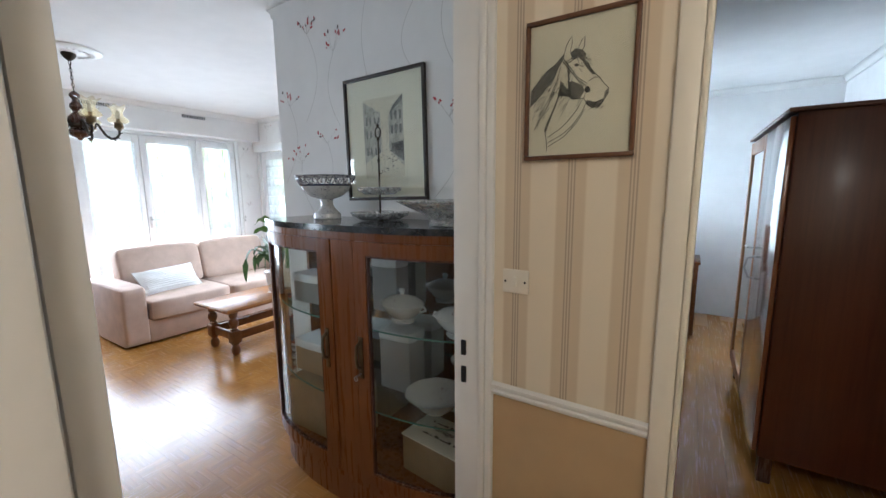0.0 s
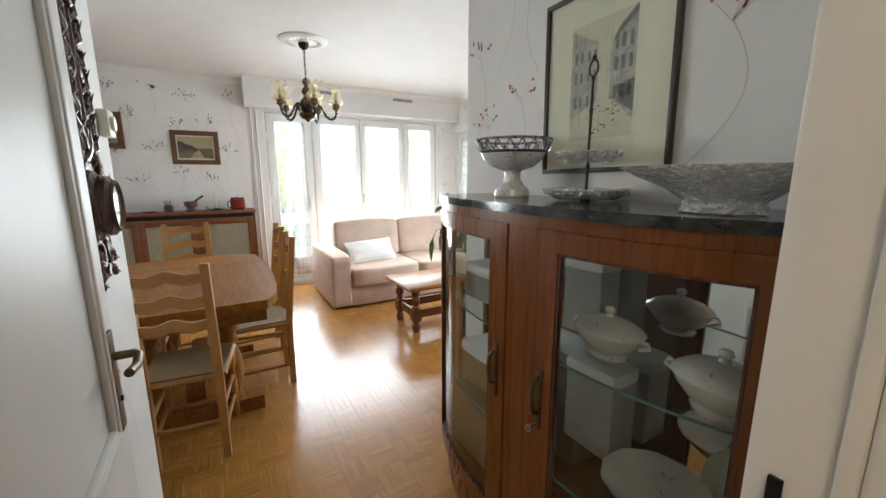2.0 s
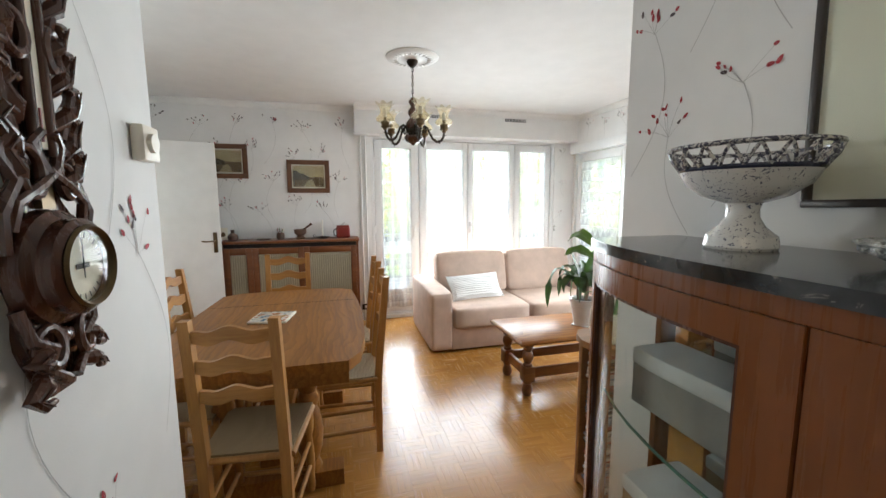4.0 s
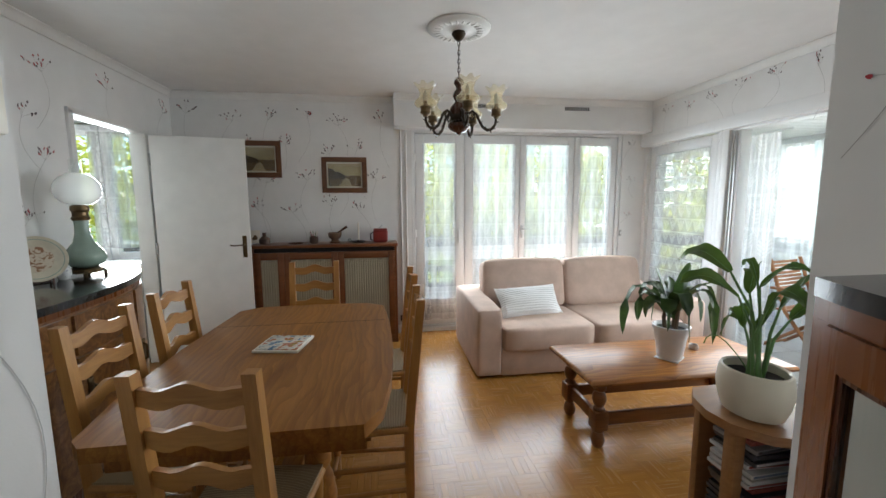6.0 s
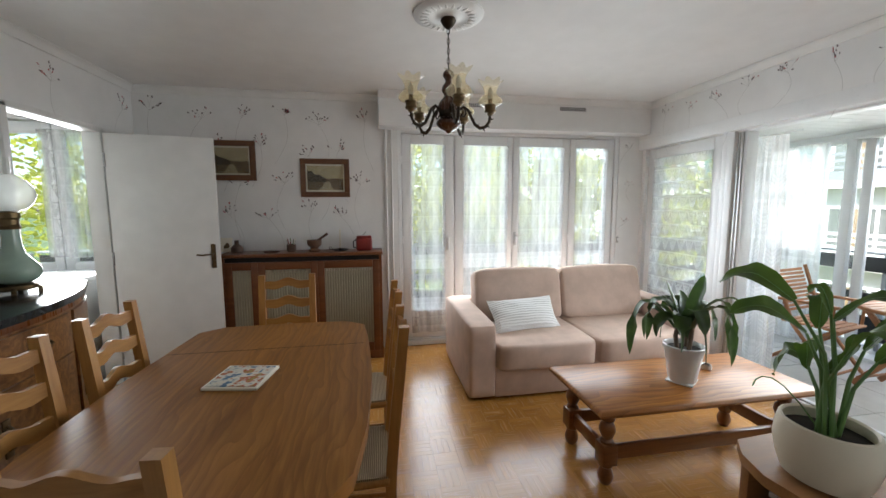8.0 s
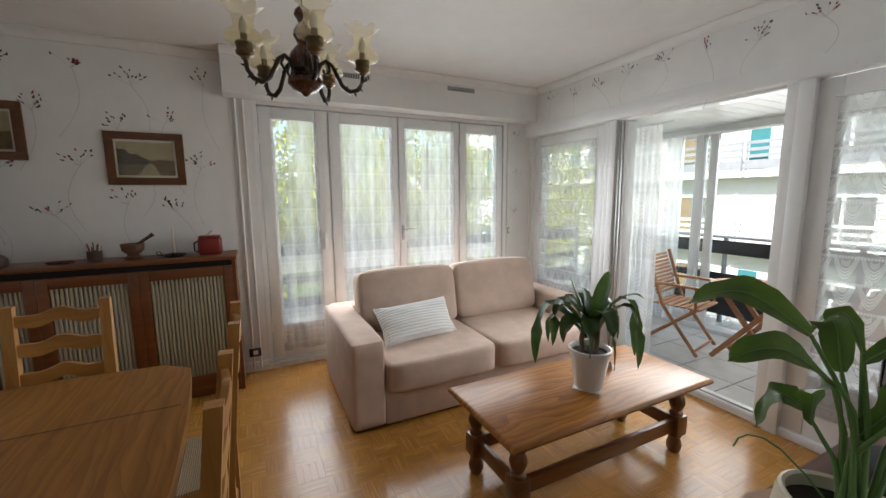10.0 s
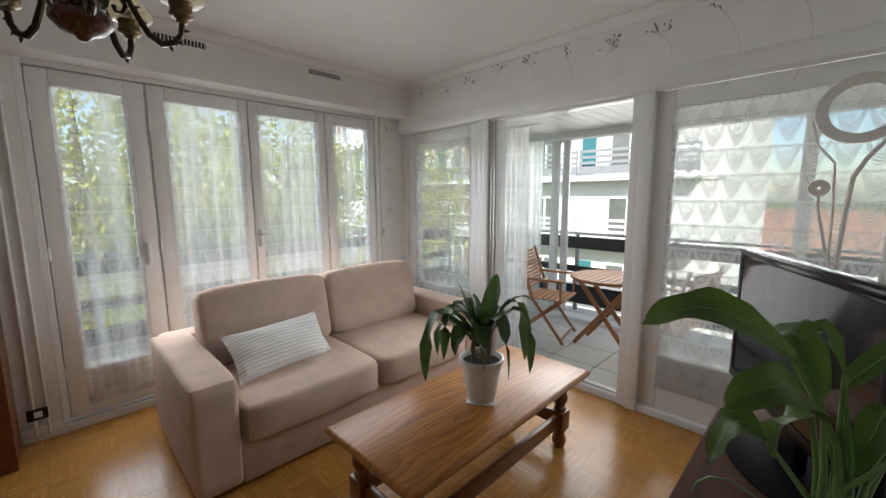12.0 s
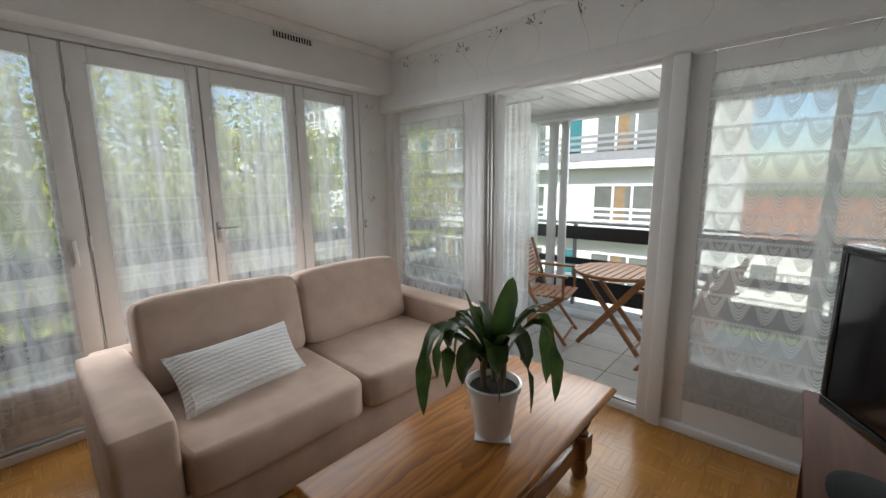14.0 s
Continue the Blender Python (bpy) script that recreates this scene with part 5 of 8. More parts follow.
# ---- sofa ----
def puffed(x0, x1, y0, y1, z0, z1, r=0.06, puff=0.02, seed=0, cuts=5):
    """A cushion: a rounded box that swells in the middle, with slight creases."""
    bm = boxes((x0, x1, y0, y1, z0, z1))
    bmesh.ops.subdivide_edges(bm, edges=bm.edges[:], cuts=cuts, use_grid_fill=True)
    c = Vector(((x0 + x1) / 2, (y0 + y1) / 2, (z0 + z1) / 2))
    h = Vector(((x1 - x0) / 2, (y1 - y0) / 2, (z1 - z0) / 2))
    for v in bm.verts:
        p = v.co - c
        q = Vector([max(abs(p[i]) - (h[i] - r), 0) for i in range(3)])
        if q.length > 1e-6:
            inner = Vector([min(max(p[i], -(h[i] - r)), h[i] - r) for i in range(3)])
            way = Vector([math.copysign(q[i], p[i]) for i in range(3)]).normalized()
            p = inner + way * min(r, q.length)
        u = Vector([p[i] / h[i] for i in range(3)])
        swell = puff * max(0, 1 - u.x ** 2) * max(0, 1 - u.y ** 2) + puff * 0.8 * max(0, 1 - u.y ** 2) * max(0, 1 - u.z ** 2) + puff * 0.5 * max(0, 1 - u.x ** 2) * max(0, 1 - u.z ** 2)
        n = p.normalized()
        v.co = c + p + n * swell + 0.005 * noise.noise_vector(p * 7 + Vector((seed, 0, 0)))
    return bm


def smooth_part(name, bm, m, parent, label="", levels=1):
    ob = part(name, bm, m, parent, label)
    mod = ob.modifiers.new("subdivision", "SUBSURF")
    mod.levels = mod.render_levels = levels
    return ob


def sofa():
    s = thing("sofa", "two-seat sofa in pale beige fabric by the window", "sofa")
    smooth_part("arm", puffed(-1.2, -0.2, 4.875, 5.09, 0.012, 0.585, 0.02, 0.004, 1, 8), FABRIC, s)
    smooth_part("arm", puffed(-1.2, -0.2, 6.695, 6.91, 0.012, 0.585, 0.02, 0.004, 2, 8), FABRIC, s)
    part("base", soft_box(-1.18, -0.215, 5.08, 6.705, 0.02, 0.25, 0.012), FABRIC, s)
    part("back_frame", soft_box(-1.28, -1.12, 4.93, 6.85, 0.05, 0.565, 0.03), FABRIC, s)
    for y0, y1, k in ((5.087, 5.89, 3), (5.894, 6.698, 4)):
        smooth_part("seat_cushion", puffed(-1.05, -0.165, y0, y1, 0.22, 0.435, 0.036, 0.015, k, 7), FABRIC, s)
        back = puffed(-0.13, 0.11, y0 - 0.005, y1 - 0.005, 0.0, 0.475, 0.055, 0.014, k + 2, 7)
        move(back, pose(-0.83, 0, 0.41, 0, -13, 0))
        smooth_part("back_cushion", back, FABRIC, s)
    for x, y in ((-0.27, 4.95), (-0.27, 6.83), (-1.15, 4.95), (-1.15, 6.83)):
        part("foot", turned(((0, 0), (0.025, 0), (0.025, 0.04), (0, 0.04)), 12, None, x - 0.06, y), DARK_METAL, s)


sofa()


def pillow_cloth():
    m, nodes, links, shader = material("ribbed_white_cotton")
    coords = nodes.new("ShaderNodeTexCoord")
    wave = nodes.new("ShaderNodeTexWave")
    wave.bands_direction = "Y"
    wave.inputs["Scale"].default_value, wave.inputs["Distortion"].default_value, wave.inputs["Detail Scale"].default_value = 15, 2.2, 3.0
    links.new(coords.outputs["Object"], wave.inputs["Vector"])
    # rib shading put into the colour too: grooves a little darker
    links.new(mixed(nodes, links, wave.outputs["Fac"], (0.73, 0.73, 0.71), (0.79, 0.79, 0.78)), shader.inputs["Base Color"])
    shader.inputs["Roughness"].default_value = 0.85
    bump(nodes, links, shader, wave.outputs["Fac"], 0.5, 0.008)
    return m


def pillow():
    p = thing("pillow", "white ribbed cotton pillow leaning on the sofa back", "pillow", at=pose(-0.575, 5.44, 0.54, 0, 0, 97) @ pose(0, 0, 0, 47, 0, 0) @ pose(0, 0, 0, 0, 0, 0))
    bm = bmesh.new()
    n, mm = 22, 14
    w, h = 0.3, 0.155
    for side in (1, -1):
        grid = []
        for i in range(n + 1):
            line = []
            for j in range(mm + 1):
                u, v = 2 * i / n - 1, 2 * j / mm - 1
                pinch = 1 - 0.07 * (1 - v * v) * abs(u) ** 3
                pinch2 = 1 - 0.1 * (1 - u * u) * abs(v) ** 3
                t = 0.09 * ((1 - u * u) * (1 - v * v)) ** 0.45
                z = side * t + 0.012 * noise.noise(Vector((u * 2.2, v * 2.2, side))) + 0.05 * u * u * u * v
                line.append(bm.verts.new((u * w * pinch, v * h * pinch2, z if abs(u) < 1 and abs(v) < 1 else 0.0)))
            grid.append(line)
        for i in range(n):
            for j in range(mm):
                bm.faces.new((grid[i][j], grid[i + 1][j], grid[i + 1][j + 1], grid[i][j + 1]))
    bmesh.ops.remove_doubles(bm, verts=bm.verts[:], dist=0.0005)
    part("cover", bm, pillow_cloth(), p)
    return p


pillow()


# ---- coffee table ----
def coffee_table():
    t = thing("coffee_table", "oak coffee table with turned legs and low rails", "coffee table")
    x0, x1, y0, y1 = 0.255, 0.83, 5.275, 6.6
    top = bmesh.new()
    rings = []
    for g, z in ((0.02, 0.412), (0.004, 0.42), (0.0, 0.432), (0.006, 0.443), (0.018, 0.45)):
        rings.append([top.verts.new(p) for p in ((x0 + g, y0 + g, z), (x1 - g, y0 + g, z), (x1 - g, y1 - g, z), (x0 + g, y1 - g, z))])
    for a, b in zip(rings, rings[1:]):
        for i in range(4):
            top.faces.new((a[i], a[(i + 1) % 4], b[(i + 1) % 4], b[i]))
    top.faces.new(rings[0][::-1])
    top.faces.new(rings[-1])
    part("tabletop", top, COFFEE_OAK, t)
    for x in (x0 + 0.11, x1 - 0.11):
        for y in (y0 + 0.11, y1 - 0.13):
            low = turned(((0.0, 0.0), (0.026, 0.0), (0.036, 0.02), (0.04, 0.045), (0.032, 0.075), (0.026, 0.09), (0.036, 0.1), (0.036, 0.115), (0.0, 0.115)), 20, None, x, y)
            block = soft_box(x - 0.042, x + 0.042, y - 0.042, y + 0.042, 0.11, 0.225, 0.008)
            up = turned(((0.0, 0.22), (0.034, 0.222), (0.034, 0.238), (0.024, 0.25), (0.034, 0.268), (0.042, 0.295), (0.036, 0.325), (0.024, 0.34), (0.036, 0.352), (0.036, 0.372), (0.03, 0.38), (0.03, 0.414), (0.0, 0.414)), 20, None, x, y)
            part("leg", join(low, block, up), DARKER_OAK, t)
    for x in (x0 + 0.11, x1 - 0.11):
        part("rail", soft_box(x - 0.014, x + 0.014, y0 + 0.14, y1 - 0.16, 0.13, 0.205, 0.004), DARKER_OAK, t)
    for y in (y0 + 0.11, y1 - 0.13):
        part("rail", soft_box(x0 + 0.14, x1 - 0.14, y - 0.014, y + 0.014, 0.13, 0.205, 0.004), DARKER_OAK, t)
        part("crossbar", soft_box(x0 + 0.08, x1 - 0.08, y - 0.03, y + 0.03, 0.375, 0.414, 0.004), DARKER_OAK, t)


DARKER_OAK = wood("coffee_table_frame_oak", (0.24, 0.095, 0.03), (0.12, 0.045, 0.014), 0.32, "y", 0.9, coat=0.25)
coffee_table()


# ---- plants ----
def leaf_material(name, light, dark, gloss=0.35):
    m, nodes, links, shader = material(name)
    a = noise_at(nodes, links, 14, 4)
    v = noise_at(nodes, links, 90, 2, (1, 1, 0.15))
    base = mixed(nodes, links, ramp(nodes, links, a, 0.35, 0.7), dark, light)
    base = mixed(nodes, links, ramp(nodes, links, v, 0.55, 0.9), base, tuple(c * 0.7 for c in light))
    links.new(base, shader.inputs["Base Color"])
    shader.inputs["Roughness"].default_value = gloss
    back = nodes.new("ShaderNodeBsdfTranslucent")
    links.new(base, back.inputs[0])
    mix = nodes.new("ShaderNodeMixShader")
    mix.inputs[0].default_value = 0.42
    links.new(shader.outputs[0], mix.inputs[1])
    links.new(back.outputs[0], mix.inputs[2])
    links.new(mix.outputs[0], nodes["Material Output"].inputs[0])
    bump(nodes, links, shader, v, 0.25, 0.003)
    return m


LEAF_DARK = leaf_material("dark_leaf", (0.06, 0.105, 0.026), (0.026, 0.05, 0.015), 0.3)
LEAF_LILY = leaf_material("lily_leaf", (0.085, 0.15, 0.02), (0.04, 0.08, 0.013), 0.36)
STALK = plain("green_stalk", (0.10, 0.2, 0.05), 0.45)
STEM_BROWN = plain("brown_stem", (0.16, 0.11, 0.07), 0.7)
SOIL = plain("potting_soil", (0.025, 0.017, 0.012), 0.9, vary=0.5, scale=60, relief=0.6)


def leaf(points, width, droop=0.25, ripple=0.0, twist=0.0):
    """A blade along a spine of points, folded a little along its midrib."""
    bm = bmesh.new()
    pts = [Vector(p) for p in points]
    n = 12
    rows = []
    for i in range(n + 1):
        t = i / n * (len(pts) - 1)
        k = min(int(t), len(pts) - 2)
        f = t - k
        p0, p1, p2, p3 = pts[max(k - 1, 0)], pts[k], pts[k + 1], pts[min(k + 2, len(pts) - 1)]
        c = 0.5 * ((2 * p1) + (p2 - p0) * f + (2 * p0 - 5 * p1 + 4 * p2 - p3) * f * f + (3 * p1 - p0 - 3 * p2 + p3) * f ** 3)
        way = (p2 - p1).normalized()
        side = way.cross(Vector((0, 0, 1)))
        side = side.normalized() if side.length > 0.05 else Vector((1, 0, 0))
        up = side.cross(way)
        side, up = side * math.cos(twist) + up * math.sin(twist), up * math.cos(twist) - side * math.sin(twist)
        u = i / n
        w = width * (math.sin(math.pi * min(1, u * 0.97 + 0.03) ** 0.85) ** 0.7) * (1 if u < 0.985 else 0.15)
        fold = droop * w
        r = ripple * math.sin(14 * u)
        rows.append([bm.verts.new(c - side * w + up * (fold + r)), bm.verts.new(c - side * w * 0.5 + up * (fold * 0.4)), bm.verts.new(c), bm.verts.new(c + side * w * 0.5 + up * (fold * 0.4)), bm.verts.new(c + side * w + up * (fold - r))])
    for a, b in zip(rows, rows[1:]):
        for i in range(4):
            bm.faces.new((a[i], a[i + 1], b[i + 1], b[i]))
    return bm


def dracaena():
    p = thing("potted_dracaena", "dracaena with drooping dark leaves in a white pot", "potted plant", at=pose(0.585, 5.93, 0.457) @ Matrix.Diagonal((1.1, 1.1, 1.06, 1)))
    saucer = tagged(part("pot_tile", soft_box(0.517, 0.653, 5.862, 5.998, 0.4505, 0.4575, 0.002), PORCELAIN), "square white ceramic tile under the plant pot", "tile")
    saucer.matrix_world = Matrix.Translation((0.585, 5.93, 0)) @ Matrix.Rotation(0.6, 4, "Z") @ Matrix.Translation((-0.585, -5.93, 0))
    part("pot", turned(((0.0, 0.0), (0.062, 0.0), (0.066, 0.01), (0.09, 0.172), (0.097, 0.174), (0.098, 0.194), (0.09, 0.197), (0.086, 0.19), (0.082, 0.165), (0.0, 0.165)), 36), PORCELAIN, p, "white plastic flower pot")
    part("soil", turned(((0.0, 0.176), (0.04, 0.178), (0.0845, 0.172)), 24), SOIL, p)
    rnd = random.Random(3)
    for k in range(3):
        a = 2.1 * k
        part("stem", tube([(0.03 * math.cos(a), 0.03 * math.sin(a), 0.15), (0.04 * math.cos(a), 0.04 * math.sin(a), 0.24), (0.035 * math.cos(a + 0.3), 0.035 * math.sin(a + 0.3), 0.3)], 0.011, 8), STEM_BROWN, p)
    straps = (  # bearing, reach, crest and tip heights, half width
        (215, 0.1, 0.4, 0.53, 0.034), (55, 0.07, 0.42, 0.57, 0.032), (140, 0.09, 0.38, 0.47, 0.028), (222, 0.235, 0.40, 0.1, 0.031), (243, 0.17, 0.43, 0.2, 0.03), (200, 0.2, 0.36, 0.17, 0.027),
        (40, 0.185, 0.45, 0.17, 0.031), (18, 0.2, 0.43, 0.14, 0.029), (66, 0.22, 0.46, 0.42, 0.02), (300, 0.12, 0.37, 0.19, 0.034), (332, 0.15, 0.41, 0.15, 0.031), (268, 0.15, 0.35, 0.24, 0.028),
        (108, 0.18, 0.4, 0.2, 0.028), (155, 0.19, 0.42, 0.16, 0.029), (180, 0.16, 0.42, 0.36, 0.024))
    for bearing, reach, crest, tip, w in straps:
        a = radians(bearing)
        c, s = math.cos(a), math.sin(a)
        z = rnd.uniform(0.23, 0.29)
        bend = rnd.uniform(-0.025, 0.025)
        spine = [(0.02 * c, 0.02 * s, z), (0.42 * reach * c, 0.42 * reach * s, z + 0.72 * (crest - z)), (0.8 * reach * c - bend * s, 0.8 * reach * s + bend * c, crest if tip < crest else 0.5 * (crest + tip)), (reach * c - 2 * bend * s, reach * s + 2 * bend * c, 0.55 * crest + 0.45 * tip if tip < crest else tip)]
        if tip < crest - 0.05:
            spine.append((1.02 * reach * c - 2.6 * bend * s, 1.02 * reach * s + 2.6 * bend * c, tip))
        part("leaf", leaf(spine, 1.32 * w, 0.3, 0.002, rnd.uniform(-0.45, 0.45)), LEAF_DARK, p)


dracaena()


def peace_lily():
    p = thing("potted_peace_lily", "peace lily with broad green leaves in a cream bowl", "potted plant", at=pose(1.755, 5.25, 0.8))
    oval = Matrix.Diagonal((0.96, 0.84, 0.9, 1))
    part("bowl", move(turned(((0.0, 0.0), (0.06, 0.0), (0.085, 0.012), (0.098, 0.05), (0.105, 0.095), (0.1, 0.14), (0.096, 0.156), (0.091, 0.159), (0.086, 0.154), (0.094, 0.11), (0.09, 0.1), (0.0, 0.1)), 56), oval), plain("cream_stoneware", (0.62, 0.56, 0.44), 0.42, vary=0.06, scale=10), p, "cream stoneware bowl")
    part("soil", move(turned(((0.0, 0.13), (0.05, 0.133), (0.0905, 0.126)), 24), oval), SOIL, p)
    blades = [  # head, crest and tip of each blade, its half width
        ((-0.058, -0.052, 0.42), (-0.135, -0.07, 0.47), (-0.232, -0.083, 0.432), 0.036), ((-0.025, -0.051, 0.35), (-0.055, -0.12, 0.405), (-0.108, -0.177, 0.381), 0.032),
        ((-0.082, 0.032, 0.258), (-0.115, 0.025, 0.275), (-0.148, 0.021, 0.19), 0.03), ((0.045, 0.01, 0.33), (0.105, 0.03, 0.435), (0.175, 0.05, 0.38), 0.033),
        ((0.04, -0.03, 0.32), (0.095, -0.05, 0.395), (0.175, -0.06, 0.37), 0.028), ((-0.01, 0.0, 0.38), (0.035, 0.02, 0.44), (0.095, 0.05, 0.435), 0.02),
        ((-0.01, -0.01, 0.40), (-0.03, -0.01, 0.45), (-0.055, -0.02, 0.435), 0.016), ((-0.005, -0.01, 0.26), (0.02, 0.01, 0.31), (0.035, 0.02, 0.36), 0.022),
        ((0.045, 0.05, 0.3), (0.075, 0.09, 0.37), (0.085, 0.12, 0.44), 0.028), ((-0.035, 0.0, 0.33), (-0.065, 0.01, 0.31), (-0.07, 0.02, 0.24), 0.028), ((-0.03, -0.01, 0.36), (-0.055, 0.025, 0.425), (-0.095, 0.06, 0.4), 0.03)]
    for k, (head, crest, tip, w) in enumerate(blades):
        foot = (0.018 * math.cos(2.4 * k), 0.018 * math.sin(2.4 * k), 0.112)
        knee = (foot[0] + 0.35 * (head[0] - foot[0]), foot[1] + 0.35 * (head[1] - foot[1]), 0.135 + 0.6 * (head[2] - 0.135))
        part("stalk", tube([foot, knee, head], 0.004, 8, None, [0.0055, 0.0042, 0.003]), STALK, p)
        late = tuple(0.45 * c + 0.55 * q for c, q in zip(crest, tip))
        blade = part("leaf", leaf([head, crest, (late[0], late[1], late[2] + 0.012), tip], 0.85 * w, 0.3, 0.004, 0.6 if tip[0] < head[0] else -0.5), LEAF_LILY, p)
        middle = [v.co.copy() for v in blade.data.vertices][2::5]
        part("midrib", tube([(v.x, v.y, v.z - 0.0006) for v in middle[:-1]], 0.0012, 5, None, [0.0019 - 0.0014 * i / 11 for i in range(len(middle) - 1)]), STALK, blade)
    part("dry_stalk", tube([(-0.02, 0.0, 0.12), (-0.055, -0.008, 0.16), (-0.09, -0.016, 0.19), (-0.115, -0.022, 0.2), (-0.138, -0.026, 0.195), (-0.152, -0.029, 0.18), (-0.158, -0.03, 0.16)], 0.0018, 6), STALK, p)


peace_lily()
glass_dish = thing("candle_glass", "small dark glass tea light holder", "candle holder", at=pose(0.47, 6.2, 0.4505))
part("glass", turned(((0.0, 0.0), (0.026, 0.0), (0.03, 0.008), (0.026, 0.03), (0.021, 0.028), (0.022, 0.01), (0.0, 0.008)), 20), CHROME, glass_dish)


# ---- television corner ----
STAND_WOOD = wood("tv_stand_wood", (0.11, 0.046, 0.027), (0.06, 0.025, 0.015), 0.68, "y", 0.8, gloss=0.12)
BLACK_GLOSS = plain("black_gloss_plastic", (0.008, 0.008, 0.009), 0.16, vary=0.1, relief=0)
BLACK_GLOSS.node_tree.nodes["Principled BSDF"].inputs["Specular IOR Level"].default_value = 0.22
SCREEN = plain("dark_screen", (0.006, 0.007, 0.009), 0.08, vary=0.05, relief=0)
SCREEN.node_tree.nodes["Principled BSDF"].inputs["Specular IOR Level"].default_value = 0.3


def tv_stand():
    s = thing("tv_stand", "low dark wooden television stand", "tv stand")
    part("top", soft_box(1.465, 2.0, 5.47, 6.78, 0.57, 0.6, 0.006), STAND_WOOD, s)
    for y in (5.49, 6.1, 6.74):
        part("side_panel", boxes((1.49, 1.995, y, y + 0.022, 0.04, 0.57)), STAND_WOOD, s, smooth=False)
    part("back_panel", boxes((1.985, 1.995, 5.51, 6.74, 0.06, 0.57)), STAND_WOOD, s, smooth=False)
    for z in (0.06, 0.32):
        part("shelf", boxes((1.49, 1.985, 5.512, 6.1, z, z + 0.02), (1.49, 1.985, 6.122, 6.74, z, z + 0.02)), STAND_WOOD, s, smooth=False)
    part("plinth", boxes((1.52, 1.98, 5.52, 6.73, 0.0, 0.06)), STAND_WOOD, s, smooth=False)


tv_stand()


def television():
    t = thing("television", "black flat screen television, switched off", "television", at=pose(1.66, 6.042, 0.6, 0, 0, -61.6))
    part("casing", soft_box(-0.365, 0.365, 0.0, 0.05, 0.135, 0.63, 0.014, 3), BLACK_GLOSS, t)
    part("casing_back", soft_box(-0.26, 0.26, 0.045, 0.1, 0.16, 0.52, 0.03, 3), BLACK_GLOSS, t)
    part("screen", boxes((-0.335, 0.335, -0.003, 0.002, 0.175, 0.6)), SCREEN, t, "dark mirror-like screen", False)
    part("bezel_edge", join(soft_box(-0.362, 0.362, -0.006, 0.0, 0.605, 0.627, 0.003), soft_box(-0.362, 0.362, -0.006, 0.0, 0.138, 0.17, 0.003), soft_box(-0.362, -0.338, -0.006, 0.0, 0.17, 0.605, 0.003), soft_box(0.338, 0.362, -0.006, 0.0, 0.17, 0.605, 0.003)), BLACK_GLOSS, t)
    part("neck", soft_box(-0.06, 0.06, 0.01, 0.05, 0.015, 0.16, 0.01), BLACK_GLOSS, t)
    foot = turned(((0.0, 0.0), (1.0, 0.0), (1.0, 0.006), (0.9, 0.014), (0.0, 0.018)), 40)
    part("foot", move(foot, Matrix.Translation((0, 0.01, 0)) @ Matrix.Diagonal((0.24, 0.13, 1, 1))), plain("black_foot_plastic", (0.006, 0.006, 0.007), 0.7, vary=0.1, relief=0), t).data.materials[0].node_tree.nodes["Principled BSDF"].inputs["Specular IOR Level"].default_value = 0.08


television()


def ring_lamp():
    m = plain("white_metal", (0.62, 0.6, 0.56), 0.4, vary=0.05)
    l = thing("floor_lamp", "slender white floor lamp with ring-shaped heads", "floor lamp", at=pose(1.74, 6.93, 0))
    part("base", turned(((0.0, 0.0), (0.12, 0.0), (0.12, 0.015), (0.02, 0.025), (0.0, 0.025)), 32), m, l)
    part("stem", tube([(0.0, 0, 0.02), (0.0, 0, 1.0), (0.01, 0, 1.35), (0.02, 0, 1.5), (0.055, 0, 1.58), (0.11, 0, 1.66)], 0.009, 10), m, l)
    part("stem", tube([(-0.02, 0, 0.02), (-0.02, 0, 1.05), (-0.03, 0, 1.4), (-0.04, 0, 1.56), (-0.1, 0, 1.64), (-0.125, 0, 1.74)], 0.005, 8), m, l)
    part("stem", tube([(-0.01, 0, 0.9), (-0.012, 0, 1.1), (-0.04, 0, 1.2), (-0.075, 0, 1.36), (-0.08, 0, 1.42)], 0.006, 8), m, l)
    ring = bmesh.new()
    n, prof = 48, ((0.14, -0.012), (0.14, 0.012), (0.098, 0.012), (0.098, -0.012))
    loops = [[ring.verts.new((0.02 + r * math.cos(a), d, 1.775 + r * math.sin(a))) for r, d in prof] for a in (2 * math.pi * i / n for i in range(n))]
    for i in range(n):
        for j in range(4):
            ring.faces.new((loops[i][j], loops[i][(j + 1) % 4], loops[(i + 1) % n][(j + 1) % 4], loops[(i + 1) % n][j]))
    part("ring_head", bevelled(ring, 0.004), m, l, "white ring-shaped lamp head")
    small = turned(((0.008, -0.01), (0.036, -0.01), (0.038, 0.0), (0.036, 0.01), (0.008, 0.01)), 24)
    part("small_head", move(small, pose(-0.08, 0, 1.455, 90, 0, 0)), m, l, "small round reading head")


ring_lamp()


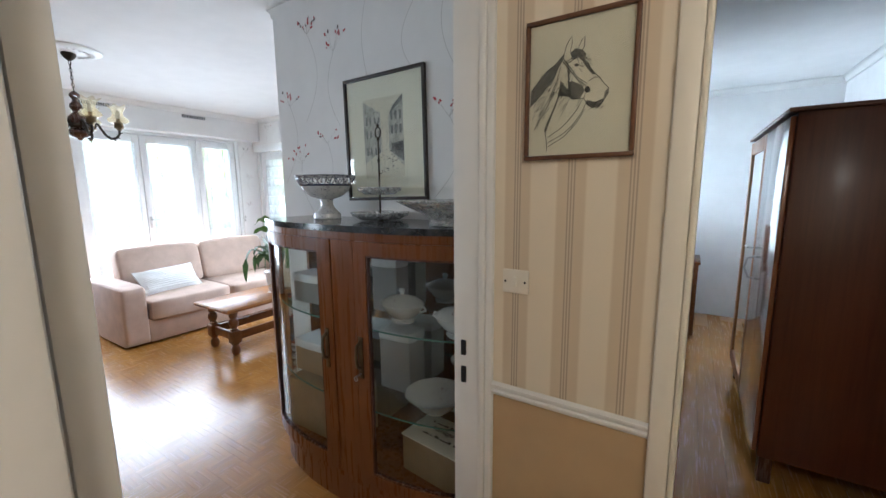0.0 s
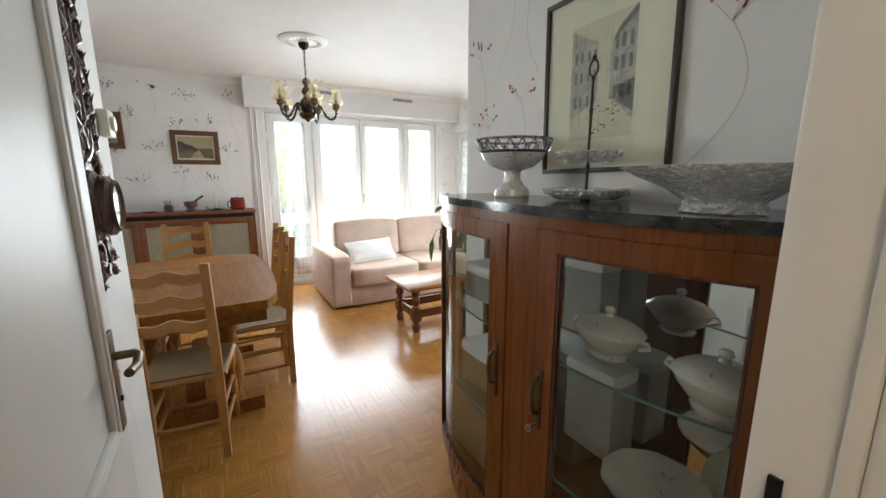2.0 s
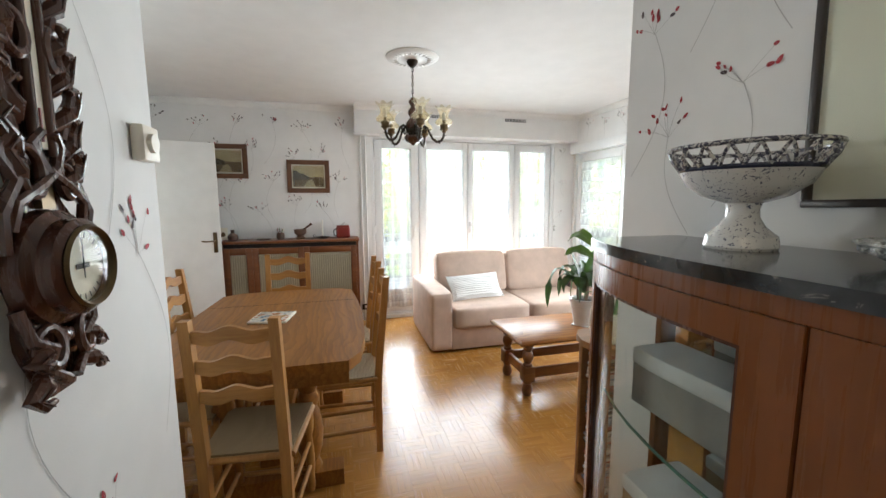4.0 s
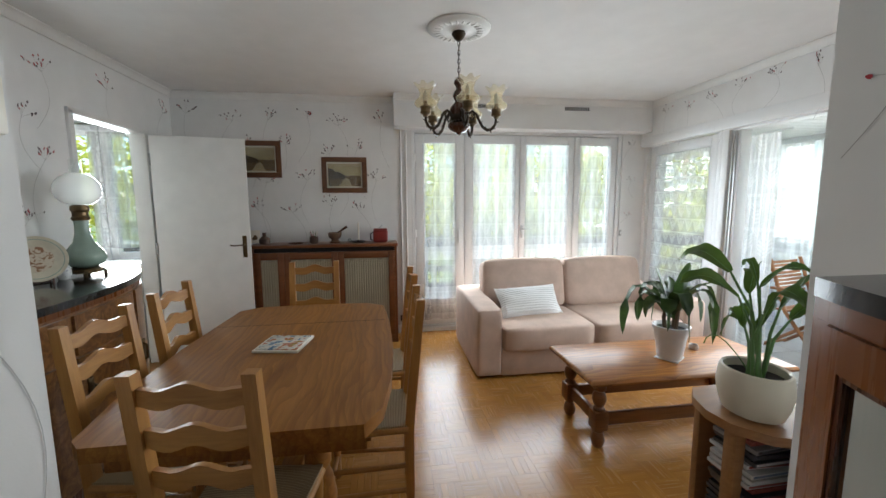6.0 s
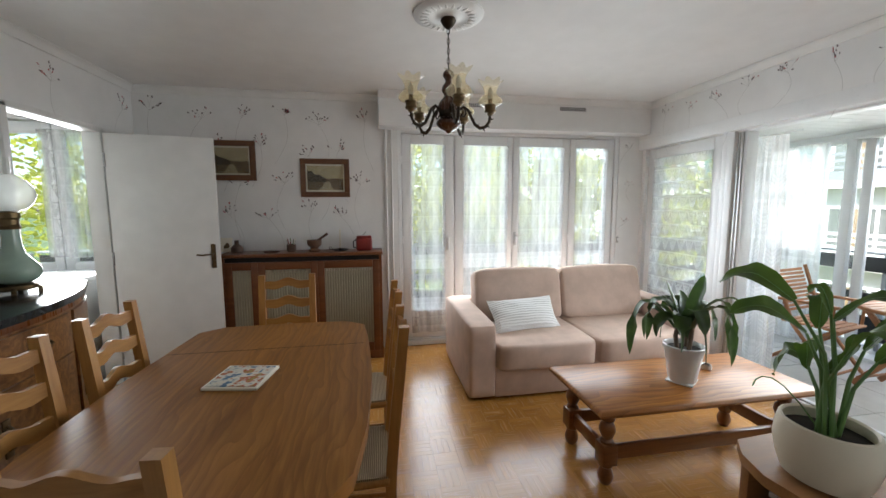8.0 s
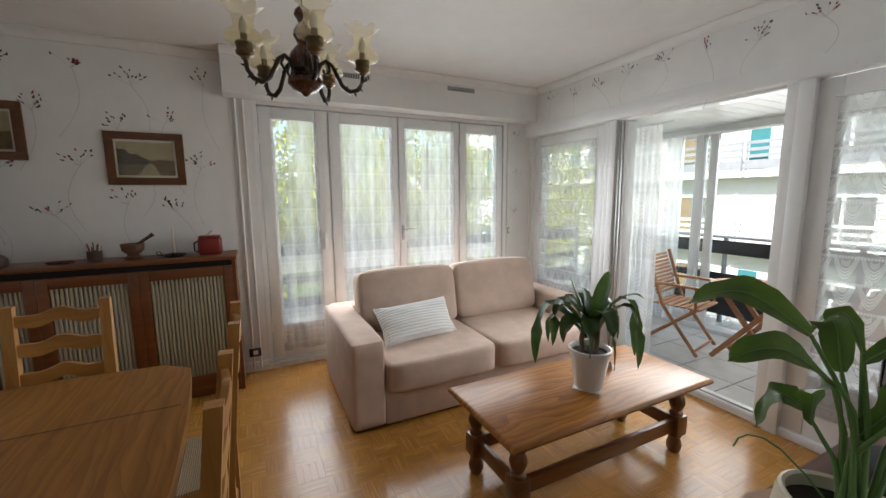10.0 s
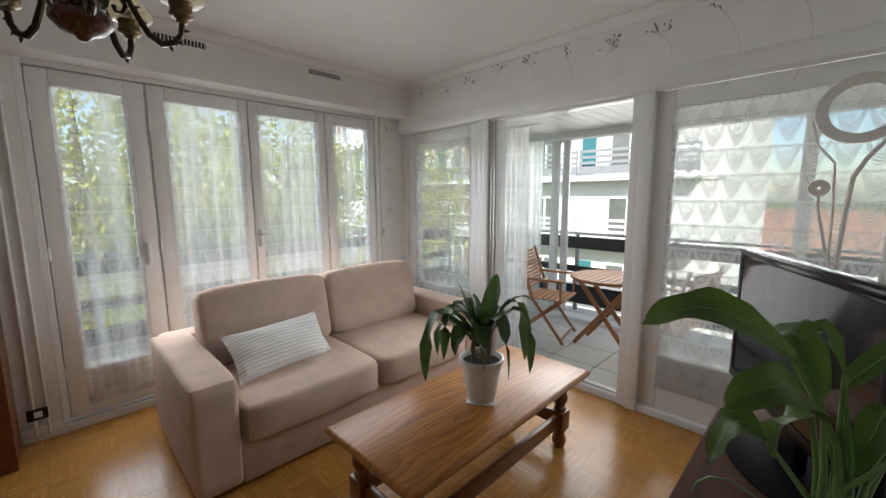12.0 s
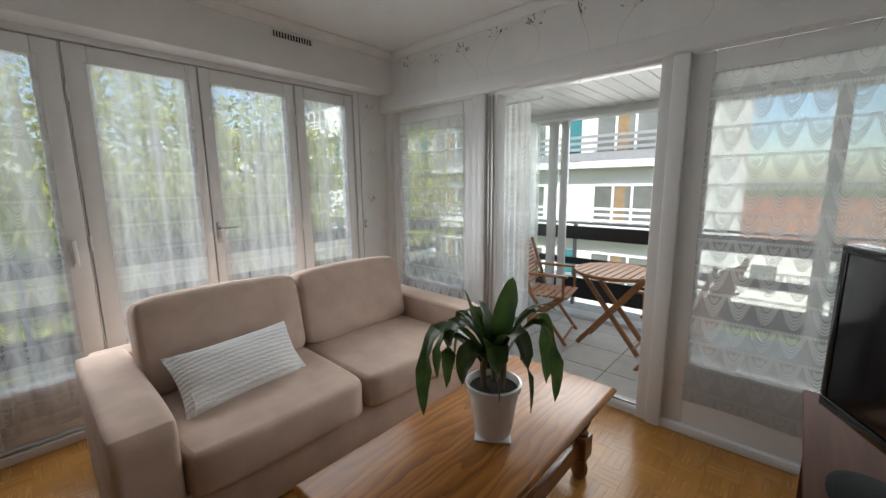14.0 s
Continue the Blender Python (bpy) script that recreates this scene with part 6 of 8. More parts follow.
def disc_rack():
    r = thing("disc_rack", "small oak corner rack filled with flat discs", "rack")
    oak = wood("rack_oak", (0.36, 0.18, 0.07), (0.22, 0.1, 0.035), 0.35, "y", 1.0, coat=0.2)
    top = [(1.6, 5.43), (1.575, 5.34), (1.585, 5.2), (1.64, 5.155), (1.72, 5.13), (1.8, 5.14), (1.87, 5.2), (1.91, 5.3), (1.92, 5.43)]
    part("top", bevelled(prism(top, 0.772, 0.8), 0.006, 2, 60), oak, r)
    part("side_panel", soft_box(1.6, 1.625, 5.2, 5.42, 0.0, 0.772, 0.004), oak, r)
    part("front_post", soft_box(1.75, 1.795, 5.165, 5.2, 0.0, 0.772, 0.006), oak, r)
    part("side_panel", soft_box(1.88, 1.905, 5.26, 5.42, 0.0, 0.772, 0.004), oak, r)
    part("back_panel", soft_box(1.6, 1.905, 5.42, 5.44, 0.0, 0.772, 0.004), oak, r)
    part("foot_board", soft_box(1.625, 1.88, 5.2, 5.42, 0.02, 0.06, 0.004), oak, r)
    tones = [plain("disc_case_%s" % n, c, 0.3, vary=0.2) for n, c in (("grey", (0.3, 0.3, 0.3)), ("dark", (0.05, 0.05, 0.055)), ("white", (0.6, 0.6, 0.58)), ("blue", (0.12, 0.17, 0.25)), ("red", (0.3, 0.07, 0.05)))]
    rnd = random.Random(4)
    for k in range(36):
        z = 0.075 + 0.0188 * k
        d = thing("disc_case", "flat plastic disc case stacked in the rack", "disc case", "disc cases in the rack", pose(1.75 + rnd.uniform(-0.012, 0.004), 5.31 + rnd.uniform(-0.02, 0.0), z, rnd.uniform(-1, 1), rnd.uniform(-1.5, 1.5), rnd.uniform(-4, 4)))
        tone = tones[rnd.choice((0, 0, 1, 1, 2, 2, 3, 4))]
        part("case", boxes((-0.07, 0.07, -0.1, 0.06, 0.0, 0.012)), tone, d, smooth=False)
        part("sleeve", boxes((-0.0705, 0.0705, -0.094, 0.054, 0.0025, 0.0095)), rnd.choice(tones), d, smooth=False)


disc_rack()


# ---- radiator cover and what stands on it ----
def radiator_cover():
    r = thing("radiator_cover", "dark wooden radiator cover with three grilles", "radiator cover")
    y0, y1, xf = 2.89, 4.28, -1.2
    part("top_board", soft_box(-1.488, xf + 0.025, y0 - 0.02, y1 + 0.01, 1.0, 1.03, 0.006), WALNUT, r)
    for a in (y0, y1 - 0.025):
        part("side_panel", boxes((-1.488, xf, a, a + 0.025, 0.0, 1.0)), WALNUT, r, smooth=False)
    # solid dark strip in place of the shaded slot under the top
    part("top_gap", boxes((xf - 0.03, xf - 0.02, y0 + 0.025, y1 - 0.025, 0.95, 1.0)), DARK_METAL, r, "dark strip standing in for the shade of the air gap", False)
    part("plinth", soft_box(xf - 0.05, xf - 0.005, y0 + 0.025, y1 - 0.025, 0.0, 0.08, 0.004), WALNUT, r)
    edges = (y0 + 0.025, 3.19, 3.7, y1 - 0.025)
    rib = plain("ribbed_radiator", (0.42, 0.38, 0.27), 0.5, vary=0.1)
    for a, b in zip(edges, edges[1:]):
        bars = [soft_box(xf - 0.025, xf, a, a + 0.06, 0.08, 0.955, 0.004), soft_box(xf - 0.025, xf, b - 0.06, b, 0.08, 0.955, 0.004), soft_box(xf - 0.025, xf, a + 0.06, b - 0.06, 0.885, 0.955, 0.004), soft_box(xf - 0.025, xf, a + 0.06, b - 0.06, 0.08, 0.16, 0.004)]
        door = part("door", join(*bars), WALNUT, r)
        n = int((b - a - 0.12) / 0.022)
        for i in range(n):
            y = a + 0.06 + (i + 0.5) * (b - a - 0.12) / n
            part("slat", soft_box(xf - 0.021, xf - 0.008, y - 0.0075, y + 0.0075, 0.16, 0.885, 0.003, 1), rib, door)
    part("radiator", boxes((-1.47, -1.24, y0 + 0.06, y1 - 0.06, 0.12, 0.85)), plain("radiator_paint", (0.35, 0.32, 0.24), 0.5), r, "beige radiator behind the grilles", False)


radiator_cover()
CLAY = plain("dark_stoneware", (0.12, 0.075, 0.055), 0.4, vary=0.3, scale=30)
RED_TIN = plain("red_leatherette", (0.22, 0.02, 0.015), 0.4, vary=0.2)
TOP = 1.0305
o = thing("stoneware_bottle", "squat brown stoneware bottle", "bottle", at=pose(-1.34, 2.985, TOP))
part("body", turned(((0.0, 0.0), (0.045, 0.0), (0.052, 0.02), (0.05, 0.05), (0.03, 0.07), (0.018, 0.078), (0.018, 0.105), (0.022, 0.112), (0.0, 0.112)), 24), CLAY, o)
o = thing("small_tray", "small dark oval tray", "tray", at=pose(-1.3, 3.29, TOP))
part("dish", move(turned(((0.0, 0.0), (0.8, 0.0), (1.0, 0.01), (0.97, 0.012), (0.8, 0.004), (0.0, 0.004)), 28), Matrix.Diagonal((0.045, 0.075, 1, 1))), DARK_WOOD, o)
o = thing("pencil_cup", "small stoneware cup full of coloured pencils", "cup", at=pose(-1.32, 3.46, TOP))
part("cup", turned(((0.0, 0.0), (0.035, 0.0), (0.042, 0.02), (0.04, 0.065), (0.042, 0.07), (0.036, 0.068), (0.034, 0.02), (0.0, 0.015)), 20), CLAY, o)
for k in range(9):
    a = 0.7 * k
    part("pencil", tube([(0.015 * math.cos(a), 0.015 * math.sin(a), 0.02), (0.04 * math.cos(a), 0.04 * math.sin(a), 0.1 + 0.012 * (k % 3))], 0.0035, 6), (RED_TIN, STALK, CREAM_PAINT, CHROME)[k % 4], o)
o = thing("mortar", "dark wooden mortar with its pestle leaning out", "mortar", at=pose(-1.32, 3.665, TOP))
part("bowl", turned(((0.0, 0.0), (0.05, 0.0), (0.055, 0.012), (0.035, 0.025), (0.035, 0.035), (0.062, 0.06), (0.068, 0.105), (0.06, 0.106), (0.05, 0.06), (0.0, 0.045)), 28), wood("mortar_wood", (0.17, 0.09, 0.05), (0.09, 0.045, 0.025), 0.4), o)
part("pestle", tube([(0.0, -0.02, 0.06), (0.0, 0.05, 0.115), (0.0, 0.1, 0.15), (0.0, 0.12, 0.165)], 0.012, 10, None, [0.016, 0.01, 0.011, 0.014]), DARK_WOOD, o)
o = thing("chamberstick", "dark metal candle holder with a cream candle", "candle holder", at=pose(-1.31, 3.9, TOP))
part("dish", turned(((0.0, 0.0), (0.05, 0.0), (0.075, 0.014), (0.072, 0.017), (0.05, 0.005), (0.016, 0.006), (0.016, 0.028), (0.0, 0.028)), 28), DARK_METAL, o)
part("ring_handle", tube([(0, -0.07, 0.012), (0, -0.1, 0.02), (0, -0.105, 0.038), (0, -0.085, 0.04), (0, -0.07, 0.014)], 0.004, 6), DARK_METAL, o)
part("candle", turned(((0.0, 0.02), (0.0085, 0.02), (0.007, 0.2), (0.001, 0.205), (0.0, 0.215)), 14), CREAM_PAINT, o)
o = thing("red_pot", "dark red lidded pot with a handle", "pot", at=pose(-1.33, 4.12, TOP))
part("body", soft_box(-0.055, 0.055, -0.075, 0.075, 0.0, 0.125, 0.02, 3), RED_TIN, o)
part("lid", soft_box(-0.05, 0.05, -0.07, 0.07, 0.122, 0.138, 0.008, 2), RED_TIN, o)
part("handle", tube([(0.0, -0.075, 0.1), (0.0, -0.1, 0.085), (0.0, -0.1, 0.03), (0.0, -0.075, 0.02)], 0.006, 8), DARK_METAL, o)
part("knob", tube([(0.0, -0.02, 0.136), (0.0, 0.01, 0.165), (0.0, 0.02, 0.175)], 0.005, 8), CHROME, o)
o = thing("greeting_card", "small white card with a brown bird", "card", at=pose(-1.44, 2.86, TOP, -8, 0, 90))
part("card", boxes((-0.05, 0.05, -0.001, 0.001, 0.0, 0.13)), PAPER, o, smooth=False)
part("printed_bird", flat([(-0.02, 0.03), (0.02, 0.035), (0.03, 0.055), (0.015, 0.08), (0.0, 0.085), (-0.01, 0.07), (-0.025, 0.05)], -0.0018), SEPIA, o, smooth=False)
o = thing("wall_socket", "dark double wall socket on the skirting", "socket", at=pose(-1.476, 4.36, 0.17, 0, 0, 90))
part("plate", soft_box(-0.045, 0.045, -0.012, 0, -0.035, 0.035, 0.005), DARK_METAL, o)
part("face", soft_box(-0.015, 0.02, -0.014, -0.011, -0.018, 0.018, 0.003), PVC, o)

o = thing("shutter_switch", "small grey shutter switch on the wallpaper", "switch", at=pose(-1.4895, 6.89, 1.067, 0, 0, 90))
part("plate", soft_box(-0.012, 0.012, -0.008, 0, -0.034, 0.034, 0.003), plain("grey_switch_plastic", (0.4, 0.4, 0.38), 0.45, vary=0.06), o)
part("rocker", soft_box(-0.006, 0.006, -0.012, -0.007, -0.014, 0.014, 0.002), PVC, o)
o = thing("window_sticker", "small orange butterfly sticker on the glass", "sticker", at=pose(-1.5405, 6.073, 1.215, 0, 0, 90))
part("wings", join(*(flat([(k * x, z) for x, z in ((0.0, -0.012), (0.016, -0.02), (0.022, -0.004), (0.014, 0.002), (0.026, 0.016), (0.018, 0.026), (0.003, 0.008))], 0.0) for k in (-1, 1))), plain("orange_film", (0.6, 0.2, 0.05), 0.5, vary=0.2, relief=0), o, smooth=False)


# ---- display cabinet ----
MIRROR = plain("mirror", (0.75, 0.76, 0.75), 0.03, 1.0, vary=0.02, relief=0)
def cut_glass():
    """Clear pressed glass whose facets glint, partly by white put into their colour."""
    m, nodes, links, shader = material("cut_glass")
    coords = nodes.new("ShaderNodeTexCoord")
    v = nodes.new("ShaderNodeTexVoronoi")
    v.inputs["Scale"].default_value = 60
    links.new(coords.outputs["Object"], v.inputs["Vector"])
    b = nodes.new("ShaderNodeBump")
    b.inputs["Strength"].default_value, b.inputs["Distance"].default_value = 1.0, 0.008
    links.new(v.outputs["Distance"], b.inputs["Height"])
    clear = nodes.new("ShaderNodeBsdfTransparent")
    clear.inputs[0].default_value = (0.95, 0.96, 0.96, 1)
    gloss = nodes.new("ShaderNodeBsdfGlossy")
    gloss.inputs["Roughness"].default_value = 0.06
    links.new(b.outputs[0], gloss.inputs["Normal"])
    # white diffuse share painted in for sparkle that the gloss lacks
    glow = nodes.new("ShaderNodeBsdfDiffuse")
    glow.inputs[0].default_value = (0.85, 0.87, 0.87, 1)
    links.new(b.outputs[0], glow.inputs["Normal"])
    body = nodes.new("ShaderNodeMixShader")
    links.new(ramp(nodes, links, v.outputs["Distance"], 0.1, 1.4), body.inputs[0])
    links.new(clear.outputs[0], body.inputs[1])
    links.new(glow.outputs[0], body.inputs[2])
    mix = nodes.new("ShaderNodeMixShader")
    links.new(grazing(nodes, links, 0.3), mix.inputs[0])
    links.new(body.outputs[0], mix.inputs[1])
    links.new(gloss.outputs[0], mix.inputs[2])
    links.new(mix.outputs[0], nodes["Material Output"].inputs[0])
    return m


CUT_GLASS = cut_glass()
CARTON = plain("brown_cardboard", (0.33, 0.23, 0.13), 0.85, vary=0.15, scale=12)
WRAP = plain("white_tissue", (0.66, 0.67, 0.66), 0.6, vary=0.15, scale=14, grain=40, relief=0.5)
GREY_BOX = plain("grey_box", (0.30, 0.29, 0.27), 0.7, vary=0.2, scale=10)
TOPZ = 1.325
CXA, CXB, CBACK = 2.245, 3.545, 5.062


def bow(x, g=0.0):
    u = (x - 2.88) / 0.665
    return 4.666 + 0.139 * abs(u) ** 3 - g


def bow_slab(a, b, out, back, z0, z1, n=16):
    """A slab that follows the bowed front from x = a to b, between two offsets from it."""
    xs = [a + (b - a) * i / n for i in range(n + 1)]
    return prism([(x, bow(x, out)) for x in xs] + [(x, bow(x, back)) for x in xs[::-1]], z0, z1)


def display_cabinet():
    c = thing("display_cabinet", "bow-fronted cherry display cabinet with glazed doors and marble top", "cabinet")
    n = 24
    xs = [CXA + 0.012 + (CXB - CXA - 0.008) * i / n for i in range(n + 1)]
    part("marble_top", bevelled(prism([(x, bow(x, 0.012)) for x in xs] + [(CXB + 0.004, CBACK), (CXA + 0.012, CBACK)], TOPZ - 0.026, TOPZ), 0.005, 2, 50), MARBLE, c, "dark veined marble top")
    xs = [CXA + (CXB - CXA) * i / n for i in range(n + 1)]
    full = [(x, bow(x, 0.0)) for x in xs] + [(CXB, CBACK), (CXA, CBACK)]
    part("top_rail", bevelled(prism(full, TOPZ - 0.06, TOPZ - 0.025), 0.003, 1, 50), CHERRY, c)
    part("floor_board", prism(full, 0.17, 0.2), CHERRY, c)
    part("plinth", prism([(x, bow(x, -0.03)) for x in xs[1:-1]] + [(CXB - 0.03, CBACK), (CXA + 0.03, CBACK)], 0.0, 0.17), CHERRY, c)
    part("back_mirror", boxes((CXA + 0.02, CXB - 0.02, CBACK - 0.012, CBACK - 0.004, 0.2, TOPZ - 0.06)), MIRROR, c, "mirror lining the back", False)
    part("back_board", boxes((CXA + 0.01, CXB - 0.01, CBACK - 0.004, CBACK, 0.17, TOPZ - 0.06)), CHERRY, c, smooth=False)
    for x in (CXA, CXB - 0.02):
        side = part("side_frame", boxes((x, x + 0.02, bow(CXA) + 0.035, bow(CXA) + 0.06, 0.2, TOPZ - 0.06), (x, x + 0.02, CBACK - 0.04, CBACK - 0.004, 0.2, TOPZ - 0.06), (x, x + 0.02, bow(CXA) + 0.06, CBACK - 0.04, 0.2, 0.25), (x, x + 0.02, bow(CXA) + 0.06, CBACK - 0.04, TOPZ - 0.11, TOPZ - 0.06)), CHERRY, c, smooth=False)
        part("side_pane", boxes((x + 0.008, x + 0.011, bow(CXA) + 0.06, CBACK - 0.04, 0.25, TOPZ - 0.11)), PANE, side, smooth=False)
    part("corner_post", bevelled(bow_slab(CXA, CXA + 0.035, 0.0, -0.035, 0.2, TOPZ - 0.06, 2), 0.004, 1), CHERRY, c)
    part("corner_post", bevelled(bow_slab(CXB - 0.035, CXB, 0.0, -0.035, 0.2, TOPZ - 0.06, 2), 0.004, 1), CHERRY, c)
    part("centre_post", bevelled(bow_slab(2.86, 2.985, 0.004, -0.025, 0.2, TOPZ - 0.0605, 4), 0.003, 1, 50), CHERRY, c)
    z0, z1 = 0.2005, TOPZ - 0.0605
    for a, b, ga, gb in ((CXA + 0.038, 2.856, 2.31, 2.775), (2.99, CXB - 0.037, 3.055, 3.455)):
        door = part("door", join(bevelled(bow_slab(a, ga, 0.008, -0.018, z0, z1, 3), 0.003, 1, 50), bevelled(bow_slab(gb, b, 0.008, -0.018, z0, z1, 3), 0.003, 1, 50), bow_slab(ga, gb, 0.008, -0.018, z0, z0 + 0.055, 10), bow_slab(ga, gb, 0.008, -0.018, z1 - 0.055, z1, 10)), CHERRY, c)
        part("glass_pane", bow_slab(ga - 0.004, gb + 0.004, -0.004, -0.007, z0 + 0.05, z1 - 0.05, 12), PANE, door)
        part("bead", join(bow_slab(ga, ga + 0.008, 0.004, -0.01, z0 + 0.055, z1 - 0.055, 1), bow_slab(gb - 0.008, gb, 0.004, -0.01, z0 + 0.055, z1 - 0.055, 1), bow_slab(ga, gb, 0.004, -0.01, z0 + 0.055, z0 + 0.063, 10), bow_slab(ga, gb, 0.004, -0.01, z1 - 0.063, z1 - 0.055, 10)), DARK_WOOD, door)
        x = 2.815 if a < 2.5 else 3.015
        y = bow(x, 0.008)
        part("handle", join(soft_box(x - 0.012, x + 0.012, y - 0.005, y + 0.002, 0.69, 0.87, 0.003), tube([(x, y, 0.85), (x, y - 0.025, 0.835), (x, y - 0.03, 0.79), (x, y - 0.024, 0.745), (x, y - 0.002, 0.735)], 0.007, 8)), BRASS, door, "dark brass drop handle")
        if a > 2.5:
            part("key", join(tube([(x, y - 0.004, 0.71), (x, y - 0.035, 0.71)], 0.003, 6), tube([(x + 0.009 * math.cos(t), y - 0.036, 0.701 + 0.009 * math.sin(t)) for t in (k * 0.7 for k in range(10))], 0.002, 6)), CHROME, door, "small steel key")
    for z in (0.515, 0.885):
        shelf = part("glass_shelf", prism([(x, bow(x, -0.05)) for x in xs[1:-1]] + [(CXB - 0.03, CBACK - 0.02), (CXA + 0.03, CBACK - 0.02)], z - 0.006, z), PANE, c, "clear glass shelf")
        part("shelf_edge", bow_slab(CXA + 0.04, CXB - 0.04, -0.046, -0.0502, z - 0.006, z, 14), plain("green_glass_edge", (0.1, 0.22, 0.18), 0.15, relief=0), shelf)
    return c


display_cabinet()


def tureen(x, y, z, s=1.0, oval=1.25):
    t = thing("soup_tureen", "white porcelain soup tureen with lid and small flowers", "tureen", "porcelain in the cabinet", Matrix.Translation((x, y, z)) @ Matrix.Diagonal((s * oval, s, s, 1)))
    part("bowl", turned(((0.0, 0.0), (0.055, 0.0), (0.06, 0.012), (0.045, 0.022), (0.075, 0.045), (0.1, 0.085), (0.106, 0.105), (0.098, 0.105), (0.07, 0.05), (0.0, 0.03)), 32), FLOWERED, t)
    part("lid", turned(((0.108, 0.106), (0.1, 0.118), (0.07, 0.14), (0.035, 0.152), (0.014, 0.156), (0.01, 0.166), (0.018, 0.178), (0.012, 0.192), (0.0, 0.196)), 32), FLOWERED, t)
    for k in (-1, 1):
        part("handle", tube([(0.098 * k, 0, 0.1), (0.122 * k, 0, 0.104), (0.128 * k, 0, 0.086), (0.1 * k, 0, 0.07)], 0.006, 8), PORCELAIN, t)


FLOWERED = painted_china("flowered_porcelain", (0.58, 0.57, 0.54), (0.32, 0.26, 0.26), 30, 0.64)
tureen(3.07, 4.87, 0.885, 0.78)
tureen(3.38, 4.84, 0.885, 0.78)
o = thing("serving_bowl", "scalloped white porcelain bowl on the glass shelf", "bowl", "porcelain in the cabinet", pose(3.25, 4.86, 0.516, 0, 0, 14))
bm = bmesh.new()
rings = []
for r, z, w in ((0.0001, 0.012, 0), (0.05, 0.0, 0), (0.055, 0.008, 0), (0.09, 0.035, 0.02), (0.125, 0.08, 0.035), (0.13, 0.083, 0.035), (0.122, 0.078, 0.035), (0.085, 0.04, 0.02), (0.0001, 0.02, 0)):
    rings.append([bm.verts.new((r * (1 + w * abs(math.cos(5 * a))) * math.cos(a), r * (1 + w * abs(math.cos(5 * a))) * math.sin(a), z)) for a in (2 * math.pi * i / 50 for i in range(50))])
for p, q in zip(rings, rings[1:]):
    for i in range(50):
        bm.faces.new((p[i], p[(i + 1) % 50], q[(i + 1) % 50], q[i]))
part("bowl", bm, FLOWERED, o)


def carton(label, x0, x1, y0, y1, z0, z1, m, wrap=False, turn=0.0):
    b = thing("storage_box", label, "box", at=pose((x0 + x1) / 2, (y0 + y1) / 2, z0, 0, 0, turn))
    w, d, h = (x1 - x0) / 2, (y1 - y0) / 2, z1 - z0
    part("body", soft_box(-w, w, -d, d, 0, h, 0.003, 1), m, b)
    if wrap:
        part("wrapping", puffed(-w - 0.004, w + 0.004, -d - 0.004, d + 0.004, h - 0.02, h + 0.03, 0.012, 0.008, 3), WRAP, b, "crumpled white tissue")
    return b, w, d, h


carton("brown carton wrapped in tissue", 2.36, 2.7, 4.84, 4.98, 0.885, 1.01, GREY_BOX, True)
b, w, d, h = carton("brown carton with a white label", 2.38, 2.74, 4.81, 5.0, 0.515, 0.66, CARTON, True)
part("label", boxes((0.04, 0.1, -d - 0.002, -d + 0.001, 0.05, 0.1)), PAPER, b, "white paper label", False)
carton("large brown cardboard carton", 2.34, 2.78, 4.78, 5.0, 0.2, 0.47, CARTON)
carton("grey box topped with white tissue", 2.9, 3.08, 4.9, 5.02, 0.515, 0.78, GREY_BOX, True)
carton("dark box on the upper shelf", 2.84, 2.99, 4.93, 5.02, 0.885, 1.12, GREY_BOX, True)
b, w, d, h = carton("carton with handwriting on its white lid", 3.1, 3.46, 4.8, 5.0, 0.2, 0.37, CARTON, False, -6)
part("lid", boxes((-w - 0.003, w + 0.003, -d - 0.003, d + 0.003, h, h + 0.006)), PAPER, b, "white lid with handwriting", False)
rnd = random.Random(9)
marks = bmesh.new()
for row, text_w, x0 in ((0, 0.2, -0.12), (2, 0.19, -0.11)):
    x = x0
    while x < x0 + text_w:
        step = rnd.uniform(0.008, 0.016)
        box(marks, x, x + step * 0.75, 0.05 - 0.045 * row, 0.05 - 0.045 * row + rnd.uniform(0.006, 0.016), h + 0.0062, h + 0.0072)
        x += step * (1 if rnd.random() > 0.15 else 1.9)
part("handwriting", marks, INK, b, "illegible handwritten lines", False)
script = bpy.data.curves.new("script", "FONT")
script.body, script.size, script.shear, script.extrude = "Mariage", 0.04, 0.25, 0.0004
draft = bpy.data.objects.new("draft", script)
word = new("handwritten_word", bpy.data.meshes.new_from_object(draft))
bpy.data.objects.remove(draft)
word.data.materials.append(INK)
word.parent = b
word.location = (-0.1, 0.004, h + 0.0068)


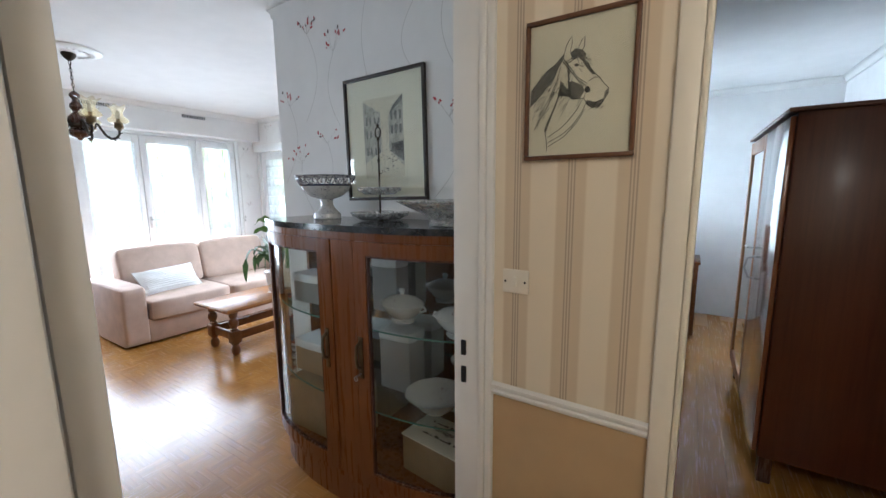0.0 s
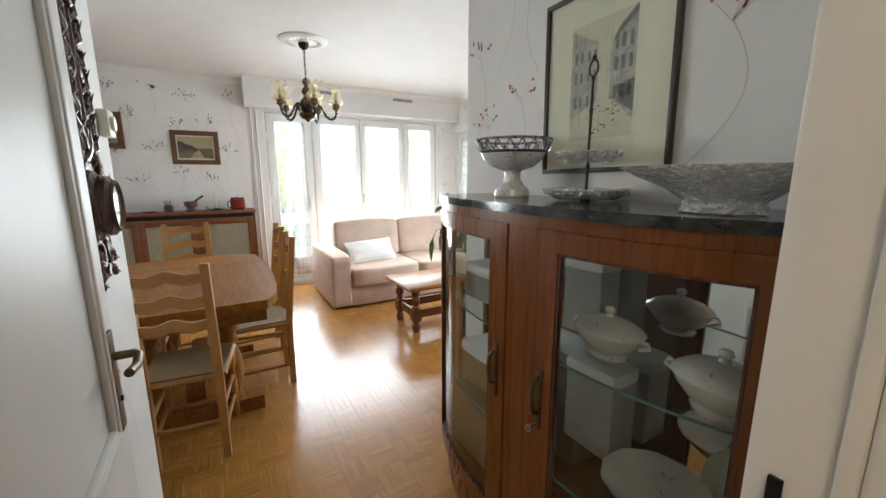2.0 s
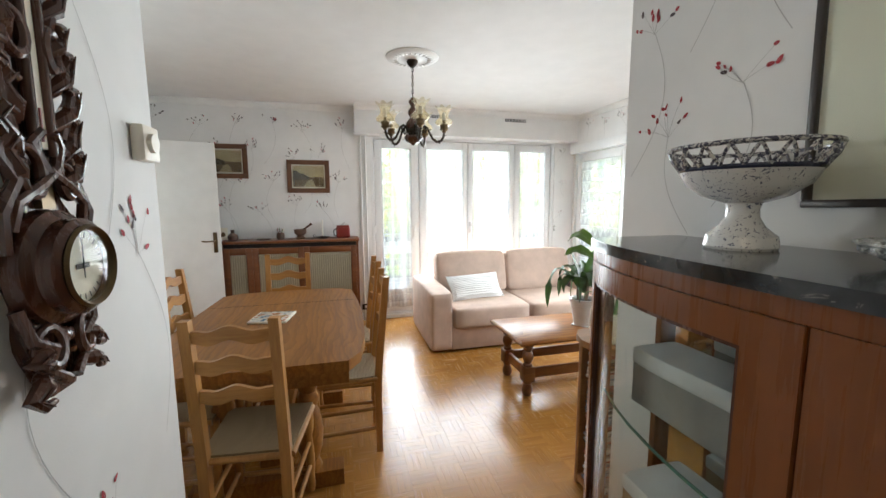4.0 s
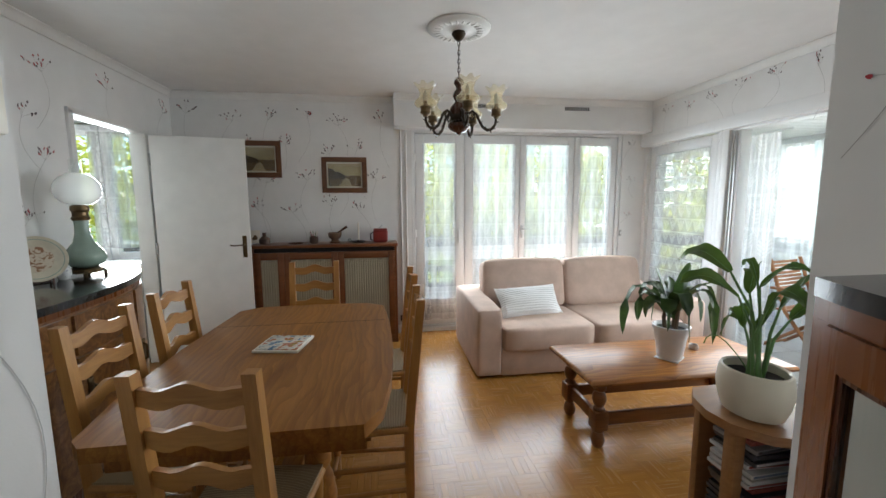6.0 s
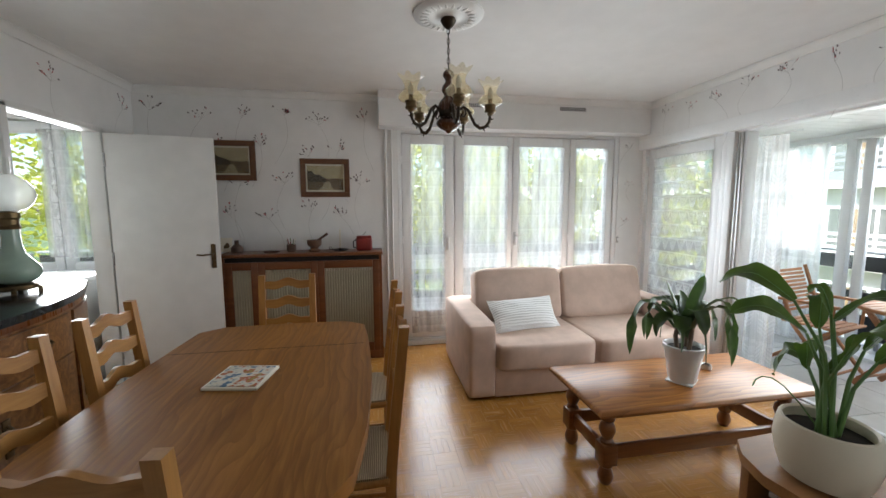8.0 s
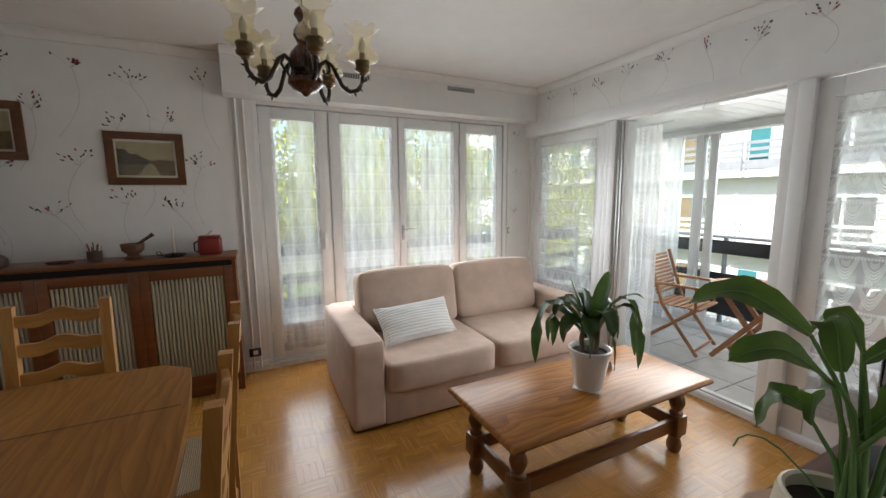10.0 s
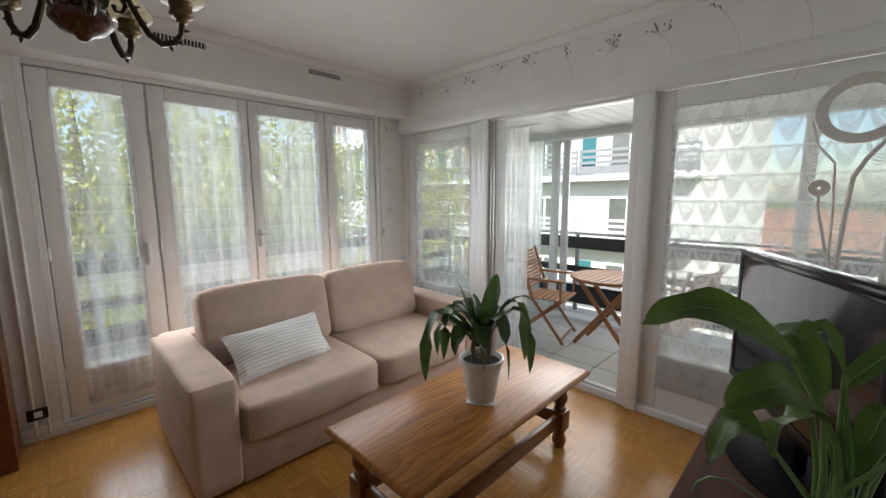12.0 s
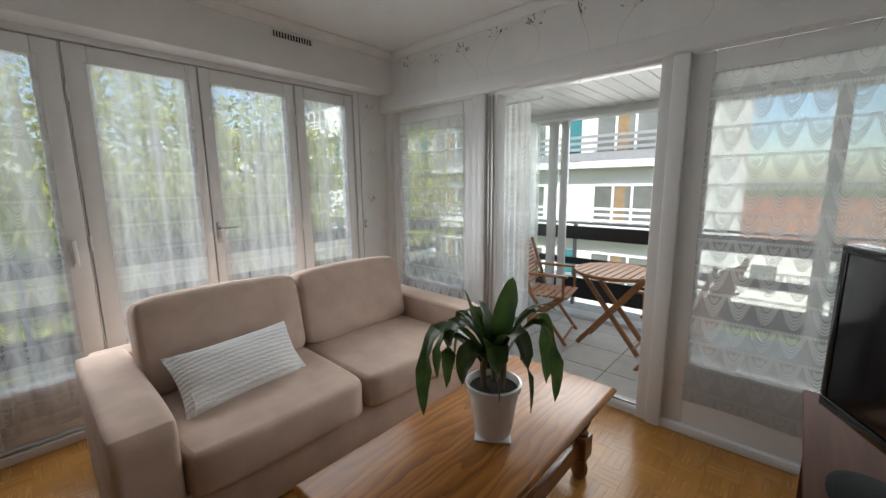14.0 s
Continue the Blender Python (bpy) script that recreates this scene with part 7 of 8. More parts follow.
# on the marble
def openwork_bowl():
    o = thing("openwork_bowl", "footed openwork faience bowl painted dark blue", "bowl", at=pose(2.565, 4.915, TOPZ) @ Matrix.Diagonal((0.94, 0.94, 0.94, 1)))
    part("foot", turned(((0.0, 0.0), (0.068, 0.0), (0.072, 0.006), (0.068, 0.03), (0.06, 0.036), (0.045, 0.05), (0.033, 0.07), (0.031, 0.09), (0.036, 0.105), (0.0, 0.105)), 40), BLUE_WHITE, o)
    part("basin", turned(((0.0, 0.1), (0.036, 0.103), (0.08, 0.118), (0.115, 0.145), (0.13, 0.175), (0.126, 0.177), (0.11, 0.15), (0.0, 0.112)), 48), BLUE_WHITE, o)
    part("rim_band", turned(((0.13, 0.173), (0.134, 0.178), (0.13, 0.183), (0.126, 0.178), (0.13, 0.173)), 48), INK_BLUE, o, "dark blue painted band")
    n = 20
    for k in range(n):
        for s in (1, -1):
            a0, a1 = 2 * math.pi * k / n, 2 * math.pi * (k + 0.5 * s) / n
            part("lattice_bar", tube([(0.13 * math.cos(a0), 0.13 * math.sin(a0), 0.18), (0.145 * math.cos((a0 + a1) / 2), 0.145 * math.sin((a0 + a1) / 2), 0.202), (0.152 * math.cos(a1), 0.152 * math.sin(a1), 0.223)], 0.0035, 6), LATTICE, o)
    part("rim", turned(((0.15, 0.219), (0.157, 0.223), (0.155, 0.229), (0.149, 0.226), (0.15, 0.219)), 48), LATTICE, o)


INK_BLUE = plain("dark_blue_glaze", (0.05, 0.055, 0.09), 0.2, vary=0.3, scale=60, relief=0)
LATTICE = painted_china("painted_lattice", (0.5, 0.49, 0.48), (0.08, 0.08, 0.11), 70, 0.47)
openwork_bowl()


def tiered_stand():
    o = thing("tiered_stand", "two-tier pressed glass cake stand with a dark metal stem", "cake stand", at=pose(2.893, 4.945, TOPZ) @ Matrix.Diagonal((0.87, 0.87, 0.98, 1)))
    for r, z in ((0.155, 0.006), (0.115, 0.122)):
        dish = bmesh.new()
        rings = []
        n = 64
        for f, h, w in ((0.0001, 0.0, 0), (0.7, 0.0, 0), (0.85, 0.012, 0.0), (1.0, 0.03, 0.03), (0.98, 0.034, 0.03), (0.82, 0.018, 0.0), (0.68, 0.006, 0), (0.0001, 0.006, 0)):
            rings.append([dish.verts.new((r * f * (1 + w * math.cos(16 * a)) * math.cos(a), r * f * (1 + w * math.cos(16 * a)) * math.sin(a), z + h)) for a in (2 * math.pi * i / n for i in range(n))])
        for p, q in zip(rings, rings[1:]):
            for i in range(n):
                dish.faces.new((p[i], p[(i + 1) % n], q[(i + 1) % n], q[i]))
        part("dish", dish, CUT_GLASS, o, "scalloped pressed glass dish")
        for k in range(32):
            a = 2 * math.pi * k / 32
            bead = bmesh.new()
            bmesh.ops.create_icosphere(bead, subdivisions=1, radius=0.0085, matrix=Matrix.Translation((r * 0.93 * math.cos(a), r * 0.93 * math.sin(a), z + 0.022)))
            part("glass_bead", bead, CUT_GLASS, o)
    stem = turned(((0.0, 0.0), (0.02, 0.0), (0.02, 0.006), (0.006, 0.012), (0.005, 0.1), (0.009, 0.108), (0.005, 0.116), (0.005, 0.27), (0.008, 0.28), (0.005, 0.29), (0.004, 0.37), (0.008, 0.376), (0.005, 0.383), (0.0, 0.387)), 14)
    part("stem", stem, BRONZE, o, "dark metal stem")
    loop = [(0.018 * math.cos(t), 0, 0.407 + 0.024 * math.sin(t)) for t in (2 * math.pi * k / 14 for k in range(15))]
    part("ring_handle", join(tube(loop, 0.0035, 6), turned(((0.0, 0.427), (0.006, 0.432), (0.008, 0.44), (0.0, 0.45)), 10)), BRONZE, o)


tiered_stand()


def crystal_bowl():
    o = thing("crystal_bowl", "wide cut crystal fruit bowl", "bowl", at=pose(3.33, 4.85, TOPZ))
    bm = bmesh.new()
    rings = []
    n = 72
    for r, z, w in ((0.0001, 0.008, 0), (0.07, 0.0, 0), (0.08, 0.004, 0.01), (0.075, 0.03, 0.015), (0.11, 0.06, 0.01), (0.17, 0.092, 0.008), (0.202, 0.112, 0.012), (0.204, 0.117, 0.012), (0.196, 0.117, 0.012), (0.16, 0.098, 0), (0.1, 0.066, 0), (0.06, 0.045, 0), (0.0001, 0.035, 0)):
        rings.append([bm.verts.new((r * (1 + w * math.cos(18 * a)) * math.cos(a), r * (1 + w * math.cos(18 * a)) * math.sin(a), 0.84 * z + 0.15 * r * w * math.cos(18 * a))) for a in (2 * math.pi * i / n for i in range(n))])
    for p, q in zip(rings, rings[1:]):
        for i in range(n):
            bm.faces.new((p[i], p[(i + 1) % n], q[(i + 1) % n], q[i]))
    part("bowl", bm, CUT_GLASS, o)


crystal_bowl()

# hall switch and thermostat
s = thing("light_switch", "square cream light switch with two screws", "switch", at=pose(3.746, 4.504, 1.223))
part("plate", soft_box(-0.036, 0.036, -0.009, 0, -0.032, 0.032, 0.004), CREAM_PAINT, s)
part("rocker", soft_box(-0.006, 0.006, -0.016, -0.008, -0.013, 0.013, 0.003), CREAM_PAINT, s)
for x in (-0.027, 0.027):
    part("screw", turned(((0.0, 0.0), (0.003, 0.0), (0.003, 0.002), (0.0, 0.0025)), 10), DARK_METAL, s).matrix_basis = pose(x, -0.009, 0, 90, 0, 0)
s = thing("thermostat", "small cream wall thermostat with a dial", "thermostat", at=pose(2.09, 3.6205, 1.57, 0, 0, 180))
part("case", soft_box(-0.04, 0.04, -0.03, 0, -0.042, 0.042, 0.006), CREAM_PAINT, s)
part("dial", turned(((0.0, 0.0), (0.023, 0.0), (0.022, 0.01), (0.0, 0.011)), 24), CREAM_PAINT, s).matrix_basis = pose(-0.008, -0.03, 0, 90, 0, 0)


def barometer():
    """Carved barometer, local x along the wall, facing -y."""
    b = thing("barometer", "dark carved wooden barometer with thermometer and round dial", "barometer", at=pose(2.47, 3.6205, 1.33, 0, 0, 180))
    outline = []
    for i in range(40):
        t = i / 39
        z = -0.2 + 0.84 * t
        w = 0.042 + 0.05 * math.exp(-((z) / 0.09) ** 2) + 0.014 * math.sin(38 * z) + 0.03 * math.exp(-((z - 0.55) / 0.08) ** 2)
        outline.append((w, z))
    shape = [(w, z) for w, z in outline] + [(-w * (0.95 + 0.06 * math.sin(50 * z)), z) for w, z in outline[::-1]]
    board = bmesh.new()
    front = [board.verts.new((x, -0.022, z)) for x, z in shape]
    rear = [board.verts.new((x * 0.9, 0.0, z)) for x, z in shape]
    n = len(shape)
    for i in range(n // 2 - 1):
        board.faces.new((front[i], front[i + 1], front[n - 2 - i], front[n - 1 - i]))
        board.faces.new((rear[i + 1], rear[i], rear[n - 1 - i], rear[n - 2 - i]))
    for i in range(n):
        board.faces.new((front[i], rear[i], rear[(i + 1) % n], front[(i + 1) % n]))
    part("board", board, DARK_WOOD, b)
    rnd = random.Random(12)
    for side in (-1, 1):
        for z in (-0.165, -0.12, 0.13, 0.175, 0.225, 0.28, 0.335, 0.39, 0.445, 0.495, 0.54, 0.585):
            # acanthus lobes that roll out from the edge
            out = rnd.uniform(0.03, 0.05) + (0.018 if z > 0.48 else 0.0)
            rise = rnd.uniform(0.03, 0.06) * (-0.55 if z < 0 else 1)
            root = side * rnd.uniform(0.03, 0.045)
            lobe = [(root, -0.02, z - 0.2 * rise), (root + 0.55 * side * out, -0.034, z + 0.25 * rise), (root + side * out, -0.03, z + 0.75 * rise), (root + 0.8 * side * out, -0.04, z + 1.15 * rise), (root + 0.45 * side * out, -0.044, z + 1.0 * rise)]
            part("carved_leaf", tube(lobe, 0.01, 8, None, [0.011, 0.015, 0.012, 0.009, 0.005]), DARK_WOOD, b)
            vein = [(x, y - 0.012, q) for x, y, q in lobe[:4]]
            part("carved_vein", tube(vein, 0.003, 6, None, [0.002, 0.004, 0.003, 0.001]), DARK_WOOD, b)
    for k in range(14):
        z = rnd.choice((rnd.uniform(-0.2, -0.1), rnd.uniform(0.48, 0.64)))
        knob = bmesh.new()
        bmesh.ops.create_icosphere(knob, subdivisions=2, radius=1.0)
        for v in knob.verts:
            v.co *= 1 + 0.2 * noise.noise(v.co * 2.2 + Vector((k, 0, 0)))
        move(knob, Matrix.Translation((rnd.uniform(-0.05, 0.05), -0.028, z)) @ Matrix.Rotation(rnd.uniform(0, 3.1), 4, "Y") @ Matrix.Diagonal((rnd.uniform(0.01, 0.016), rnd.uniform(0.01, 0.018), rnd.uniform(0.02, 0.036), 1)))
        part("carved_fruit", knob, DARK_WOOD, b)
    for side in (-1, 1):
        for z, r, turns in ((0.14, 0.03, 1.25), (0.33, 0.026, 1.1), (0.5, 0.024, 1.2), (-0.12, 0.026, 1.2)):
            pts = []
            for i in range(18):
                t = i / 17
                a = 2 * math.pi * turns * t
                rr = r * (1 - 0.55 * t)
                pts.append((side * (0.04 + rr * math.cos(a)), -0.03 - 0.008 * math.sin(3 * t), z + 1.5 * rr * math.sin(a)))
            part("carved_scroll", tube(pts, 0.006, 8, None, [0.004 + 0.005 * math.sin(math.pi * (i + 1) / 19) for i in range(18)]), DARK_WOOD, b)
        part("carved_ribbon", tube([(side * 0.05, -0.028, 0.2), (side * 0.075, -0.034, 0.27), (side * 0.045, -0.03, 0.36), (side * 0.072, -0.034, 0.45), (side * 0.03, -0.03, 0.58)], 0.009, 8), DARK_WOOD, b)
        part("tube_guard", tube([(side * 0.018, -0.034, 0.17), (side * 0.018, -0.034, 0.46)], 0.008, 10), DARK_WOOD, b)
    for side in (-1, 1):
        # ribbons that cross above the dial
        part("carved_ribbon", tube([(side * 0.075, -0.03, 0.06), (side * 0.07, -0.038, 0.1), (side * 0.03, -0.044, 0.125), (-side * 0.012, -0.04, 0.15), (-side * 0.03, -0.036, 0.185), (-side * 0.012, -0.04, 0.205)], 0.008, 8), DARK_WOOD, b)
        part("carved_ribbon", tube([(side * 0.085, -0.026, 0.03), (side * 0.092, -0.032, 0.085), (side * 0.062, -0.034, 0.13), (side * 0.085, -0.03, 0.165), (side * 0.06, -0.034, 0.2)], 0.0095, 8), DARK_WOOD, b)
        part("carved_ribbon", tube([(side * 0.08, -0.026, -0.05), (side * 0.07, -0.032, -0.1), (side * 0.035, -0.036, -0.12), (side * 0.045, -0.03, -0.15), (side * 0.01, -0.034, -0.18)], 0.0095, 8), DARK_WOOD, b)
    part("thermometer_scale", boxes((-0.011, 0.011, -0.034, -0.025, 0.18, 0.45)), PAPER, b, "pale thermometer scale", False)
    part("mercury", boxes((-0.0015, 0.0015, -0.036, -0.034, 0.19, 0.24)), RED_TIN, b, "red thermometer column", False)
    part("lattice_plate", boxes((-0.014, 0.014, -0.032, -0.022, 0.09, 0.155)), BRASS, b, "pierced brass plate", False)
    part("dial_ring", move(turned(((0.0, 0.0), (0.09, 0.0), (0.088, 0.02), (0.075, 0.03), (0.075, 0.048), (0.066, 0.056), (0.058, 0.05), (0.058, 0.04), (0.0, 0.04)), 44), pose(0, -0.02, 0, 90, 0, 0)), DARK_WOOD, b, "turned wooden dial ring")
    part("dial_rim", move(turned(((0.058, 0.045), (0.066, 0.058), (0.062, 0.063), (0.056, 0.056), (0.058, 0.045)), 44), pose(0, -0.02, 0, 90, 0, 0)), BRASS, b, "brass dial rim")
    face = part("dial", move(turned(((0.0, 0.044), (0.058, 0.044)), 36), pose(0, -0.02, 0, 90, 0, 0)), PAPER, b, "white dial with markings")
    ticks = bmesh.new()
    for k in range(24):
        a = 2 * math.pi * k / 24
        made = box(ticks, -0.0006, 0.0006, -0.0655, -0.0647, 0.045, 0.054)
        move(ticks, Matrix.Rotation(a, 4, "Y"), made)
    part("markings", ticks, INK, face, smooth=False)
    part("needle", join(boxes((-0.001, 0.001, -0.068, -0.067, -0.02, 0.045)), boxes((-0.016, 0.016, -0.0665, -0.0655, -0.004, 0.004))), INK, face, smooth=False)
    part("cover_glass", move(turned(((0.0, 0.062), (0.03, 0.061), (0.06, 0.056)), 36), pose(0, -0.02, 0, 90, 0, 0)), PANE, b, "domed cover glass")


barometer()

o = thing("dinner_plate", "pale green porcelain plate leaning in the cabinet", "plate", "porcelain in the cabinet", pose(3.41, 4.97, 0.52, 70, 0, 5))
part("dish", move(turned(((0.0, 0.0), (0.07, 0.0), (0.08, 0.008), (0.105, 0.014), (0.104, 0.018), (0.078, 0.012), (0.0, 0.005)), 36), pose(0, 0.106, 0)), plain("pale_green_china", (0.42, 0.5, 0.42), 0.15, vary=0.08, relief=0), o)


# ---- bedroom ----
WARDROBE = wood("wardrobe_mahogany", (0.15, 0.05, 0.02), (0.075, 0.022, 0.009), 0.4, "z", 0.5, coat=0.1)
w = thing("wardrobe", "tall glossy mahogany wardrobe with a mirrored door", "wardrobe")
part("body", soft_box(4.49, 5.1, 5.864, 7.2, 0.14, 1.785, 0.006), WARDROBE, w)
part("top_board", soft_box(4.455, 5.12, 5.85, 7.21, 1.785, 1.805, 0.006), WARDROBE, w)
for x in (4.5, 5.04):
    for y in (5.88, 7.13):
        part("leg", soft_box(x, x + 0.055, y, y + 0.055, 0.0, 0.14, 0.004), DARK_WOOD, w)
d = part("door", soft_box(4.468, 4.488, 5.88, 6.5, 0.16, 1.77, 0.004), wood("glossy_door", (0.34, 0.13, 0.055), (0.2, 0.07, 0.03), 0.12, "z", 0.5, coat=0.8), w, "glossy reddish wooden door")
part("handle", tube([(4.468, 6.44, 1.06), (4.43, 6.44, 1.05), (4.42, 6.43, 0.99), (4.44, 6.42, 0.94), (4.468, 6.42, 0.93)], 0.008, 8), CHROME, d, "curved steel handle")
d = part("door", join(soft_box(4.468, 4.488, 6.51, 6.58, 0.16, 1.77, 0.004), soft_box(4.468, 4.488, 7.11, 7.18, 0.16, 1.77, 0.004), soft_box(4.468, 4.488, 6.58, 7.11, 0.16, 0.24, 0.004), soft_box(4.468, 4.488, 6.58, 7.11, 1.685, 1.77, 0.004)), TEAK, w, "light wooden door with a mirror")
part("mirror", boxes((4.476, 4.482, 6.58, 7.11, 0.24, 1.685)), MIRROR, d, "tall bevelled mirror", False)
part("handle", tube([(4.468, 6.55, 1.1), (4.44, 6.55, 1.1), (4.435, 6.62, 1.1)], 0.007, 8), CHROME, d)
t = thing("desk", "small brown wooden desk against the bedroom wall", "desk")
part("top", soft_box(3.7, 4.25, 8.0, 8.5, 0.72, 0.75, 0.005), CHERRY, t)
part("hutch", soft_box(3.7, 4.2, 8.3, 8.5, 0.75, 1.15, 0.005), CHERRY, t)
for x in (3.72, 4.2):
    for y in (8.02, 8.46):
        part("leg", soft_box(x, x + 0.035, y, y + 0.035, 0.0, 0.72, 0.004), CHERRY, t)
window(7, "y", 7.3, 8.75, 0.9, 2.15, 3.58, 3.64, 7.38, 8.66, 0.98, 2.07, "white bedroom window")
curtain("sheer white bedroom curtain", drape(7.28, 8.78, 0.8, 2.2, 3.7, "y", 9, 0.02, 21), SHEER, tube([(3.7, 7.26, 2.22), (3.7, 8.8, 2.22)], 0.008, 8))

# ---- kitchen beyond the door ----
window(8, "y", 0.96, 1.45, 0.86, 2.19, -1.64, -1.58, 1.04, 1.38, 0.94, 2.1, "white kitchen window leaf")
window(9, "y", 1.46, 1.94, 0.86, 2.19, -1.64, -1.58, 1.53, 1.87, 0.94, 2.1, "white kitchen window leaf")
curtain("white scalloped kitchen curtain", drape(1.36, 1.93, 1.0, 2.12, -1.555, "y", 4, 0.01, 22), LACE_Y, tube([(-1.555, 1.3, 2.13), (-1.555, 1.94, 2.13)], 0.006, 8))
o = thing("kitchen_counter", "white kitchen worktop under the window", "worktop")
part("worktop", soft_box(-1.48, -0.9, 0.1, 1.98, 0.86, 0.9, 0.006), PORCELAIN, o)
part("unit", soft_box(-1.48, -0.93, 0.1, 1.98, 0.0, 0.86, 0.004), WHITE_PAINT, o)

# ---- loggia ----
loggia_floor = structure("floor_loggia", boxes((-1.6, 2.4, 7.28, 9.3, -0.2, -0.034)), JOINT_GREY, "grey joints of the tiled loggia floor")
for i in range(10):
    for j in range(5):
        x, y = -1.6 + 0.4 * i, 7.29 + 0.4 * j
        ti = part("tile", soft_box(x + 0.003, x + 0.397, y + 0.003, y + 0.397, -0.036, -0.026, 0.002, 1), TILE, loggia_floor)
slats = bmesh.new()
for i in range(34):
    box(slats, -1.6 + 0.12 * i + 0.003, -1.6 + 0.12 * i + 0.117, 7.29, 8.9, 2.13, 2.15)
structure("ceiling_loggia", join(bevelled(slats, 0.003, 1), boxes((-1.6, 2.4, 7.29, 9.1, 2.15, 2.36))), WHITE_PAINT, "white panelled loggia ceiling")
window(10, "x", -1.6, -0.6, 0.0, 2.13, 8.76, 8.82, -1.53, -0.68, 0.1, 2.05, "white sliding loggia window")
window(11, "x", -0.95, -0.5, 0.0, 2.13, 8.83, 8.87, -0.9, -0.57, 0.1, 2.05, "white sliding loggia window pushed open")
window(12, "x", 1.5, 2.4, 0.0, 2.13, 8.76, 8.82, 1.58, 2.32, 0.1, 2.05, "white sliding loggia window")
window(13, "y", 7.42, 8.74, 0.0, 2.13, -1.63, -1.57, 7.5, 8.66, 0.1, 2.05, "white loggia side window")
tagged(part("loggia_head_trim", join(soft_box(-1.6, 2.4, 8.74, 8.9, 2.06, 2.135, 0.006), soft_box(-1.6, 2.4, 8.72, 8.9, -0.026, 0.015, 0.004)), PVC, None, "white loggia window head and sill"), kind="structure", category="trim")
curtain("sheer white drape in the loggia", drape(-1.5, -0.72, 0.02, 2.05, 8.62, "x", 8, 0.022, 23), SHEER, tube([(-1.58, 8.62, 2.06), (-0.3, 8.62, 2.06)], 0.007, 8))
BLACK_RAIL = plain("black_rail_paint", (0.018, 0.018, 0.02), 0.45)
GREY_RAIL = plain("grey_rail_paint", (0.32, 0.33, 0.35), 0.5)


def railing(label, x0, y0, x1, y1, z):
    """Bands and posts along a balcony's edge."""
    r = thing("balcony_railing", label, "railing", "balcony railings")
    way = Vector((x1 - x0, y1 - y0, 0))
    long = way.length
    turn = math.atan2(way.y, way.x)
    m = Matrix.Translation((x0, y0, z)) @ Matrix.Rotation(turn, 4, "Z")
    for a, b in ((0.8, 0.95), (0.5, 0.58), (0.1, 0.34)):
        part("band", move(soft_box(0, long, -0.01, 0.01, a, b, 0.003, 1), m), BLACK_RAIL, r)
    for k in range(int(long / 1.1) + 1):
        part("post", move(soft_box(0.05 + 1.1 * k, 0.09 + 1.1 * k, 0.012, 0.05, -0.15, 0.98, 0.004, 1), m), GREY_RAIL, r)
    part("top_rail", move(soft_box(0, long, -0.015, 0.045, 0.975, 1.0, 0.005, 1), m), GREY_RAIL, r)


railing("black banded railing of the loggia", -1.7, 9.15, 2.5, 9.15, -0.03)
railing("black banded railing of the balcony", -2.75, 9.2, -2.75, 0.4, -0.05)
structure("balcony_slab", boxes((-2.9, -1.75, 0.2, 9.3, -0.25, -0.06), (-1.75, 2.5, 9.1, 9.3, -0.25, -0.04)), plain("balcony_concrete", (0.42, 0.41, 0.39), 0.8, vary=0.2, scale=4), "concrete balcony slab")


def folding_chair(at):
    c = thing("folding_chair", "slatted teak folding garden chair", "chair", "teak garden chairs", at)
    for y in (-0.23, 0.23):
        part("leg", tube([(0.24, y, 0.0), (-0.08, y, 0.42), (-0.24, y, 0.9)], 0.016, 8), TEAK, c)
        part("leg", tube([(-0.3, y * 0.9, 0.0), (0.2, y * 0.9, 0.42)], 0.016, 8), TEAK, c)
        part("armrest", soft_box(-0.2, 0.24, y * 1.1 - 0.022, y * 1.1 + 0.022, 0.62, 0.642, 0.006), TEAK, c)
        part("arm_post", tube([(0.2, y, 0.42), (0.2, y * 1.08, 0.625)], 0.012, 8), TEAK, c)
    for i in range(7):
        part("seat_slat", soft_box(-0.17 + 0.06 * i, -0.122 + 0.06 * i, -0.22, 0.22, 0.418, 0.434, 0.004, 1), TEAK, c)
    for i in range(11):
        z = 0.52 + 0.034 * i
        x = -0.11 - (z - 0.42) * 0.33
        part("back_slat", soft_box(x - 0.006, x + 0.006, -0.215, 0.215, z - 0.013, z + 0.013, 0.003, 1), TEAK, c)
    part("cross_bar", tube([(0.21, -0.22, 0.04), (0.21, 0.22, 0.04)], 0.011, 8), TEAK, c)
    part("cross_bar", tube([(-0.27, -0.2, 0.03), (-0.27, 0.2, 0.03)], 0.011, 8), TEAK, c)
    return c


gc = folding_chair(pose(-0.32, 8.12, -0.026, 0, 0, 12))
copy_thing(gc, pose(0.86, 8.02, -0.026, 0, 0, 165))
t = thing("garden_table", "round slatted teak folding table", "table", at=pose(0.27, 8.2, -0.026))
rim = []
for i in range(10):
    x = -0.3 + 0.0615 * i
    half = math.sqrt(max(0.33 ** 2 - (x + 0.028) ** 2, 0.01))
    part("top_slat", soft_box(x, x + 0.055, -half, half, 0.675, 0.695, 0.004, 1), TEAK, t)
hoop = [(0.33 * math.cos(a), 0.33 * math.sin(a), 0.68) for a in (2 * math.pi * k / 36 for k in range(37))]
part("rim", tube(hoop, 0.016, 8), TEAK, t)
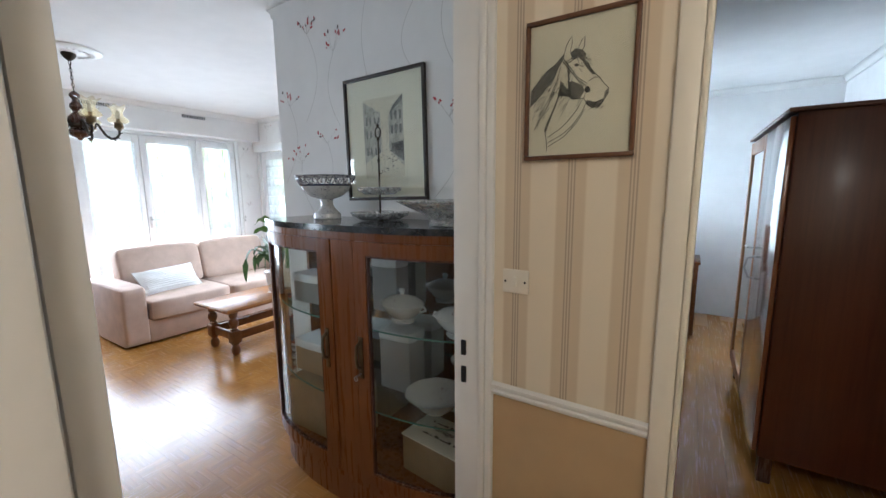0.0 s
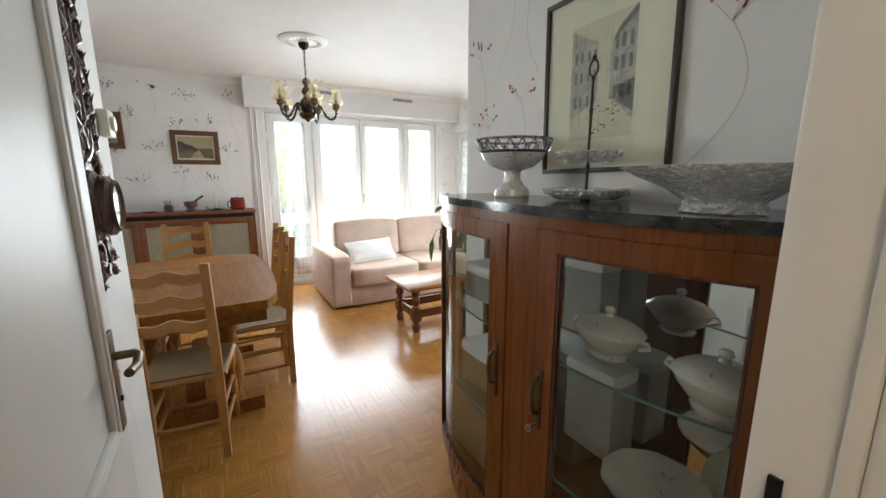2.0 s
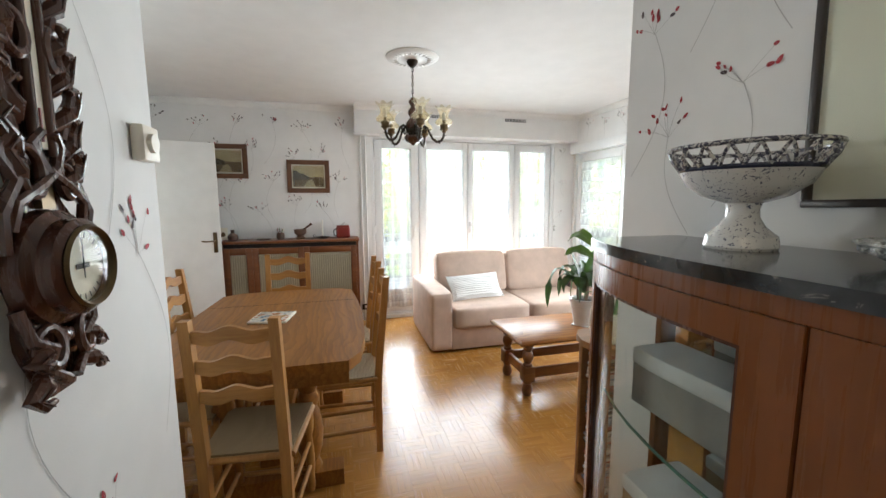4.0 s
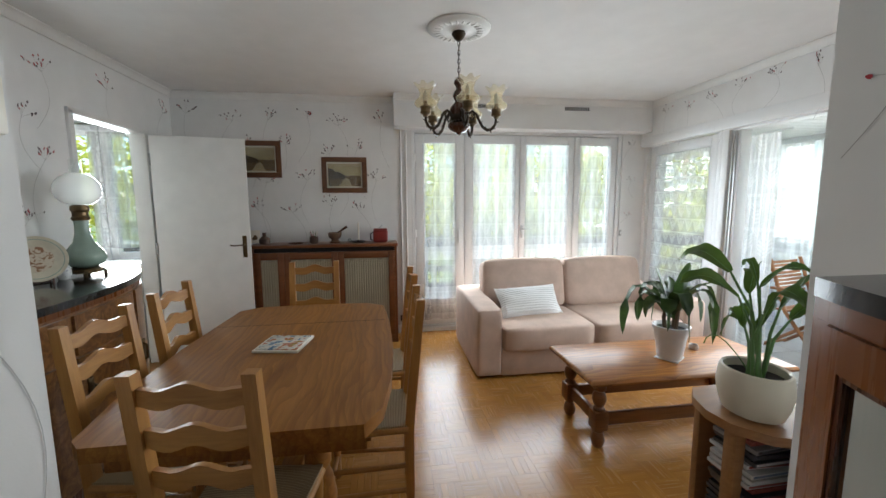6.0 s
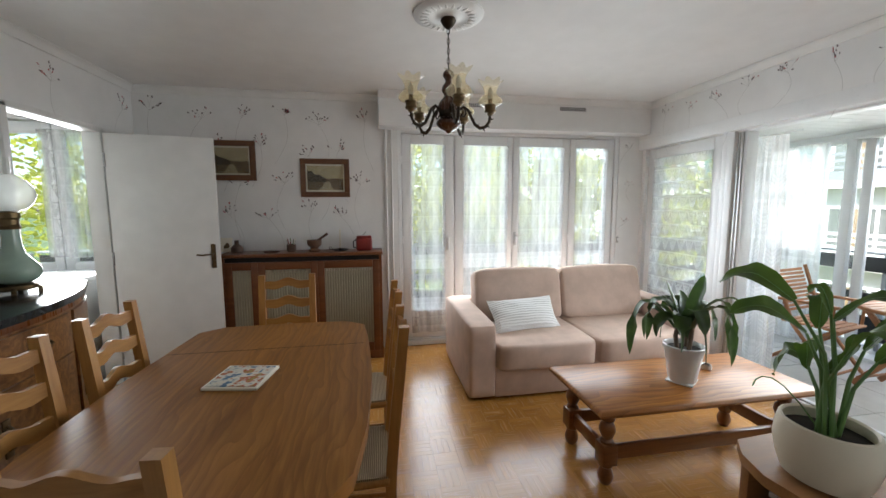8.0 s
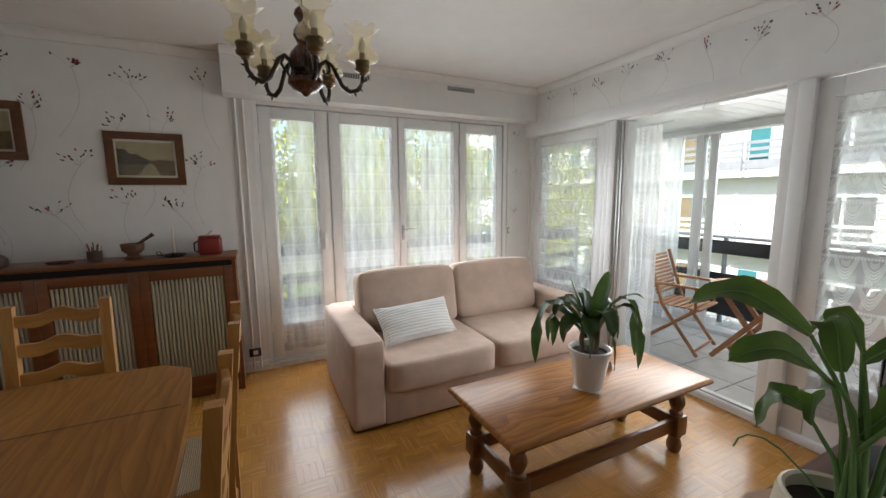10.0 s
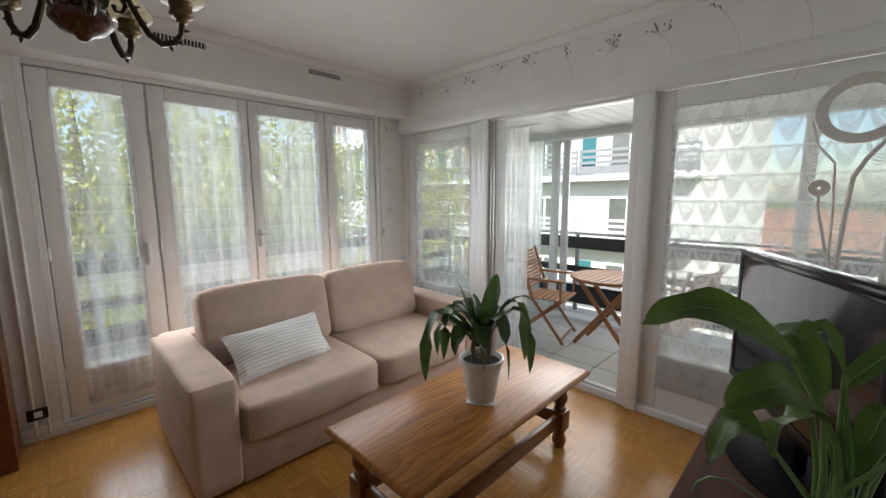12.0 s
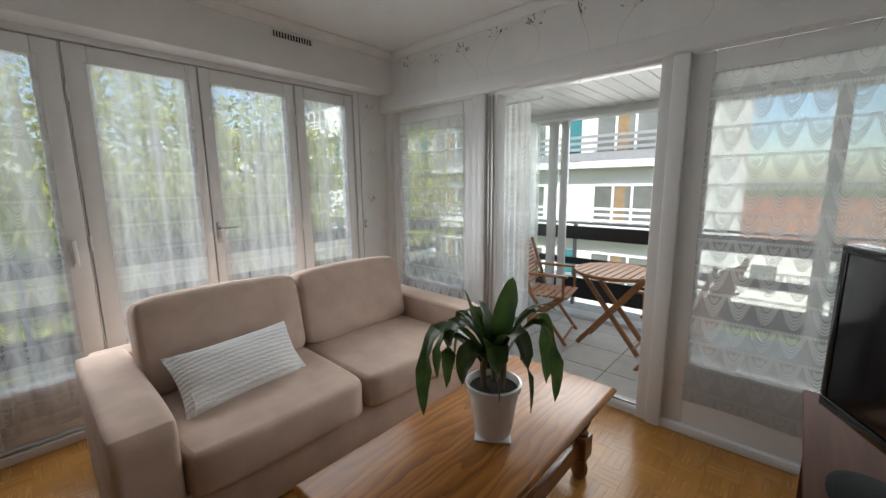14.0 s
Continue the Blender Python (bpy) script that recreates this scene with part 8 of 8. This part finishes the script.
for y in (-0.14, 0.14):
    part("leg", soft_box(-0.02, 0.02, y - 0.012, y + 0.012, -0.41, 0.41, 0.004), TEAK, t).matrix_basis = pose(0, 0, 0.34, 0, 38, 0)
    part("leg", soft_box(-0.02, 0.02, y * 0.8 - 0.012, y * 0.8 + 0.012, -0.41, 0.41, 0.004), TEAK, t).matrix_basis = pose(0, 0, 0.34, 0, -38, 0)
part("cross_bar", tube([(-0.22, -0.15, 0.08), (-0.22, 0.15, 0.08)], 0.011, 8), TEAK, t)
part("cross_bar", tube([(0.22, -0.15, 0.08), (0.22, 0.15, 0.08)], 0.011, 8), TEAK, t)

# ---- outside ----
GRASS = plain("lawn", (0.12, 0.18, 0.05), 0.9, vary=0.4, scale=0.6, grain=20, relief=0.5)
structure("ground", boxes((-400, 400, -400, 400, -5.2, -5.0)), GRASS, "green lawn round the buildings")
structure("road", boxes((-400, 400, 11.5, 16.0, -5.0, -4.94)), plain("asphalt", (0.06, 0.06, 0.062), 0.85, vary=0.2, scale=2), "grey asphalt road")
FACADE = plain("white_render", (0.78, 0.77, 0.74), 0.85, vary=0.08, scale=0.8, grain=30, relief=0.3)
DARK_PANE = plain("far_window_glass", (0.22, 0.23, 0.22), 0.08, vary=0.4, scale=0.8, relief=0)
CURTAIN_BROWN = plain("brown_curtain", (0.3, 0.21, 0.12), 0.8, vary=0.25, scale=3)
TEAL = plain("teal_shutter", (0.05, 0.2, 0.22), 0.6)
TERRACOTTA = plain("terracotta_roof", (0.34, 0.185, 0.125), 0.8, vary=0.25, scale=3, grain=20, relief=0.4)


def apartment_building():
    b = thing("apartment_building", "white apartment block with grey balconies and teal shutters", "building")
    x0, x1, yf = -26.0, -0.75, 20.0
    part("wall", boxes((x0, x1, yf, yf + 10, -5, 12.6)), FACADE, b, smooth=False)
    part("roof", boxes((x0 - 0.4, x1 + 0.4, yf - 0.4, yf + 10.4, 12.6, 13.0)), FACADE, b, smooth=False)
    for k in range(6):
        z = -5.69 + 2.63 * k
        part("floor_band", boxes((x0, x1, yf - 0.06, yf, z - 0.25, z + 0.1)), FACADE, b, smooth=False)
        for i in range(6):
            x = x1 - 2.75 - 4.2 * i
            low = z + 0.05
            win = part("window", boxes((x - 1.1, x - 1.03, yf - 0.06, yf, low, z + 1.8), (x + 1.03, x + 1.1, yf - 0.06, yf, low, z + 1.8), (x - 0.38, x - 0.3, yf - 0.06, yf, low, z + 1.73), (x + 0.3, x + 0.38, yf - 0.06, yf, low, z + 1.73), (x - 1.03, x + 1.03, yf - 0.06, yf, z + 1.73, z + 1.8)), PVC, b, "", False)
            for a, c in ((-1.03, -0.38), (-0.3, 0.3), (0.38, 1.03)):
                part("pane", boxes((x + a, x + c, yf - 0.02, yf - 0.005, low, z + 1.73)), DARK_PANE, win, "", False)
            part("blind", boxes((x - 0.28, x + 0.1, yf - 0.028, yf - 0.022, low, z + 1.7)), CURTAIN_BROWN, win, "brown curtain behind the glass", False)
            if k % 2:
                part("shutter", boxes((x - 2.2, x - 1.65, yf - 0.06, yf - 0.005, low, z + 1.8)), TEAL, win, "teal painted shutter", False)
            bal = part("balcony", boxes((x - 2.05, x + 2.05, yf - 0.6, yf - 0.06, z - 0.22, z - 0.02)), FACADE, b, "", False)
            for a, h in ((0.04, 0.3), (0.42, 0.1), (0.64, 0.1), (0.86, 0.1)):
                part("rail", boxes((x - 2.05, x + 2.05, yf - 0.62, yf - 0.58, z + a, z + a + h)), GREY_RAIL if k % 2 else PVC, bal, "", False)
            for a in (-2.05, 2.0):
                part("rail_post", boxes((x + a, x + a + 0.05, yf - 0.58, yf - 0.54, z - 0.02, z + 1.0)), GREY_RAIL, bal, "", False)


apartment_building()


def low_house(x, y, wide, deep, wall_h, roof_h, label):
    h = thing("low_house", label, "house", "houses in the distance", pose(x, y, -5))
    part("wall", boxes((-wide / 2, wide / 2, -deep / 2, deep / 2, 0, wall_h)), FACADE, h, smooth=False)
    r = bmesh.new()
    a = [r.verts.new(p) for p in ((-wide / 2 - 0.4, -deep / 2 - 0.4, wall_h), (wide / 2 + 0.4, -deep / 2 - 0.4, wall_h), (wide / 2 + 0.4, deep / 2 + 0.4, wall_h), (-wide / 2 - 0.4, deep / 2 + 0.4, wall_h), (-wide / 2 - 0.4, 0, wall_h + roof_h), (wide / 2 + 0.4, 0, wall_h + roof_h))]
    for f in ((0, 1, 5, 4), (2, 3, 4, 5), (1, 2, 5), (3, 0, 4), (3, 2, 1, 0)):
        r.faces.new([a[i] for i in f])
    roof = part("roof", r, TERRACOTTA, h, "terracotta tiled roof", False)
    part("chimney", boxes((wide * 0.2, wide * 0.2 + 0.6, -0.4, 0.4, wall_h + roof_h * 0.5, wall_h + roof_h + 0.8)), TERRACOTTA, roof, smooth=False)
    for i in range(int(wide / 2.5)):
        p = -wide / 2 + 1.4 + 2.5 * i
        part("window", boxes((p - 0.5, p + 0.5, -deep / 2 - 0.03, -deep / 2, 1.0, 2.3)), DARK_PANE, h, smooth=False)


low_house(4.5, 34, 11, 9, 3.4, 2.2, "white house with a terracotta roof")
low_house(17, 38, 10, 9, 5.0, 2.6, "white house with a terracotta roof")
BARK = plain("bark", (0.12, 0.09, 0.065), 0.9, vary=0.4, scale=8, relief=0.6)
FOLIAGE = leaf_material("tree_leaf", (0.52, 0.5, 0.075), (0.3, 0.34, 0.05), 0.6)


def tree(x, y, high, spread, seed, leaves=4800):
    t = thing("tree", "leafy green deciduous tree on the lawn", "tree", "trees on the lawn", pose(x, y, -5))
    rnd = random.Random(seed)
    trunk = tube([(0, 0, 0), (0.1, 0.05, high * 0.25), (0.0, 0.15, high * 0.5), (0.15, 0.1, high * 0.8)], 0.2, 10, None, [0.24, 0.19, 0.13, 0.04])
    tips = []
    limbs = [trunk]
    for k in range(11):
        z = high * rnd.uniform(0.28, 0.7)
        a = rnd.uniform(0, 6.28)
        r = spread * rnd.uniform(0.55, 1.0)
        end = Vector((r * math.cos(a), r * math.sin(a), z + rnd.uniform(0.5, 2.2)))
        limbs.append(tube([(0.05, 0.1, z), tuple(end * 0.5 + Vector((0, 0, z * 0.5 + 0.1))), tuple(end)], 0.06, 6, None, [0.09, 0.05, 0.015]))
        tips += [end, end * 0.7 + Vector((0, 0, 0.3 * z))]
    part("trunk", join(*limbs), BARK, t)
    tips += [Vector((rnd.gauss(0, 0.35) * spread, rnd.gauss(0, 0.35) * spread, high * rnd.uniform(0.5, 1.0))) for _ in range(16)]
    verts, faces = [], []
    for k in range(leaves):
        c = rnd.choice(tips)
        p = c + Vector((rnd.gauss(0, 0.42), rnd.gauss(0, 0.42), rnd.gauss(0, 0.34)))
        s = rnd.uniform(0.045, 0.095)
        d = Vector((rnd.gauss(0, 1), rnd.gauss(0, 1), rnd.gauss(0, 0.6))).normalized()
        e = d.orthogonal().normalized()
        i = len(verts)
        verts += [p - d * s * 1.3, p + e * s * 0.6, p + d * s * 1.3, p - e * s * 0.6]
        faces.append((i, i + 1, i + 2, i + 3))
    data = bpy.data.meshes.new("crown")
    data.from_pydata([tuple(v) for v in verts], [], faces)
    data.materials.append(FOLIAGE)
    crown = new("crown", data)
    crown.parent = t


for k, (x, y, high, spread) in enumerate(((-9.5, 7.0, 9.5, 2.6), (-8.5, 3.2, 9.0, 2.5), (-11.5, 10.2, 10.5, 2.8), (-12.0, 5.0, 11.0, 2.9), (-13.5, 1.2, 10.0, 2.8), (-8.0, -1.5, 9.0, 2.4), (-16.0, 8.0, 12.0, 3.2), (-15.5, 13.0, 11.0, 3.0), (-9.0, 13.5, 8.5, 2.4))):
    tree(x, y, high, spread, 30 + k)


# ---- parquet: squares of five oak strips, laid in turn along and across ----
PARQUET_Y = wood("parquet_oak_across", (0.5, 0.252, 0.058), (0.36, 0.168, 0.037), 0.25, "y", 1.0, coat=0.2, contrast=0.7, random_tone=0.1, gloss=0.4)
SQUARE, STRIPS = 0.14, 4


def strip_corners(x, y, across):
    """The eight corners of one strip, its top a little narrower."""
    w, l = (SQUARE / STRIPS, SQUARE) if across else (SQUARE, SQUARE / STRIPS)
    g = 0.0002
    low = [(x + g, y + g, -0.012), (x + w - g, y + g, -0.012), (x + w - g, y + l - g, -0.012), (x + g, y + l - g, -0.012)]
    e = 0.0003
    top = [(x + e, y + e, 0.0), (x + w - e, y + e, 0.0), (x + w - e, y + l - e, 0.0), (x + e, y + l - e, 0.0)]
    return low + top


QUADS = ((4, 5, 6, 7), (0, 1, 5, 4), (1, 2, 6, 5), (2, 3, 7, 6), (3, 0, 4, 7))


def parquet():
    floor_ob = bpy.data.objects["floor"]
    shared = {}
    for across in (False, True):
        data = bpy.data.meshes.new("oak_strip")
        data.from_pydata(strip_corners(0, 0, across), [], QUADS)
        data.materials.append(PARQUET_Y if across else PARQUET)
        shared[across] = data
    rest = {False: ([], []), True: ([], [])}
    rooms = ((-1.49, 2.01, 2.15, 7.16), (2.01, 3.57, 3.62, 5.07), (3.57, 5.3, 2.5, 4.6))
    for n, (x0, x1, y0, y1) in enumerate(rooms):
        for i in range(int((x1 - x0) / SQUARE) + 1):
            for j in range(int((y1 - y0) / SQUARE) + 1):
                x, y = x0 + SQUARE * i, y0 + SQUARE * j
                if x + SQUARE > x1 + 0.05 or y + SQUARE > y1 + 0.05:
                    continue
                across = (i + j) % 2 == 0
                single = n == 0 and 0.95 < x < 1.85 and 4.4 < y < 5.35
                for k in range(STRIPS):
                    a, b = (x + k * SQUARE / STRIPS, y) if across else (x, y + k * SQUARE / STRIPS)
                    if single:
                        ob = new("oak_strip", shared[across])
                        ob.location = (a, b, 0)
                        ob.parent = floor_ob
                    else:
                        verts, faces = rest[across]
                        m = len(verts)
                        verts += strip_corners(a, b, across)
                        faces += [tuple(m + q for q in f) for f in QUADS]
    for across in (False, True):
        data = bpy.data.meshes.new("parquet_strips")
        data.from_pydata(rest[across][0], [], rest[across][1])
        data.materials.append(PARQUET_Y if across else PARQUET)
        ob = new("parquet_strips", data)
        ob.parent = floor_ob
        tagged(ob, kind="stuff")


parquet()
bedroom_floor = bpy.data.objects["floor_bedroom"]
for i in range(14):
    for j in range(4):
        y0 = 4.61 + 1.1 * j - 0.3 * (i % 3)
        x0 = 3.66 + 0.12 * i
        part("plank", boxes((x0 + 0.0005, x0 + 0.1195, max(y0, 4.61), y0 + 1.099, -0.012, 0.0)), PARQUET_Y, bedroom_floor, smooth=False)
